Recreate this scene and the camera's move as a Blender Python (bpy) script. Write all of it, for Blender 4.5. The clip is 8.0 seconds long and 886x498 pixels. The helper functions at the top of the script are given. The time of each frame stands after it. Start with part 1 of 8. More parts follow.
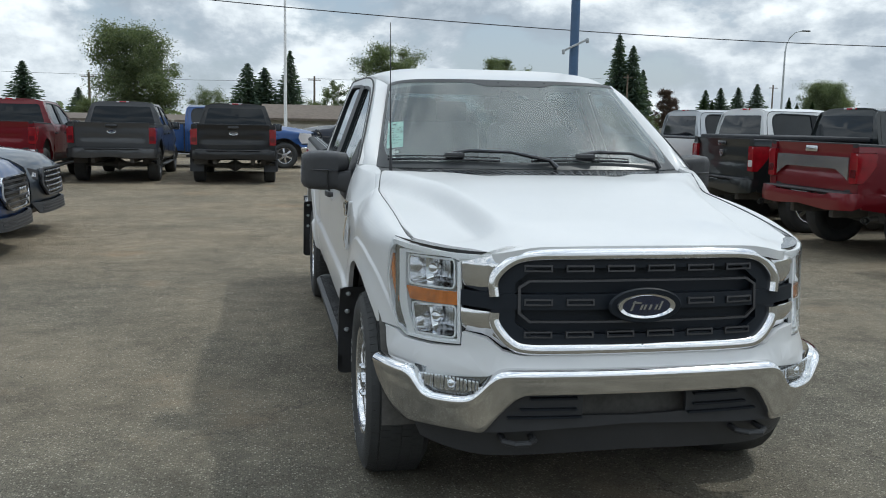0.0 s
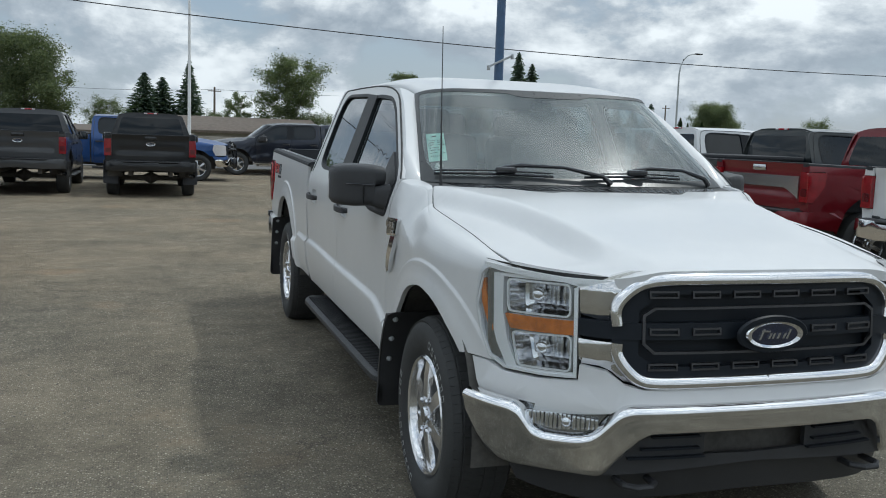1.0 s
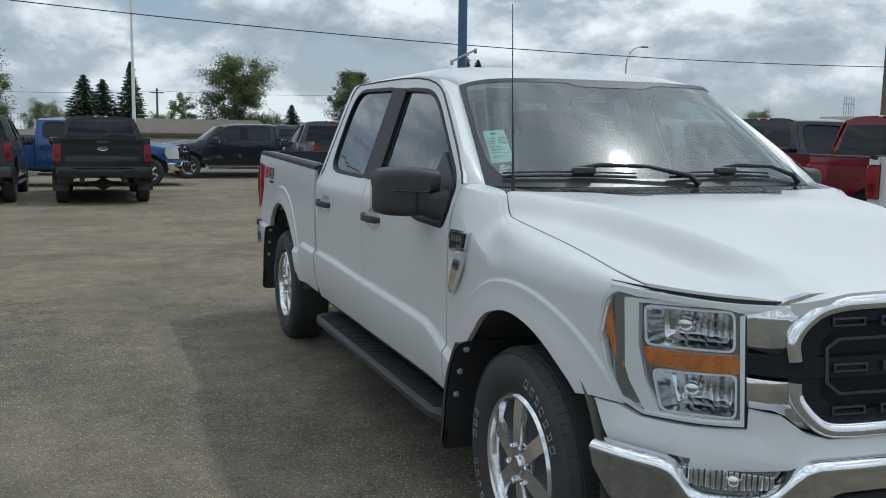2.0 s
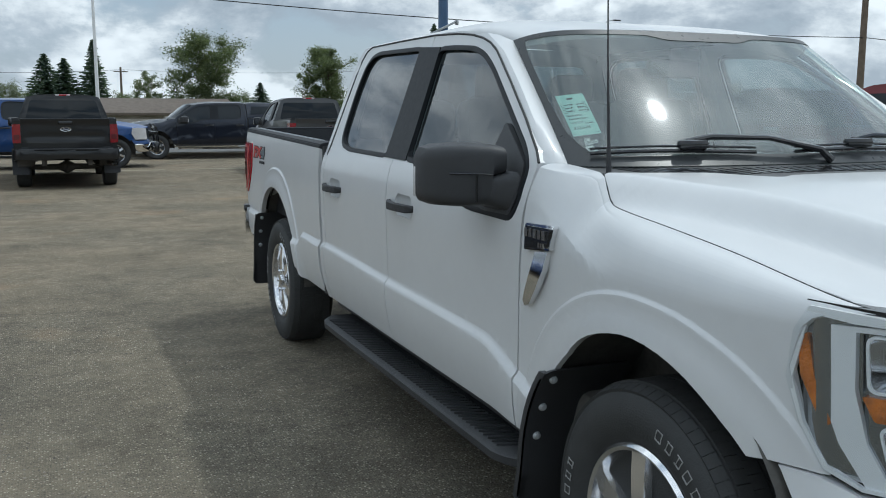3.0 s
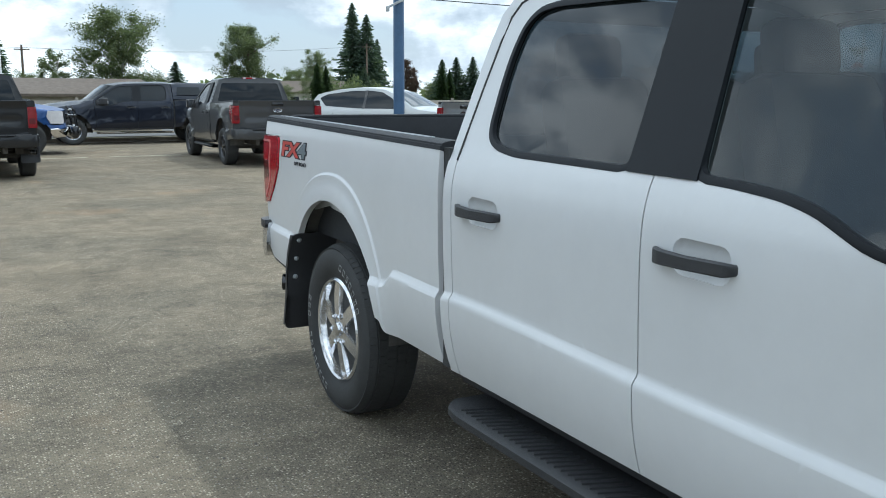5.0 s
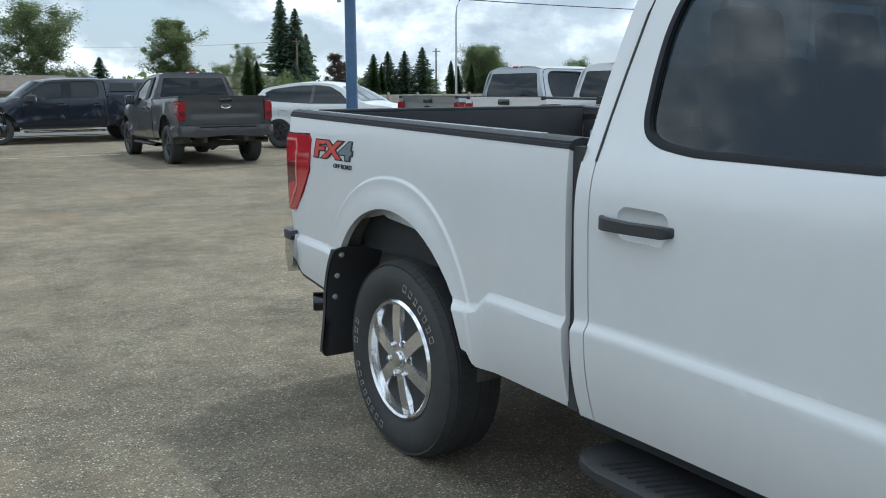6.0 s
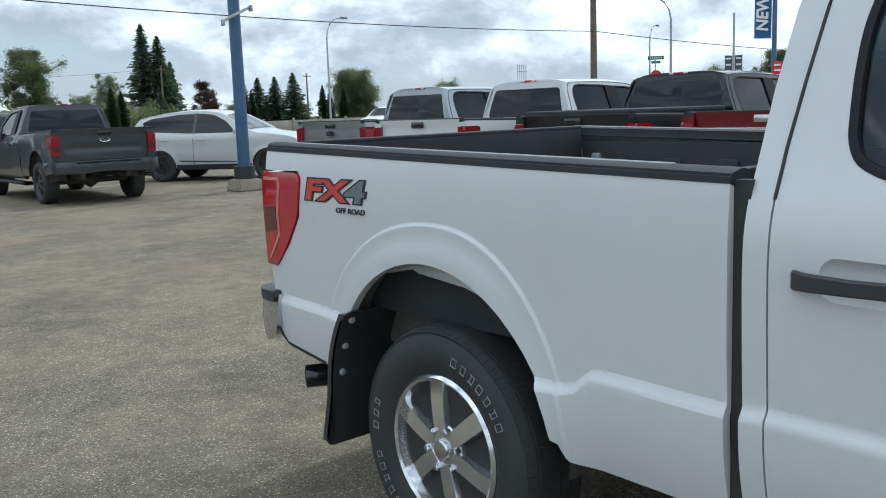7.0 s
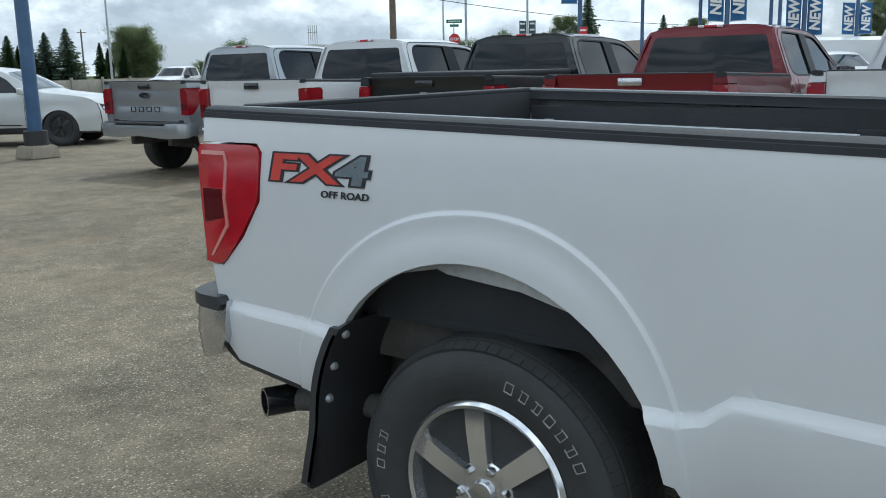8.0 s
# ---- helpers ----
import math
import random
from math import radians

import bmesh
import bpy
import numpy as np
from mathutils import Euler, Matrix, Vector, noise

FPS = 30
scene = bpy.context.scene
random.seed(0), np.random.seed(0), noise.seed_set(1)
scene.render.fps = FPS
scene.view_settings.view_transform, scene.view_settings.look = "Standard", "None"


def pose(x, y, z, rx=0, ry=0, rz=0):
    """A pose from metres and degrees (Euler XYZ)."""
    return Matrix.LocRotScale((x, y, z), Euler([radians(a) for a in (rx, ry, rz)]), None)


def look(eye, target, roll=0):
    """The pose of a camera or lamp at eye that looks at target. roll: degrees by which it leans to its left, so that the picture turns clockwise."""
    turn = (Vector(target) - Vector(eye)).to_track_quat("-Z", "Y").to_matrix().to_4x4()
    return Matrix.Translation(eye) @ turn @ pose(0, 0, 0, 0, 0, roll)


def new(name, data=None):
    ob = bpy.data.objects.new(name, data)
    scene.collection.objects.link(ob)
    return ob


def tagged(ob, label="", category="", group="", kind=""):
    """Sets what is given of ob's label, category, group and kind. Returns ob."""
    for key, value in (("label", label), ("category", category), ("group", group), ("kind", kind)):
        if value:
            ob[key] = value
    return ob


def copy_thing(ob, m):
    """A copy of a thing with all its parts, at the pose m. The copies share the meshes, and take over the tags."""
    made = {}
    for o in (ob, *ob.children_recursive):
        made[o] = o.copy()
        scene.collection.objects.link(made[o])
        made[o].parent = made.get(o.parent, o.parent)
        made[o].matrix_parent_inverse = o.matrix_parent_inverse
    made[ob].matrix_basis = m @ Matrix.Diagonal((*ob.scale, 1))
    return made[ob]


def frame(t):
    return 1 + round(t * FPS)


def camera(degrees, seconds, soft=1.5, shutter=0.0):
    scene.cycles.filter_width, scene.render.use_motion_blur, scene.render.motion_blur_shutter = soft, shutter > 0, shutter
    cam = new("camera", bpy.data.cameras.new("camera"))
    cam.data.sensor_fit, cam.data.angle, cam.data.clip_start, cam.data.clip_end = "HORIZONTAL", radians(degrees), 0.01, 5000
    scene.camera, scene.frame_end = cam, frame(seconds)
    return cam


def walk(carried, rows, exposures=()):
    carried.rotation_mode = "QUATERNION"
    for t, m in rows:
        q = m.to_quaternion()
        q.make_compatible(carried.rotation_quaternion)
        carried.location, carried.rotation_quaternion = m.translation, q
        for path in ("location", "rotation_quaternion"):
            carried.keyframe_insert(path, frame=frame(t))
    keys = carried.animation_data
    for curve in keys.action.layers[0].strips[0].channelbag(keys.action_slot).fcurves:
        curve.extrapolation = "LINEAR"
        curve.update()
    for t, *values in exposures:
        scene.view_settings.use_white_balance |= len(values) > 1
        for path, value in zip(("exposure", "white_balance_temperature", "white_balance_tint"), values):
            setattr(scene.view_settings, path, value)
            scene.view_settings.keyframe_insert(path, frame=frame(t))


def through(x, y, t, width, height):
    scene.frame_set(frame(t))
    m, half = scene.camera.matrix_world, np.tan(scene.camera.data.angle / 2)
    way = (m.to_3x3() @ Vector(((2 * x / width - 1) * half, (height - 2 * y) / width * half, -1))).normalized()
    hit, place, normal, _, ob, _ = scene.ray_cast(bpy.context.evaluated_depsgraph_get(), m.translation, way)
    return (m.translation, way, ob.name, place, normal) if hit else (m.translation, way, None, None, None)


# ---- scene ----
cam = camera(52.0, 8.0, soft=1.0)
PATH = [
    (0, (-1.353, -3.931, 1.541), (-0.967, -1.989, 1.261), 1.1),
    (0.5, (-1.725, -3.744, 1.549), (-1.249, -1.825, 1.249), 1.1),
    (0.7, (-1.838, -3.656, 1.541), (-1.296, -1.753, 1.25), 1.6),
    (1, (-1.977, -3.432, 1.508), (-1.369, -1.542, 1.266), 2.0),
    (1.5, (-2.173, -3.116, 1.515), (-1.508, -1.244, 1.286), 2.0),
    (1.7, (-2.257, -2.966, 1.507), (-1.562, -1.106, 1.266), 1.2),
    (2.8, (-2.25, -1.975, 1.49), (-1.496, -0.139, 1.245), 0.6),
    (3, (-2.248, -1.821, 1.465), (-1.473, -0.002, 1.171), 0.1),
    (3.5, (-2.282, -1.318, 1.459), (-1.438, 0.457, 1.092), 0.6),
    (4, (-2.326, -0.817, 1.452), (-1.48, 0.957, 1.081), 0.7),
    (4.5, (-2.371, -0.361, 1.457), (-1.525, 1.414, 1.092), 0.8),
    (5, (-2.472, 0.108, 1.472), (-1.53, 1.84, 1.139), 0.2),
    (5.2, (-2.505, 0.287, 1.465), (-1.553, 2.013, 1.130), 0.0),
    (6.5, (-2.746, 1.368, 1.451), (-1.562, 2.946, 1.122), -0.8),
    (7, (-2.73, 1.863, 1.463), (-1.435, 3.357, 1.162), -2.0),
    (7.5, (-2.749, 2.334, 1.433), (-1.303, 3.672, 1.088), -2.4),
    (8, (-2.728, 2.787, 1.463), (-1.14, 3.938, 1.07), -1.3),
]
walk(cam, [(t, look(eye, target, roll)) for t, eye, target, roll in PATH], [(0.0, -0.18, 6000, 5), (1.5, -0.42, 5900, 4), (2.9, -0.34, 5800, 3), (3.5, -0.05, 5800, 3), (4.4, 0.28, 5700, 2), (8.0, -0.03, 5700, 2)])

# ---- light ----
world = bpy.data.worlds.new("world")
scene.world = world
world.use_nodes = True
SUN_TO = Vector((0.80, 0.20, 1.38)).normalized()


def link(nt, a, b):
    nt.links.new(a, b)


def node(nt, kind, **inputs):
    n = nt.nodes.new(kind)
    for key, value in inputs.items():
        n.inputs[key.replace("_", " ")].default_value = value
    return n


def math_node(nt, op, a, b=None, clamp=False):
    n = nt.nodes.new("ShaderNodeMath")
    n.operation, n.use_clamp = op, clamp
    for i, v in enumerate((a, b)):
        if v is None:
            continue
        if isinstance(v, (int, float)):
            n.inputs[i].default_value = v
        else:
            link(nt, v, n.inputs[i])
    return n.outputs[0]


def ramp(nt, fac, stops):
    n = nt.nodes.new("ShaderNodeValToRGB")
    el = n.color_ramp.elements
    while len(el) < len(stops):
        el.new(0.5)
    for e, (p, c) in zip(el, stops):
        e.position = p
        e.color = (c, c, c, 1) if isinstance(c, (int, float)) else (*c, 1)
    link(nt, fac, n.inputs[0])
    return n.outputs[0]


def mix_rgb(nt, fac, a, b, blend="MIX"):
    n = nt.nodes.new("ShaderNodeMix")
    n.data_type, n.blend_type = "RGBA", blend
    for i, v in ((0, fac), (6, a), (7, b)):
        if isinstance(v, (int, float)):
            n.inputs[i].default_value = v
        elif isinstance(v, tuple):
            n.inputs[i].default_value = (*v, 1)
        else:
            link(nt, v, n.inputs[i])
    return n.outputs[2]


def build_sky():
    nt = world.node_tree
    bg = nt.nodes["Background"]
    bg.inputs["Strength"].default_value = 0.1
    sky = nt.nodes.new("ShaderNodeTexSky")
    sky.sky_type, sky.sun_disc = "NISHITA", False
    sky.sun_elevation = math.asin(SUN_TO.z)
    sky.sun_rotation = math.atan2(SUN_TO.x, SUN_TO.y)
    sky.dust_density = 2.0
    tc = nt.nodes.new("ShaderNodeTexCoord")
    sep = nt.nodes.new("ShaderNodeSeparateXYZ")
    link(nt, tc.outputs["Generated"], sep.inputs[0])
    comb = nt.nodes.new("ShaderNodeCombineXYZ")
    for k, gain in enumerate((1.0, 1.0, 1.7)):
        link(nt, math_node(nt, "MULTIPLY", sep.outputs[k], gain), comb.inputs[k])
    def density(shift):
        off = nt.nodes.new("ShaderNodeMapping")
        off.inputs["Location"].default_value = tuple(a + b for a, b in zip((3.1, 1.7, 0.4), shift))
        link(nt, comb.outputs[0], off.inputs["Vector"])
        n = node(nt, "ShaderNodeTexNoise", Scale=4.3, Detail=11.0, Roughness=0.58, Distortion=0.1)
        link(nt, off.outputs[0], n.inputs["Vector"])
        return n.outputs[0]
    # billows lit from above: denser below than above means a bright top
    here, above = density((0, 0, 0)), density((0.012, 0.0, 0.055))
    relief = math_node(nt, "MULTIPLY", math_node(nt, "SUBTRACT", here, above), 3.0)
    level = math_node(nt, "ADD", relief, math_node(nt, "ADD", math_node(nt, "MULTIPLY", here, 0.9), 0.07), True)
    shade = ramp(nt, level, [(0.20, (4.6, 5.1, 5.7)), (0.42, (6.4, 6.8, 7.3)), (0.60, (9.0, 9.2, 9.4)), (0.82, (12.4, 12.4, 12.3))])
    cover = ramp(nt, here, [(0.38, 0.0), (0.46, 1.0)])
    clear = mix_rgb(nt, 1.0, sky.outputs[0], (1.2, 1.2, 1.2), "MULTIPLY")
    pale = mix_rgb(nt, 0.55, clear, (5.4, 6.2, 7.2))
    sky_all = mix_rgb(nt, cover, pale, shade)
    haze = math_node(nt, "SUBTRACT", 1.0, math_node(nt, "MULTIPLY", sep.outputs[2], 7.0), True)
    final = mix_rgb(nt, math_node(nt, "MULTIPLY", haze, 0.35), sky_all, (7.4, 7.7, 8.0))
    # thin bright cloud overhead, round the veiled sun
    high = nt.nodes.new("ShaderNodeMapRange")
    high.interpolation_type = "SMOOTHSTEP"
    for key, value in (("From Min", 0.30), ("From Max", 0.75), ("To Min", 1.0), ("To Max", 1.5)):
        high.inputs[key].default_value = value
    link(nt, sep.outputs[2], high.inputs["Value"])
    bright = nt.nodes.new("ShaderNodeVectorMath")
    bright.operation = "SCALE"
    link(nt, final, bright.inputs[0])
    link(nt, high.outputs[0], bright.inputs["Scale"])
    link(nt, bright.outputs[0], bg.inputs["Color"])


build_sky()
sun = new("sun", bpy.data.lights.new("sun", "SUN"))
sun.data.energy, sun.data.angle, sun.data.color = 1.4, radians(1.6), (1.0, 0.95, 0.87)
sun.matrix_world = look(tuple(SUN_TO * 60), (0, 0, 0))

# ---- materials ----


def surface(name, colour, rough=0.5, metal=0.0, coat=0.0, vary=0.12, size=3.0, grain=0.0, grain_size=60.0, spec=0.5, rough_vary=0.08, second=None, coat_rough=0.04):
    """Principled surface with two scales of colour variation, uneven gloss and fine relief. Sizes are cycles per metre."""
    m = bpy.data.materials.new(name)
    m.use_nodes = True
    nt = m.node_tree
    p = nt.nodes["Principled BSDF"]
    tc = nt.nodes.new("ShaderNodeTexCoord")
    n1 = node(nt, "ShaderNodeTexNoise", Scale=size, Detail=5.0, Roughness=0.6)
    n2 = node(nt, "ShaderNodeTexNoise", Scale=size * 9, Detail=3.0, Roughness=0.6)
    link(nt, tc.outputs["Object"], n1.inputs["Vector"])
    link(nt, tc.outputs["Object"], n2.inputs["Vector"])
    blend = math_node(nt, "ADD", math_node(nt, "MULTIPLY", n1.outputs[0], 0.65), math_node(nt, "MULTIPLY", n2.outputs[0], 0.35))
    low = tuple(c * (1 - vary) for c in colour)
    high = second or tuple(min(1, c * (1 + vary)) for c in colour)
    link(nt, ramp(nt, blend, [(0.32, low), (0.68, high)]), p.inputs["Base Color"])
    link(nt, math_node(nt, "ADD", math_node(nt, "MULTIPLY", n2.outputs[0], 2 * rough_vary), max(0.0, rough - rough_vary), True), p.inputs["Roughness"])
    p.inputs["Metallic"].default_value = metal
    p.inputs["Specular IOR Level"].default_value = spec
    p.inputs["Coat Weight"].default_value = coat
    p.inputs["Coat Roughness"].default_value = coat_rough
    if grain:
        g = node(nt, "ShaderNodeTexNoise", Scale=grain_size, Detail=4.0, Roughness=0.65)
        link(nt, tc.outputs["Object"], g.inputs["Vector"])
        b = node(nt, "ShaderNodeBump", Strength=grain, Distance=0.01)
        link(nt, g.outputs[0], b.inputs["Height"])
        link(nt, b.outputs[0], p.inputs["Normal"])
    return m


def paint(name, colour, metal=0.0, rough=0.35):
    return surface(name, colour, rough, metal, coat=0.7, vary=0.035, size=1.7, rough_vary=0.03, spec=0.35)


def pane_glass(name, tint, rough=0.015, dust=0.0, haze=0.0):
    m = bpy.data.materials.new(name)
    m.use_nodes = True
    nt = m.node_tree
    nt.nodes.remove(nt.nodes["Principled BSDF"])
    out = nt.nodes["Material Output"]
    clear = nt.nodes.new("ShaderNodeBsdfTransparent")
    clear.inputs[0].default_value = (*tint, 1)
    gloss = nt.nodes.new("ShaderNodeBsdfGlossy")
    gloss.inputs["Roughness"].default_value = rough
    gloss.inputs["Color"].default_value = (0.95, 0.97, 1.0, 1)
    lw = node(nt, "ShaderNodeLayerWeight", Blend=0.5)
    steep = math_node(nt, "POWER", lw.outputs["Facing"], 4.0)
    gain = math_node(nt, "ADD", math_node(nt, "MULTIPLY", steep, 0.94), 0.055, True)
    geo = nt.nodes.new("ShaderNodeTexCoord")
    wav = node(nt, "ShaderNodeTexNoise", Scale=1.6, Detail=1.0)
    link(nt, geo.outputs["Object"], wav.inputs["Vector"])
    bump = node(nt, "ShaderNodeBump", Strength=0.02, Distance=0.02)
    link(nt, wav.outputs[0], bump.inputs["Height"])
    link(nt, bump.outputs[0], gloss.inputs["Normal"])
    mix = nt.nodes.new("ShaderNodeMixShader")
    link(nt, gain, mix.inputs[0])
    link(nt, clear.outputs[0], mix.inputs[1])
    link(nt, gloss.outputs[0], mix.inputs[2])
    # a thin film of dust
    film = nt.nodes.new("ShaderNodeBsdfDiffuse")
    film.inputs[0].default_value = (0.56, 0.62, 0.60, 1)
    dn = node(nt, "ShaderNodeTexNoise", Scale=2.2, Detail=6.0)
    link(nt, geo.outputs["Object"], dn.inputs["Vector"])
    if haze:
        soft = nt.nodes.new("ShaderNodeBsdfGlossy")
        soft.inputs["Roughness"].default_value = 0.24
        both = node(nt, "ShaderNodeMixShader", Fac=haze)
        link(nt, film.outputs[0], both.inputs[1])
        link(nt, soft.outputs[0], both.inputs[2])
        film = both
    over = nt.nodes.new("ShaderNodeMixShader")
    link(nt, math_node(nt, "MULTIPLY", dn.outputs[0], 2 * dust), over.inputs[0])
    link(nt, mix.outputs[0], over.inputs[1])
    link(nt, film.outputs[0], over.inputs[2])
    link(nt, over.outputs[0], out.inputs[0])
    return m


def asphalt_material():
    m = bpy.data.materials.new("worn_asphalt")
    m.use_nodes = True
    nt = m.node_tree
    p = nt.nodes["Principled BSDF"]
    tc = nt.nodes.new("ShaderNodeTexCoord")
    co = tc.outputs["Object"]

    def noise_at(scale, detail=5.0, rough=0.6, vector=co):
        n = node(nt, "ShaderNodeTexNoise", Scale=scale, Detail=detail, Roughness=rough)
        link(nt, vector, n.inputs["Vector"])
        return n.outputs[0]
    vor = node(nt, "ShaderNodeTexVoronoi", Scale=92.0)
    link(nt, co, vor.inputs["Vector"])
    sepc = nt.nodes.new("ShaderNodeSeparateColor")
    link(nt, vor.outputs["Color"], sepc.inputs[0])
    stones = ramp(nt, sepc.outputs[0], [(0.0, (0.030, 0.029, 0.026)), (0.36, (0.100, 0.094, 0.080)), (0.66, (0.196, 0.182, 0.150)), (0.85, (0.305, 0.280, 0.232)), (0.95, (0.400, 0.372, 0.312)), (1.0, (0.50, 0.47, 0.40))])
    binder = ramp(nt, noise_at(210.0, 3.0), [(0.3, (0.050, 0.046, 0.039)), (0.7, (0.200, 0.178, 0.142))])
    mask = ramp(nt, vor.outputs["Distance"], [(0.30, 1.0), (0.55, 0.0)])
    base = mix_rgb(nt, mask, binder, stones)
    # large worn and sandy patches
    patch = ramp(nt, noise_at(0.33, 6.0, 0.62), [(0.38, 0.0), (0.62, 1.0)])
    base = mix_rgb(nt, math_node(nt, "MULTIPLY", patch, 0.38), base, (0.240, 0.200, 0.150))
    stain = ramp(nt, noise_at(0.9, 7.0, 0.65), [(0.30, 0.68), (0.56, 1.04)])
    base = mix_rgb(nt, 1.0, base, stain, "MULTIPLY")
    fine = ramp(nt, noise_at(4.5, 8.0, 0.7), [(0.3, 0.72), (0.7, 1.22)])
    base = mix_rgb(nt, 1.0, base, fine, "MULTIPLY")
    # rusty earth stains, kept to a few places
    rust = math_node(nt, "MULTIPLY", ramp(nt, noise_at(0.55, 4.0), [(0.60, 0.0), (0.72, 1.0)]), 0.45)
    base = mix_rgb(nt, rust, base, (0.23, 0.155, 0.095))
    # cracks
    warp = nt.nodes.new("ShaderNodeVectorMath")
    warp.operation = "ADD"
    wn = node(nt, "ShaderNodeTexNoise", Scale=1.3, Detail=6.0, Roughness=0.7)
    link(nt, co, wn.inputs["Vector"])
    link(nt, co, warp.inputs[0])
    link(nt, wn.outputs["Color"], warp.inputs[1])
    edge = node(nt, "ShaderNodeTexVoronoi", Scale=0.28)
    edge.feature = "DISTANCE_TO_EDGE"
    link(nt, warp.outputs[0], edge.inputs["Vector"])
    crack = ramp(nt, edge.outputs["Distance"], [(0.0, 1.0), (0.006, 0.0)])
    crack = math_node(nt, "MULTIPLY", crack, ramp(nt, noise_at(0.45, 3.0), [(0.50, 0.0), (0.62, 0.55)]))
    base = mix_rgb(nt, crack, base, (0.035, 0.033, 0.03))
    # darker at the front of the lot, paler and warmer further back
    sepy = nt.nodes.new("ShaderNodeSeparateXYZ")
    link(nt, co, sepy.inputs[0])
    along = math_node(nt, "ADD", sepy.outputs[1], math_node(nt, "MULTIPLY", noise_at(0.4, 5.0), 5.0))
    front_to_back = nt.nodes.new("ShaderNodeMapRange")
    front_to_back.inputs["From Min"].default_value, front_to_back.inputs["From Max"].default_value = 1.5, 10.0
    link(nt, along, front_to_back.inputs["Value"])
    tone = ramp(nt, front_to_back.outputs[0], [(0.0, (0.91, 0.94, 0.92)), (1.0, (1.36, 1.28, 1.14))])
    link(nt, mix_rgb(nt, 1.0, base, tone, "MULTIPLY"), p.inputs["Base Color"])
    p.inputs["Roughness"].default_value = 0.9
    p.inputs["Specular IOR Level"].default_value = 0.25
    relief = math_node(nt, "SUBTRACT", math_node(nt, "MULTIPLY", mask, 0.6), math_node(nt, "MULTIPLY", crack, 2.0))
    b = node(nt, "ShaderNodeBump", Strength=0.8, Distance=0.008)
    link(nt, relief, b.inputs["Height"])
    link(nt, b.outputs[0], p.inputs["Normal"])
    return m


def leaf_material(name, low, high, through=0.45):
    m = bpy.data.materials.new(name)
    m.use_nodes = True
    nt = m.node_tree
    p = nt.nodes["Principled BSDF"]
    geo = nt.nodes.new("ShaderNodeNewGeometry")
    col = ramp(nt, geo.outputs["Random Per Island"], [(0.0, low), (1.0, high)])
    link(nt, col, p.inputs["Base Color"])
    p.inputs["Roughness"].default_value = 0.6
    p.inputs["Specular IOR Level"].default_value = 0.25
    if through:
        tl_ = nt.nodes.new("ShaderNodeBsdfTranslucent")
        link(nt, mix_rgb(nt, 1.0, col, (1.6, 1.6, 0.9), "MULTIPLY"), tl_.inputs[0])
        mx = node(nt, "ShaderNodeMixShader", Fac=through)
        link(nt, p.outputs[0], mx.inputs[1])
        link(nt, tl_.outputs[0], mx.inputs[2])
        link(nt, mx.outputs[0], nt.nodes["Material Output"].inputs[0])
    return m


M_ASPHALT = asphalt_material()
M_GRASS = surface("dry_grass", (0.085, 0.095, 0.035), 0.9, vary=0.4, size=1.4, grain=0.8, grain_size=40, second=(0.20, 0.17, 0.085))
M_ROAD = surface("road_asphalt", (0.115, 0.113, 0.108), 0.9, vary=0.2, size=0.6, grain=0.3, grain_size=80)
M_CONCRETE = surface("weathered_concrete", (0.27, 0.235, 0.18), 0.85, vary=0.25, size=5, grain=0.4, grain_size=60)
M_PAINTLINE = surface("faded_line_paint", (0.42, 0.39, 0.30), 0.8, vary=0.3, size=6)
M_WHITE = surface("white_car_paint", (0.63, 0.636, 0.640), 0.42, coat=0.5, vary=0.03, size=1.7, rough_vary=0.03, coat_rough=0.13)
M_PEARL = paint("pearl_white_car_paint", (0.55, 0.56, 0.555))
M_GREY = paint("dark_grey_car_paint", (0.062, 0.064, 0.067), 0.35, 0.38)
M_BLACK = paint("black_car_paint", (0.007, 0.008, 0.010))
M_BLUE = paint("bright_blue_car_paint", (0.015, 0.060, 0.20), 0.3, 0.35)
M_NAVY = paint("navy_car_paint", (0.008, 0.012, 0.024), 0.4, 0.35)
M_DEEPBLUE = paint("deep_blue_car_paint", (0.016, 0.045, 0.140), 0.3, 0.35)
M_SLATE = paint("slate_car_paint", (0.018, 0.028, 0.043), 0.4, 0.35)
M_RED = paint("dark_red_car_paint", (0.15, 0.004, 0.010), 0.3, 0.33)
M_GREEN = paint("black_green_car_paint", (0.010, 0.014, 0.015), 0.3, 0.36)
M_SILVER = paint("silver_car_paint", (0.36, 0.38, 0.40), 0.7, 0.32)
M_CHROME = surface("chrome", (0.80, 0.80, 0.81), 0.10, 1.0, vary=0.02, rough_vary=0.006, size=2)
M_DULLCHROME = surface("satin_alloy", (0.62, 0.63, 0.65), 0.22, 1.0, vary=0.06, size=4)
M_LAMPSILVER = surface("silvered_lamp_plastic", (0.86, 0.87, 0.88), 0.30, 0.25, vary=0.04, size=2, rough_vary=0.01)
M_RIM = surface("polished_alloy_rim", (0.76, 0.76, 0.77), 0.15, 0.92, vary=0.04, rough_vary=0.03, size=3)
M_DARKALLOY = surface("dark_alloy", (0.09, 0.09, 0.095), 0.35, 0.8, vary=0.1, size=6)
M_PLASTIC = surface("black_textured_plastic", (0.032, 0.033, 0.036), 0.5, vary=0.2, size=4, grain=0.2, grain_size=500)
M_COWL = surface("grey_cowl_plastic", (0.075, 0.078, 0.080), 0.6, vary=0.2, size=5, grain=0.2, grain_size=400)
M_FRIT = surface("printed_glass_border", (0.040, 0.043, 0.045), 0.30, vary=0.12, size=5, spec=0.4)
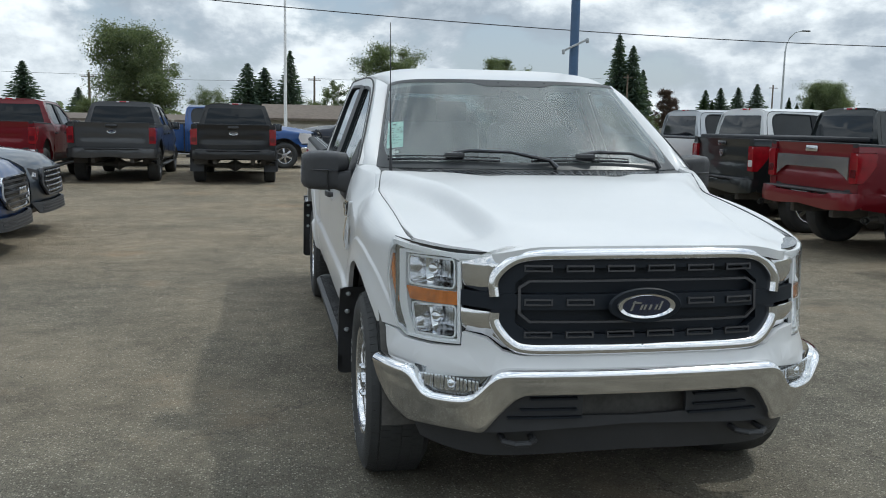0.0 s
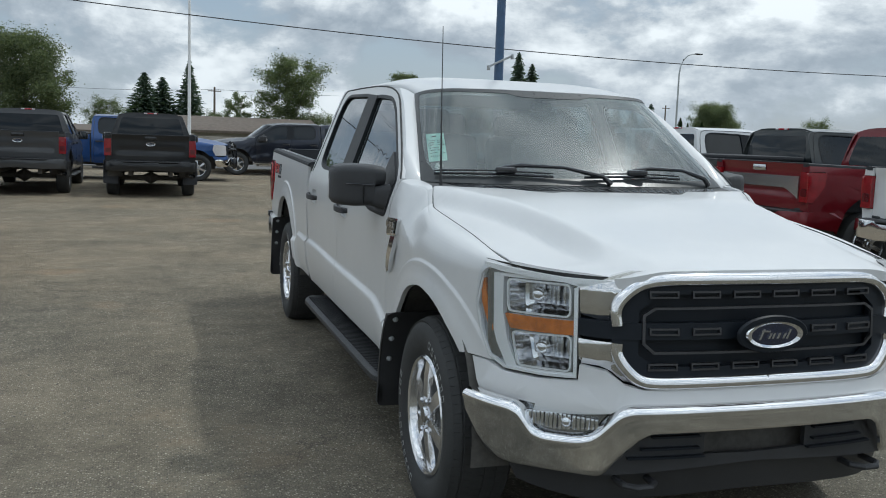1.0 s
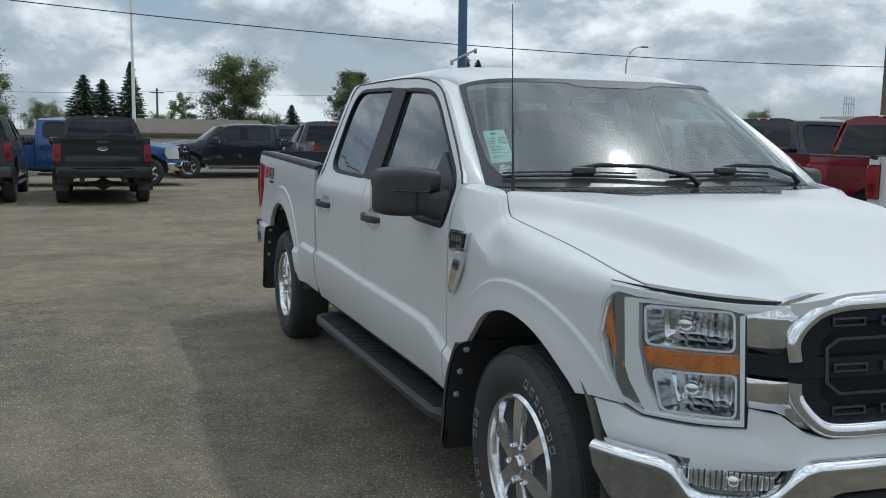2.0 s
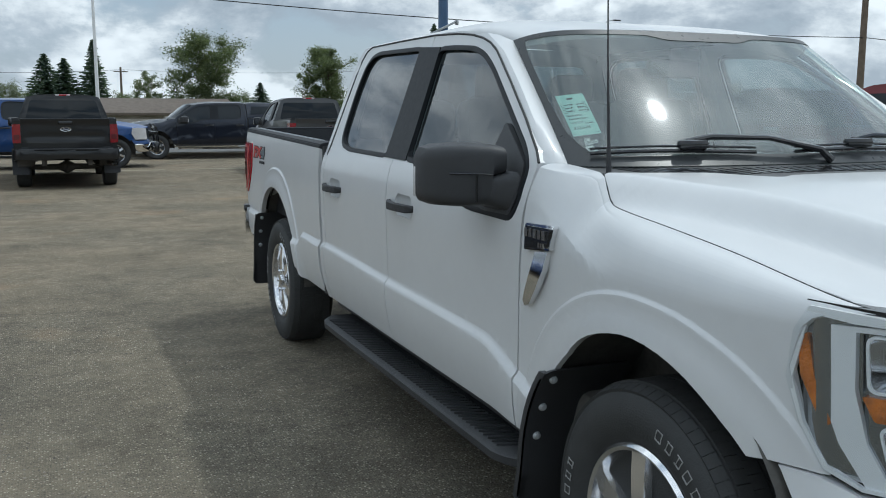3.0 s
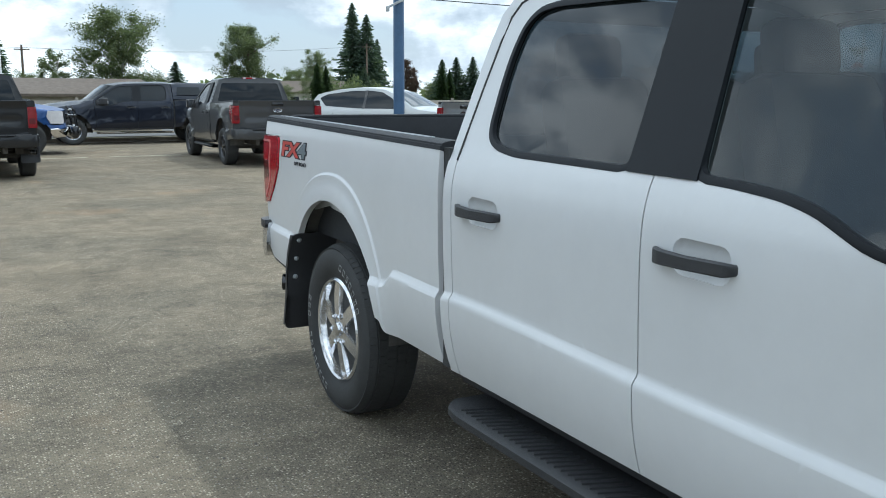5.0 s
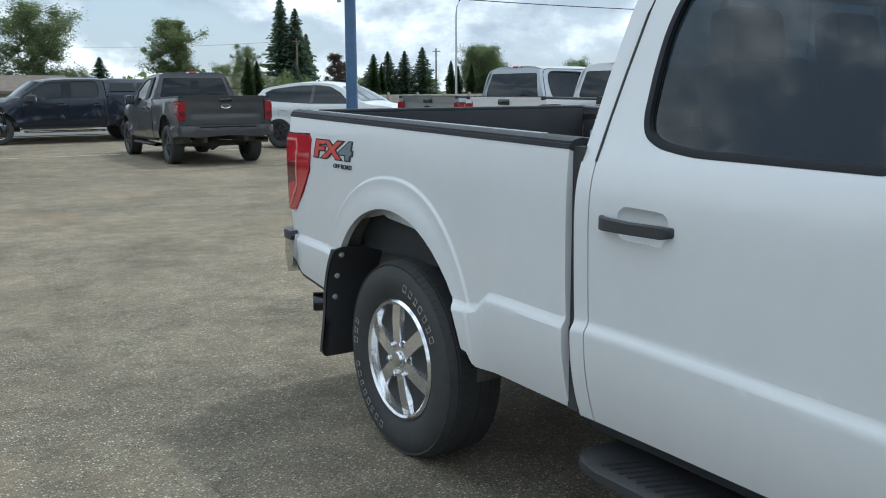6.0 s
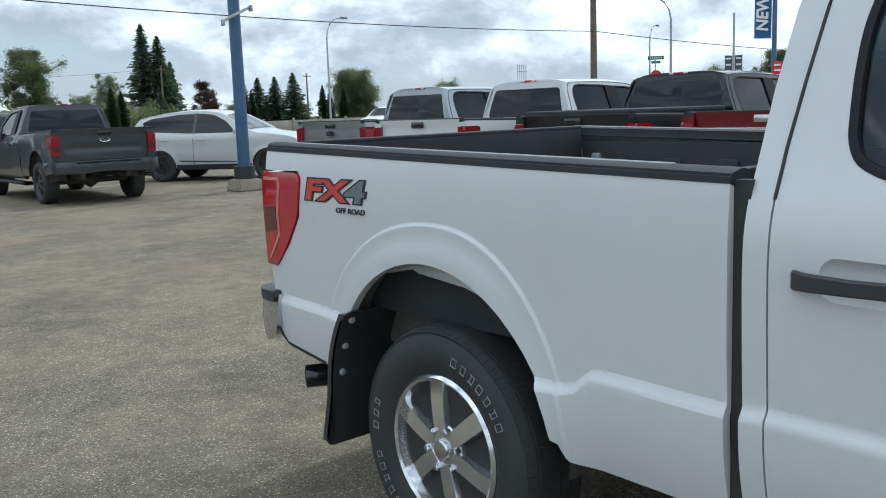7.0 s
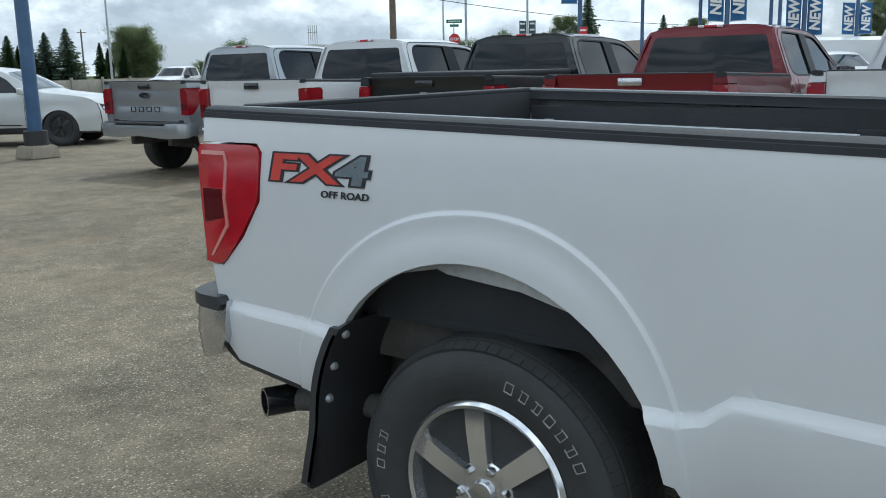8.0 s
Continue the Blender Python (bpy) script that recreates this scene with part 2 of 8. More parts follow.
M_PILLAR = surface("dark_pillar_film", (0.012, 0.014, 0.017), 0.45, vary=0.12, size=5, spec=0.2)
M_PRIMER = surface("grey_inner_panel", (0.48, 0.49, 0.49), 0.6, vary=0.25, size=6)
M_GLOSSBLACK = surface("gloss_black_trim", (0.012, 0.013, 0.015), 0.18, coat=0.5, vary=0.1)
M_GRILLE = surface("grille_dark_blue_grey_plastic", (0.010, 0.0135, 0.019), 0.45, vary=0.15, size=5, spec=0.25)
M_LAMPDARK = surface("smoked_chrome_lamp_body", (0.34, 0.35, 0.36), 0.16, 0.9, vary=0.05, size=2, rough_vary=0.01)
M_RUBBER = surface("tyre_rubber", (0.036, 0.037, 0.037), 0.72, vary=0.25, size=9, grain=0.25, grain_size=160)
M_UNDER = surface("dirty_underbody", (0.095, 0.090, 0.082), 0.85, vary=0.4, size=6)
M_LINER = surface("bed_liner_black", (0.030, 0.033, 0.037), 0.7, vary=0.25, size=5, grain=0.5, grain_size=220)
M_CAP = surface("rail_cap_black", (0.030, 0.032, 0.036), 0.62, vary=0.2, size=6, grain=0.2, grain_size=300, spec=0.25)
M_TRIM = surface("cabin_charcoal", (0.055, 0.055, 0.057), 0.8, vary=0.15, size=8)
M_SEAT = surface("seat_cloth_grey", (0.11, 0.11, 0.115), 0.9, vary=0.15, size=12)
M_BRAKE = surface("brake_iron", (0.020, 0.019, 0.018), 0.5, 0.8, vary=0.3, size=20)
M_GLASS = pane_glass("windscreen_glass", (0.60, 0.71, 0.68), rough=0.035, dust=0.19, haze=0.06)
M_TINT = pane_glass("tinted_glass", (0.10, 0.135, 0.155), dust=0.012)
M_LIGHTTINT = pane_glass("front_door_glass", (0.30, 0.36, 0.39), dust=0.03)
M_LENS = pane_glass("clear_lamp_lens", (0.93, 0.95, 0.96))
M_AMBER = surface("amber_lens", (0.52, 0.145, 0.010), 0.2, coat=1.0, vary=0.45, size=30, grain=0.5, grain_size=90)
M_REDLAMP = surface("aged_red_lamp_lens", (0.23, 0.005, 0.010), 0.2, coat=0.8, vary=0.35, size=10)
M_REDLENS = surface("red_lamp_lens", (0.42, 0.007, 0.018), 0.15, coat=1.0, vary=0.2, size=14)
M_DARKRED = surface("dark_red_lamp_lens", (0.10, 0.006, 0.010), 0.15, coat=1.0, vary=0.2, size=20)
M_CLEARLENS = surface("reversing_lamp_lens", (0.62, 0.60, 0.60), 0.2, coat=1.0, vary=0.1, size=25)
M_BADGE = surface("badge_dark_blue", (0.010, 0.016, 0.042), 0.2, coat=1.0, vary=0.1)
M_PAPER = surface("pale_green_price_sheet", (0.50, 0.80, 0.72), 0.85, vary=0.06, size=12)
M_INK = surface("black_ink", (0.03, 0.03, 0.035), 0.8, vary=0.1)
M_LETTERRED = surface("red_decal", (0.52, 0.05, 0.035), 0.4, vary=0.2, size=14)
M_LAMPLINE = surface("pale_red_lamp_line", (0.62, 0.22, 0.20), 0.3, coat=1.0, vary=0.15, size=12)
M_LETTERGREY = surface("grey_decal", (0.15, 0.18, 0.20), 0.4, vary=0.3, size=14)
M_LETTERWHITE = surface("white_lettering", (0.29, 0.29, 0.28), 0.7, vary=0.4, size=30)
M_POLEBLUE = surface("blue_painted_steel", (0.048, 0.105, 0.205), 0.45, vary=0.2, size=3, coat=0.2)
M_GALV = surface("galvanised_steel", (0.42, 0.44, 0.45), 0.5, 0.5, vary=0.15, size=6)
M_WOOD = surface("weathered_pole_wood", (0.16, 0.125, 0.095), 0.9, vary=0.3, size=3, grain=0.5, grain_size=60)
M_CABLE = surface("cable_black", (0.025, 0.025, 0.028), 0.7, vary=0.1)
M_BANNER = surface("blue_banner_cloth", (0.035, 0.13, 0.30), 0.8, vary=0.2, size=3)
M_BANNERDARK = surface("dark_banner_cloth", (0.07, 0.10, 0.13), 0.8, vary=0.3, size=3)
M_SIGNRED = surface("sign_red", (0.55, 0.02, 0.025), 0.4, vary=0.08)
M_SIGNWHITE = surface("sign_white", (0.78, 0.78, 0.77), 0.5, vary=0.06)
M_SIGNGREEN = surface("sign_green", (0.02, 0.16, 0.10), 0.5, vary=0.1)
M_BARK = surface("bark", (0.10, 0.078, 0.058), 0.95, vary=0.35, size=8, grain=0.6, grain_size=40)
M_BIRCH = surface("birch_bark", (0.46, 0.44, 0.40), 0.8, vary=0.3, size=6, grain=0.3, grain_size=30)
M_SPRUCE = leaf_material("spruce_needles", (0.040, 0.066, 0.056), (0.100, 0.138, 0.102))
M_LEAF = leaf_material("poplar_leaves", (0.072, 0.098, 0.057), (0.170, 0.200, 0.116))
M_LEAFPALE = leaf_material("willow_leaves", (0.080, 0.108, 0.064), (0.180, 0.212, 0.128))
M_LEAFPURPLE = leaf_material("purple_leaves", (0.045, 0.034, 0.034), (0.105, 0.068, 0.062))
M_CEDAR = leaf_material("cedar_foliage", (0.014, 0.030, 0.012), (0.040, 0.066, 0.026))
M_HEDGE = leaf_material("yellow_hedge_leaves", (0.10, 0.12, 0.03), (0.21, 0.20, 0.06))
M_FENCE = surface("grey_fence_boards", (0.30, 0.275, 0.235), 0.9, vary=0.25, size=2, grain=0.3, grain_size=30)
M_ROOF = surface("brown_shingles", (0.13, 0.105, 0.085), 0.9, vary=0.3, size=4)
M_WALLPALE = surface("pale_siding", (0.55, 0.54, 0.50), 0.8, vary=0.1, size=2)
M_DARKPANE = surface("dark_window_pane", (0.010, 0.014, 0.018), 0.06, vary=0.2, rough_vary=0.03, spec=0.35)

# ---- mesh helpers ----


def part(name, bm, material, parent=None, label="", sharp=38, mesh=None):
    """Links a bmesh as one mesh object, under parent if there is one."""
    me = bpy.data.meshes.new(name)
    bm.to_mesh(me)
    bm.free()
    me.materials.append(material)
    me.shade_smooth()
    me.set_sharp_from_angle(angle=radians(sharp))
    ob = new(name, me)
    if parent:
        ob.parent = parent
    if label:
        ob["label"] = label
    return ob


def raw_part(name, verts, faces, material, parent=None, label="", smooth=False):
    me = bpy.data.meshes.new(name)
    me.from_pydata([tuple(v) for v in verts], [], faces)
    me.materials.append(material)
    if smooth:
        me.shade_smooth()
    ob = new(name, me)
    if parent:
        ob.parent = parent
    if label:
        ob["label"] = label
    return ob


def curve_fn(knots):
    """A smooth curve through knots (x, y), flat beyond the ends."""
    xs, ys = np.array([k[0] for k in knots], float), np.array([k[1] for k in knots], float)
    d = np.diff(ys) / np.diff(xs)
    m = np.concatenate([[d[0]], np.where(d[:-1] * d[1:] > 0, 2 * d[:-1] * d[1:] / np.where(d[:-1] + d[1:] == 0, 1, d[:-1] + d[1:]), 0), [d[-1]]])

    def f(x):
        x = min(max(x, xs[0]), xs[-1])
        i = min(int(np.searchsorted(xs, x, "right")) - 1, len(xs) - 2)
        h = xs[i + 1] - xs[i]
        t = (x - xs[i]) / h
        return float((2 * t**3 - 3 * t**2 + 1) * ys[i] + (t**3 - 2 * t**2 + t) * h * m[i] + (3 * t**2 - 2 * t**3) * ys[i + 1] + (t**3 - t**2) * h * m[i + 1])
    return f


def sstep(t):
    t = min(max(t, 0.0), 1.0)
    return t * t * (3 - 2 * t)


def arc(cy, cz, r, a0, a1, n=14):
    return [(cy + r * math.cos(radians(a0 + (a1 - a0) * i / n)), cz + r * math.sin(radians(a0 + (a1 - a0) * i / n))) for i in range(n + 1)]


def rounded(pts, r, n=4):
    """The outline with its corners rounded by radius r."""
    out, k = [], len(pts)
    for i in range(k):
        p, a, b = Vector(pts[i]), Vector(pts[i - 1]), Vector(pts[(i + 1) % k])
        da, db = (a - p), (b - p)
        q = min(r, da.length * 0.45, db.length * 0.45)
        s, e = p + da.normalized() * q, p + db.normalized() * q
        for j in range(n + 1):
            t = j / n
            out.append(tuple(s * (1 - t) ** 2 + p * 2 * t * (1 - t) + e * t * t))
    return out


def sheet(outline, fmap, step=0.04, depth=0.02, holes=(), cuts_b=None, creases=()):
    """A panel: an outline (a, b) with holes, cut finely, bent by fmap(a, b, inward) and given folded edges of that depth."""
    bm = bmesh.new()
    edges = []
    for loop in (outline, *holes):
        vs = [bm.verts.new((p[0], p[1], 0)) for p in loop]
        edges += [bm.edges.new((vs[i], vs[(i + 1) % len(vs)])) for i in range(len(vs))]
    bmesh.ops.triangle_fill(bm, edges=edges, use_beauty=True, use_dissolve=False)
    lo = [min(p[k] for p in outline) for k in (0, 1)]
    hi = [max(p[k] for p in outline) for k in (0, 1)]
    for k in (0, 1):
        st = step if isinstance(step, (int, float)) else step[k]
        n = max(1, int((hi[k] - lo[k]) / st))
        places = [lo[k] + (hi[k] - lo[k]) * i / n for i in range(1, n)]
        if k == 1 and cuts_b:
            places += list(cuts_b)
        for c in places:
            co, no = ((c, 0, 0), (1, 0, 0)) if k == 0 else ((0, c, 0), (0, 1, 0))
            bmesh.ops.bisect_plane(bm, geom=bm.verts[:] + bm.edges[:] + bm.faces[:], dist=1e-5, plane_co=co, plane_no=no)
    for line in creases:
        for p, q in zip(line[:-1], line[1:]):
            lo_a, hi_a, lo_b, hi_b = min(p[0], q[0]) - 1e-4, max(p[0], q[0]) + 1e-4, min(p[1], q[1]) - 1e-4, max(p[1], q[1]) + 1e-4
            near = [f for f in bm.faces if max(v.co.x for v in f.verts) > lo_a and min(v.co.x for v in f.verts) < hi_a and max(v.co.y for v in f.verts) > lo_b and min(v.co.y for v in f.verts) < hi_b]
            if near:
                geom = list({v for f in near for v in f.verts} | {e for f in near for e in f.edges}) + near
                bmesh.ops.bisect_plane(bm, geom=geom, dist=1e-5, plane_co=(p[0], p[1], 0), plane_no=(q[1] - p[1], p[0] - q[0], 0))
    if depth:
        rim = [e for e in bm.edges if len(e.link_faces) == 1]
        got = bmesh.ops.extrude_edge_only(bm, edges=rim)
        for v in (g for g in got["geom"] if isinstance(g, bmesh.types.BMVert)):
            v.co.z = depth
    probe = max((f for f in bm.faces if all(abs(v.co.z) < 1e-9 for v in f.verts)), key=lambda f: f.calc_area())
    mid = probe.calc_center_median()
    out = fmap(mid.x, mid.y, 0.0) - fmap(mid.x, mid.y, 0.01)
    for v in bm.verts:
        v.co = fmap(v.co.x, v.co.y, v.co.z)
    bmesh.ops.recalc_face_normals(bm, faces=bm.faces[:])
    probe.normal_update()
    if probe.normal.dot(out) < 0:
        bmesh.ops.reverse_faces(bm, faces=bm.faces[:])
    return bm


def box(bm, centre, size, bevel=0.0, turn=None, seg=2):
    """Adds a box with rounded edges."""
    tmp = bmesh.new()
    bmesh.ops.create_cube(tmp, size=1)
    for v in tmp.verts:
        v.co = Vector((v.co.x * size[0], v.co.y * size[1], v.co.z * size[2]))
    if bevel:
        bmesh.ops.bevel(tmp, geom=tmp.edges[:], offset=bevel, segments=seg, affect="EDGES", profile=0.5)
    m = Matrix.Translation(centre) @ (turn or Matrix.Identity(4))
    bmesh.ops.transform(tmp, matrix=m, verts=tmp.verts)
    add_to(bm, tmp)
    return bm


def add_to(bm, tmp):
    me = bpy.data.meshes.new("tmp")
    tmp.to_mesh(me)
    tmp.free()
    bm.from_mesh(me)
    bpy.data.meshes.remove(me)


def lathe(profile, n=32, m=None, bm=None, close=False):
    """Turns a profile (radius, along x) round the x axis."""
    bm = bm or bmesh.new()
    rings = []
    for r, x in profile:
        ring = []
        for i in range(n):
            a = 2 * math.pi * i / n
            p = Vector((x, r * math.cos(a), r * math.sin(a)))
            ring.append(bm.verts.new(m @ p if m else p))
        rings.append(ring)
    pairs = list(zip(rings[:-1], rings[1:])) + ([(rings[-1], rings[0])] if close else [])
    for a, b in pairs:
        for i in range(n):
            bm.faces.new((a[i], a[(i + 1) % n], b[(i + 1) % n], b[i]))
    if not close:
        for ring in (rings[0], rings[-1]):
            bm.faces.new(ring)
    bmesh.ops.recalc_face_normals(bm, faces=bm.faces[:])
    return bm


def tube(points, radius, n=8, bm=None):
    """A round bar along points; radius is a number or one a point."""
    bm = bm or bmesh.new()
    pts = [Vector(p) for p in points]
    rings = []
    for i, p in enumerate(pts):
        d = (pts[min(i + 1, len(pts) - 1)] - pts[max(i - 1, 0)]).normalized()
        ref = Vector((0, 0, 1)) if abs(d.z) < 0.9 else Vector((1, 0, 0))
        u = d.cross(ref).normalized()
        w = u.cross(d)
        r = radius if isinstance(radius, (int, float)) else radius[i]
        rings.append([bm.verts.new(p + (u * math.cos(2 * math.pi * k / n) + w * math.sin(2 * math.pi * k / n)) * r) for k in range(n)])
    for a, b in zip(rings[:-1], rings[1:]):
        for k in range(n):
            bm.faces.new((a[k], a[(k + 1) % n], b[(k + 1) % n], b[k]))
    bm.faces.new(rings[0])
    bm.faces.new(rings[-1])
    bmesh.ops.recalc_face_normals(bm, faces=bm.faces[:])
    return bm


def loft(rows, bm=None, caps=True, closed=True):
    """Skins rows of points; each row is a loop if closed."""
    bm = bm or bmesh.new()
    vs = [[bm.verts.new(p) for p in row] for row in rows]
    for a, b in zip(vs[:-1], vs[1:]):
        k = len(a)
        for i in range(k if closed else k - 1):
            bm.faces.new((a[i], a[(i + 1) % k], b[(i + 1) % k], b[i]))
    if caps and closed:
        bm.faces.new(vs[0])
        bm.faces.new(vs[-1])
    bmesh.ops.recalc_face_normals(bm, faces=bm.faces[:])
    return bm


def letters(text, size, extrude=0.002, shear=0.0, weight=0.0):
    """The built-in font's letters as a bmesh in the xy plane, centred."""
    cu = bpy.data.curves.new("text", "FONT")
    cu.body, cu.size, cu.extrude, cu.shear, cu.offset = text, size, extrude, shear, weight
    cu.align_x, cu.align_y, cu.resolution_u = "CENTER", "CENTER", 3
    ob = bpy.data.objects.new("text", cu)
    scene.collection.objects.link(ob)
    bpy.context.view_layer.update()
    me = bpy.data.meshes.new_from_object(ob.evaluated_get(bpy.context.evaluated_depsgraph_get()))
    bm = bmesh.new()
    bm.from_mesh(me)
    bpy.data.objects.remove(ob)
    bpy.data.curves.remove(cu)
    bpy.data.meshes.remove(me)
    return bm


def bent(bm, f):
    for v in bm.verts:
        v.co = f(v.co)
    return bm


def plan_map(knots, lean=0.0, z0=0.9, flip=1, mid=0.0):
    """A front or rear end seen from above: knots (x, y) from the middle to one side. Gives f(u, z, inward) with u along the curve, negative on the other side."""
    p = np.array(knots, float)
    full = np.vstack([p[:0:-1] * [-1, 1], p])
    for _ in range(6):
        q = [full[0]]
        for a, b in zip(full[:-1], full[1:]):
            q += [a * 0.75 + b * 0.25, a * 0.25 + b * 0.75]
        q.append(full[-1])
        full = np.array(q)
    h = full[full[:, 0] >= 0]
    us = np.concatenate([[0], np.cumsum(np.hypot(*np.diff(h, axis=0).T))]) + h[0, 0]

    def f(u, z, inward=0.0):
        s, a = (1 if u >= 0 else -1), abs(u)
        x, y = np.interp(a, us, h[:, 0]), np.interp(a, us, h[:, 1])
        e = 0.012
        tx = np.interp(a + e, us, h[:, 0]) - np.interp(a - e, us, h[:, 0])
        ty = np.interp(a + e, us, h[:, 1]) - np.interp(a - e, us, h[:, 1])
        if a < e:
            tx, ty = 1.0, 0.0
        k = math.hypot(tx, ty) or 1.0
        nx, ny = ty / k, -tx / k
        if flip < 0:
            nx, ny = -nx, -ny
        return Vector((s * (x - nx * inward) + mid * (1 - (x / h[-1, 0]) ** 2), y - ny * inward + lean * (z - z0), z))
    return f


def grown(outline, d):
    """A closed outline moved outwards by d."""
    k = len(outline)
    turn = sum(outline[i][0] * outline[(i + 1) % k][1] - outline[(i + 1) % k][0] * outline[i][1] for i in range(k))
    out = []
    for i, p in enumerate(outline):
        a, b = outline[i - 1], outline[(i + 1) % k]
        t = Vector((b[0] - a[0], b[1] - a[1])).normalized() * (1 if turn > 0 else -1)
        out.append((p[0] + t.y * d, p[1] - t.x * d))
    return out


def ring(outline, d, fmap, lift=0.003, depth=0.02):
    """A trim of width d round an outline."""
    outer = grown(outline, d)
    rows = [[fmap(a, b, depth) for a, b in outer], [fmap(a, b, -lift * 0.4) for a, b in outer], [fmap(a, b, -lift) for a, b in grown(outline, d * 0.5)], [fmap(a, b, -lift * 0.4) for a, b in grown(outline, -0.003)], [fmap(a, b, depth) for a, b in grown(outline, -0.003)]]
    return loft(rows, caps=False)


def mirrored(outline):
    """A half outline from the middle outwards and back, as a whole one."""
    return list(outline) + [(-a, b) for a, b in reversed(outline) if abs(a) > 1e-6]

# ---- pickups ----
UPPER = curve_fn([(0.70, 0.934), (0.95, 0.943), (1.08, 0.945), (1.16, 0.941), (1.23, 0.926), (1.30, 0.897), (1.50, 0.822), (1.66, 0.763), (1.80, 0.712), (1.9, 0.68)])
BED_UPPER = curve_fn([(0.70, 0.934), (0.95, 0.944), (1.12, 0.945), (1.25, 0.939), (1.34, 0.926), (1.40, 0.91)])
TAPER = curve_fn([(-0.62, 0.795), (-0.47, 0.862), (-0.33, 0.904), (-0.2, 0.930), (0.0, 0.945), (0.3, 0.945)])
FENDER_TOP = curve_fn([(-0.62, 1.078), (-0.47, 1.10), (-0.17, 1.150), (0.10, 1.185), (0.25, 1.203), (0.32, 1.216), (0.36, 1.254), (0.40, 1.296), (0.50, 1.307), (0.62, 1.318)])
HOOD_EDGE = curve_fn([(-0.62, 0.785), (-0.45, 0.812), (-0.17, 0.818), (0.30, 0.826), (0.36, 0.814), (0.40, 0.803), (0.50, 0.802), (0.58, 0.812), (0.62, 0.838)])
HOOD_MID = curve_fn([(-0.90, 1.122), (-0.84, 1.142), (-0.70, 1.168), (-0.45, 1.200), (-0.15, 1.232), (0.15, 1.258), (0.45, 1.266)])
HOOD_RISE = curve_fn([(0, 1.0), (0.30, 0.985), (0.47, 0.955), (0.535, 0.915), (0.60, 0.76), (0.73, 0.42), (0.83, 0.18), (0.90, 0.09), (1.0, 0.0)])
HOOD_RIDGE = curve_fn([(-0.75, 0.47), (-0.50, 0.49), (-0.25, 0.53), (0.0, 0.585), (0.20, 0.66), (0.30, 0.72), (0.40, 0.778)])
HOOD_FOOT = curve_fn([(-0.70, 0.56), (-0.45, 0.585), (-0.20, 0.63), (0.0, 0.69), (0.20, 0.770), (0.30, 0.812), (0.40, 0.830)])
HOOD_REAR = curve_fn([(0.0, 0.255), (0.30, 0.245), (0.385, 0.215), (0.60, 0.365), (1.0, 0.402)])
FRONT = plan_map([(0, -0.93), (0.35, -0.92), (0.55, -0.88), (0.66, -0.82), (0.75, -0.72), (0.82, -0.58), (0.865, -0.46), (0.905, -0.33), (0.935, -0.2)], 0.08, mid=-0.024)
BUMPER = plan_map([(0, -1.0), (0.4, -0.985), (0.6, -0.945), (0.75, -0.86), (0.86, -0.74), (0.93, -0.6), (0.965, -0.47), (0.985, -0.36)], 0.0, mid=-0.024)
TYRE_R, HUB_Z = 0.402, 0.388


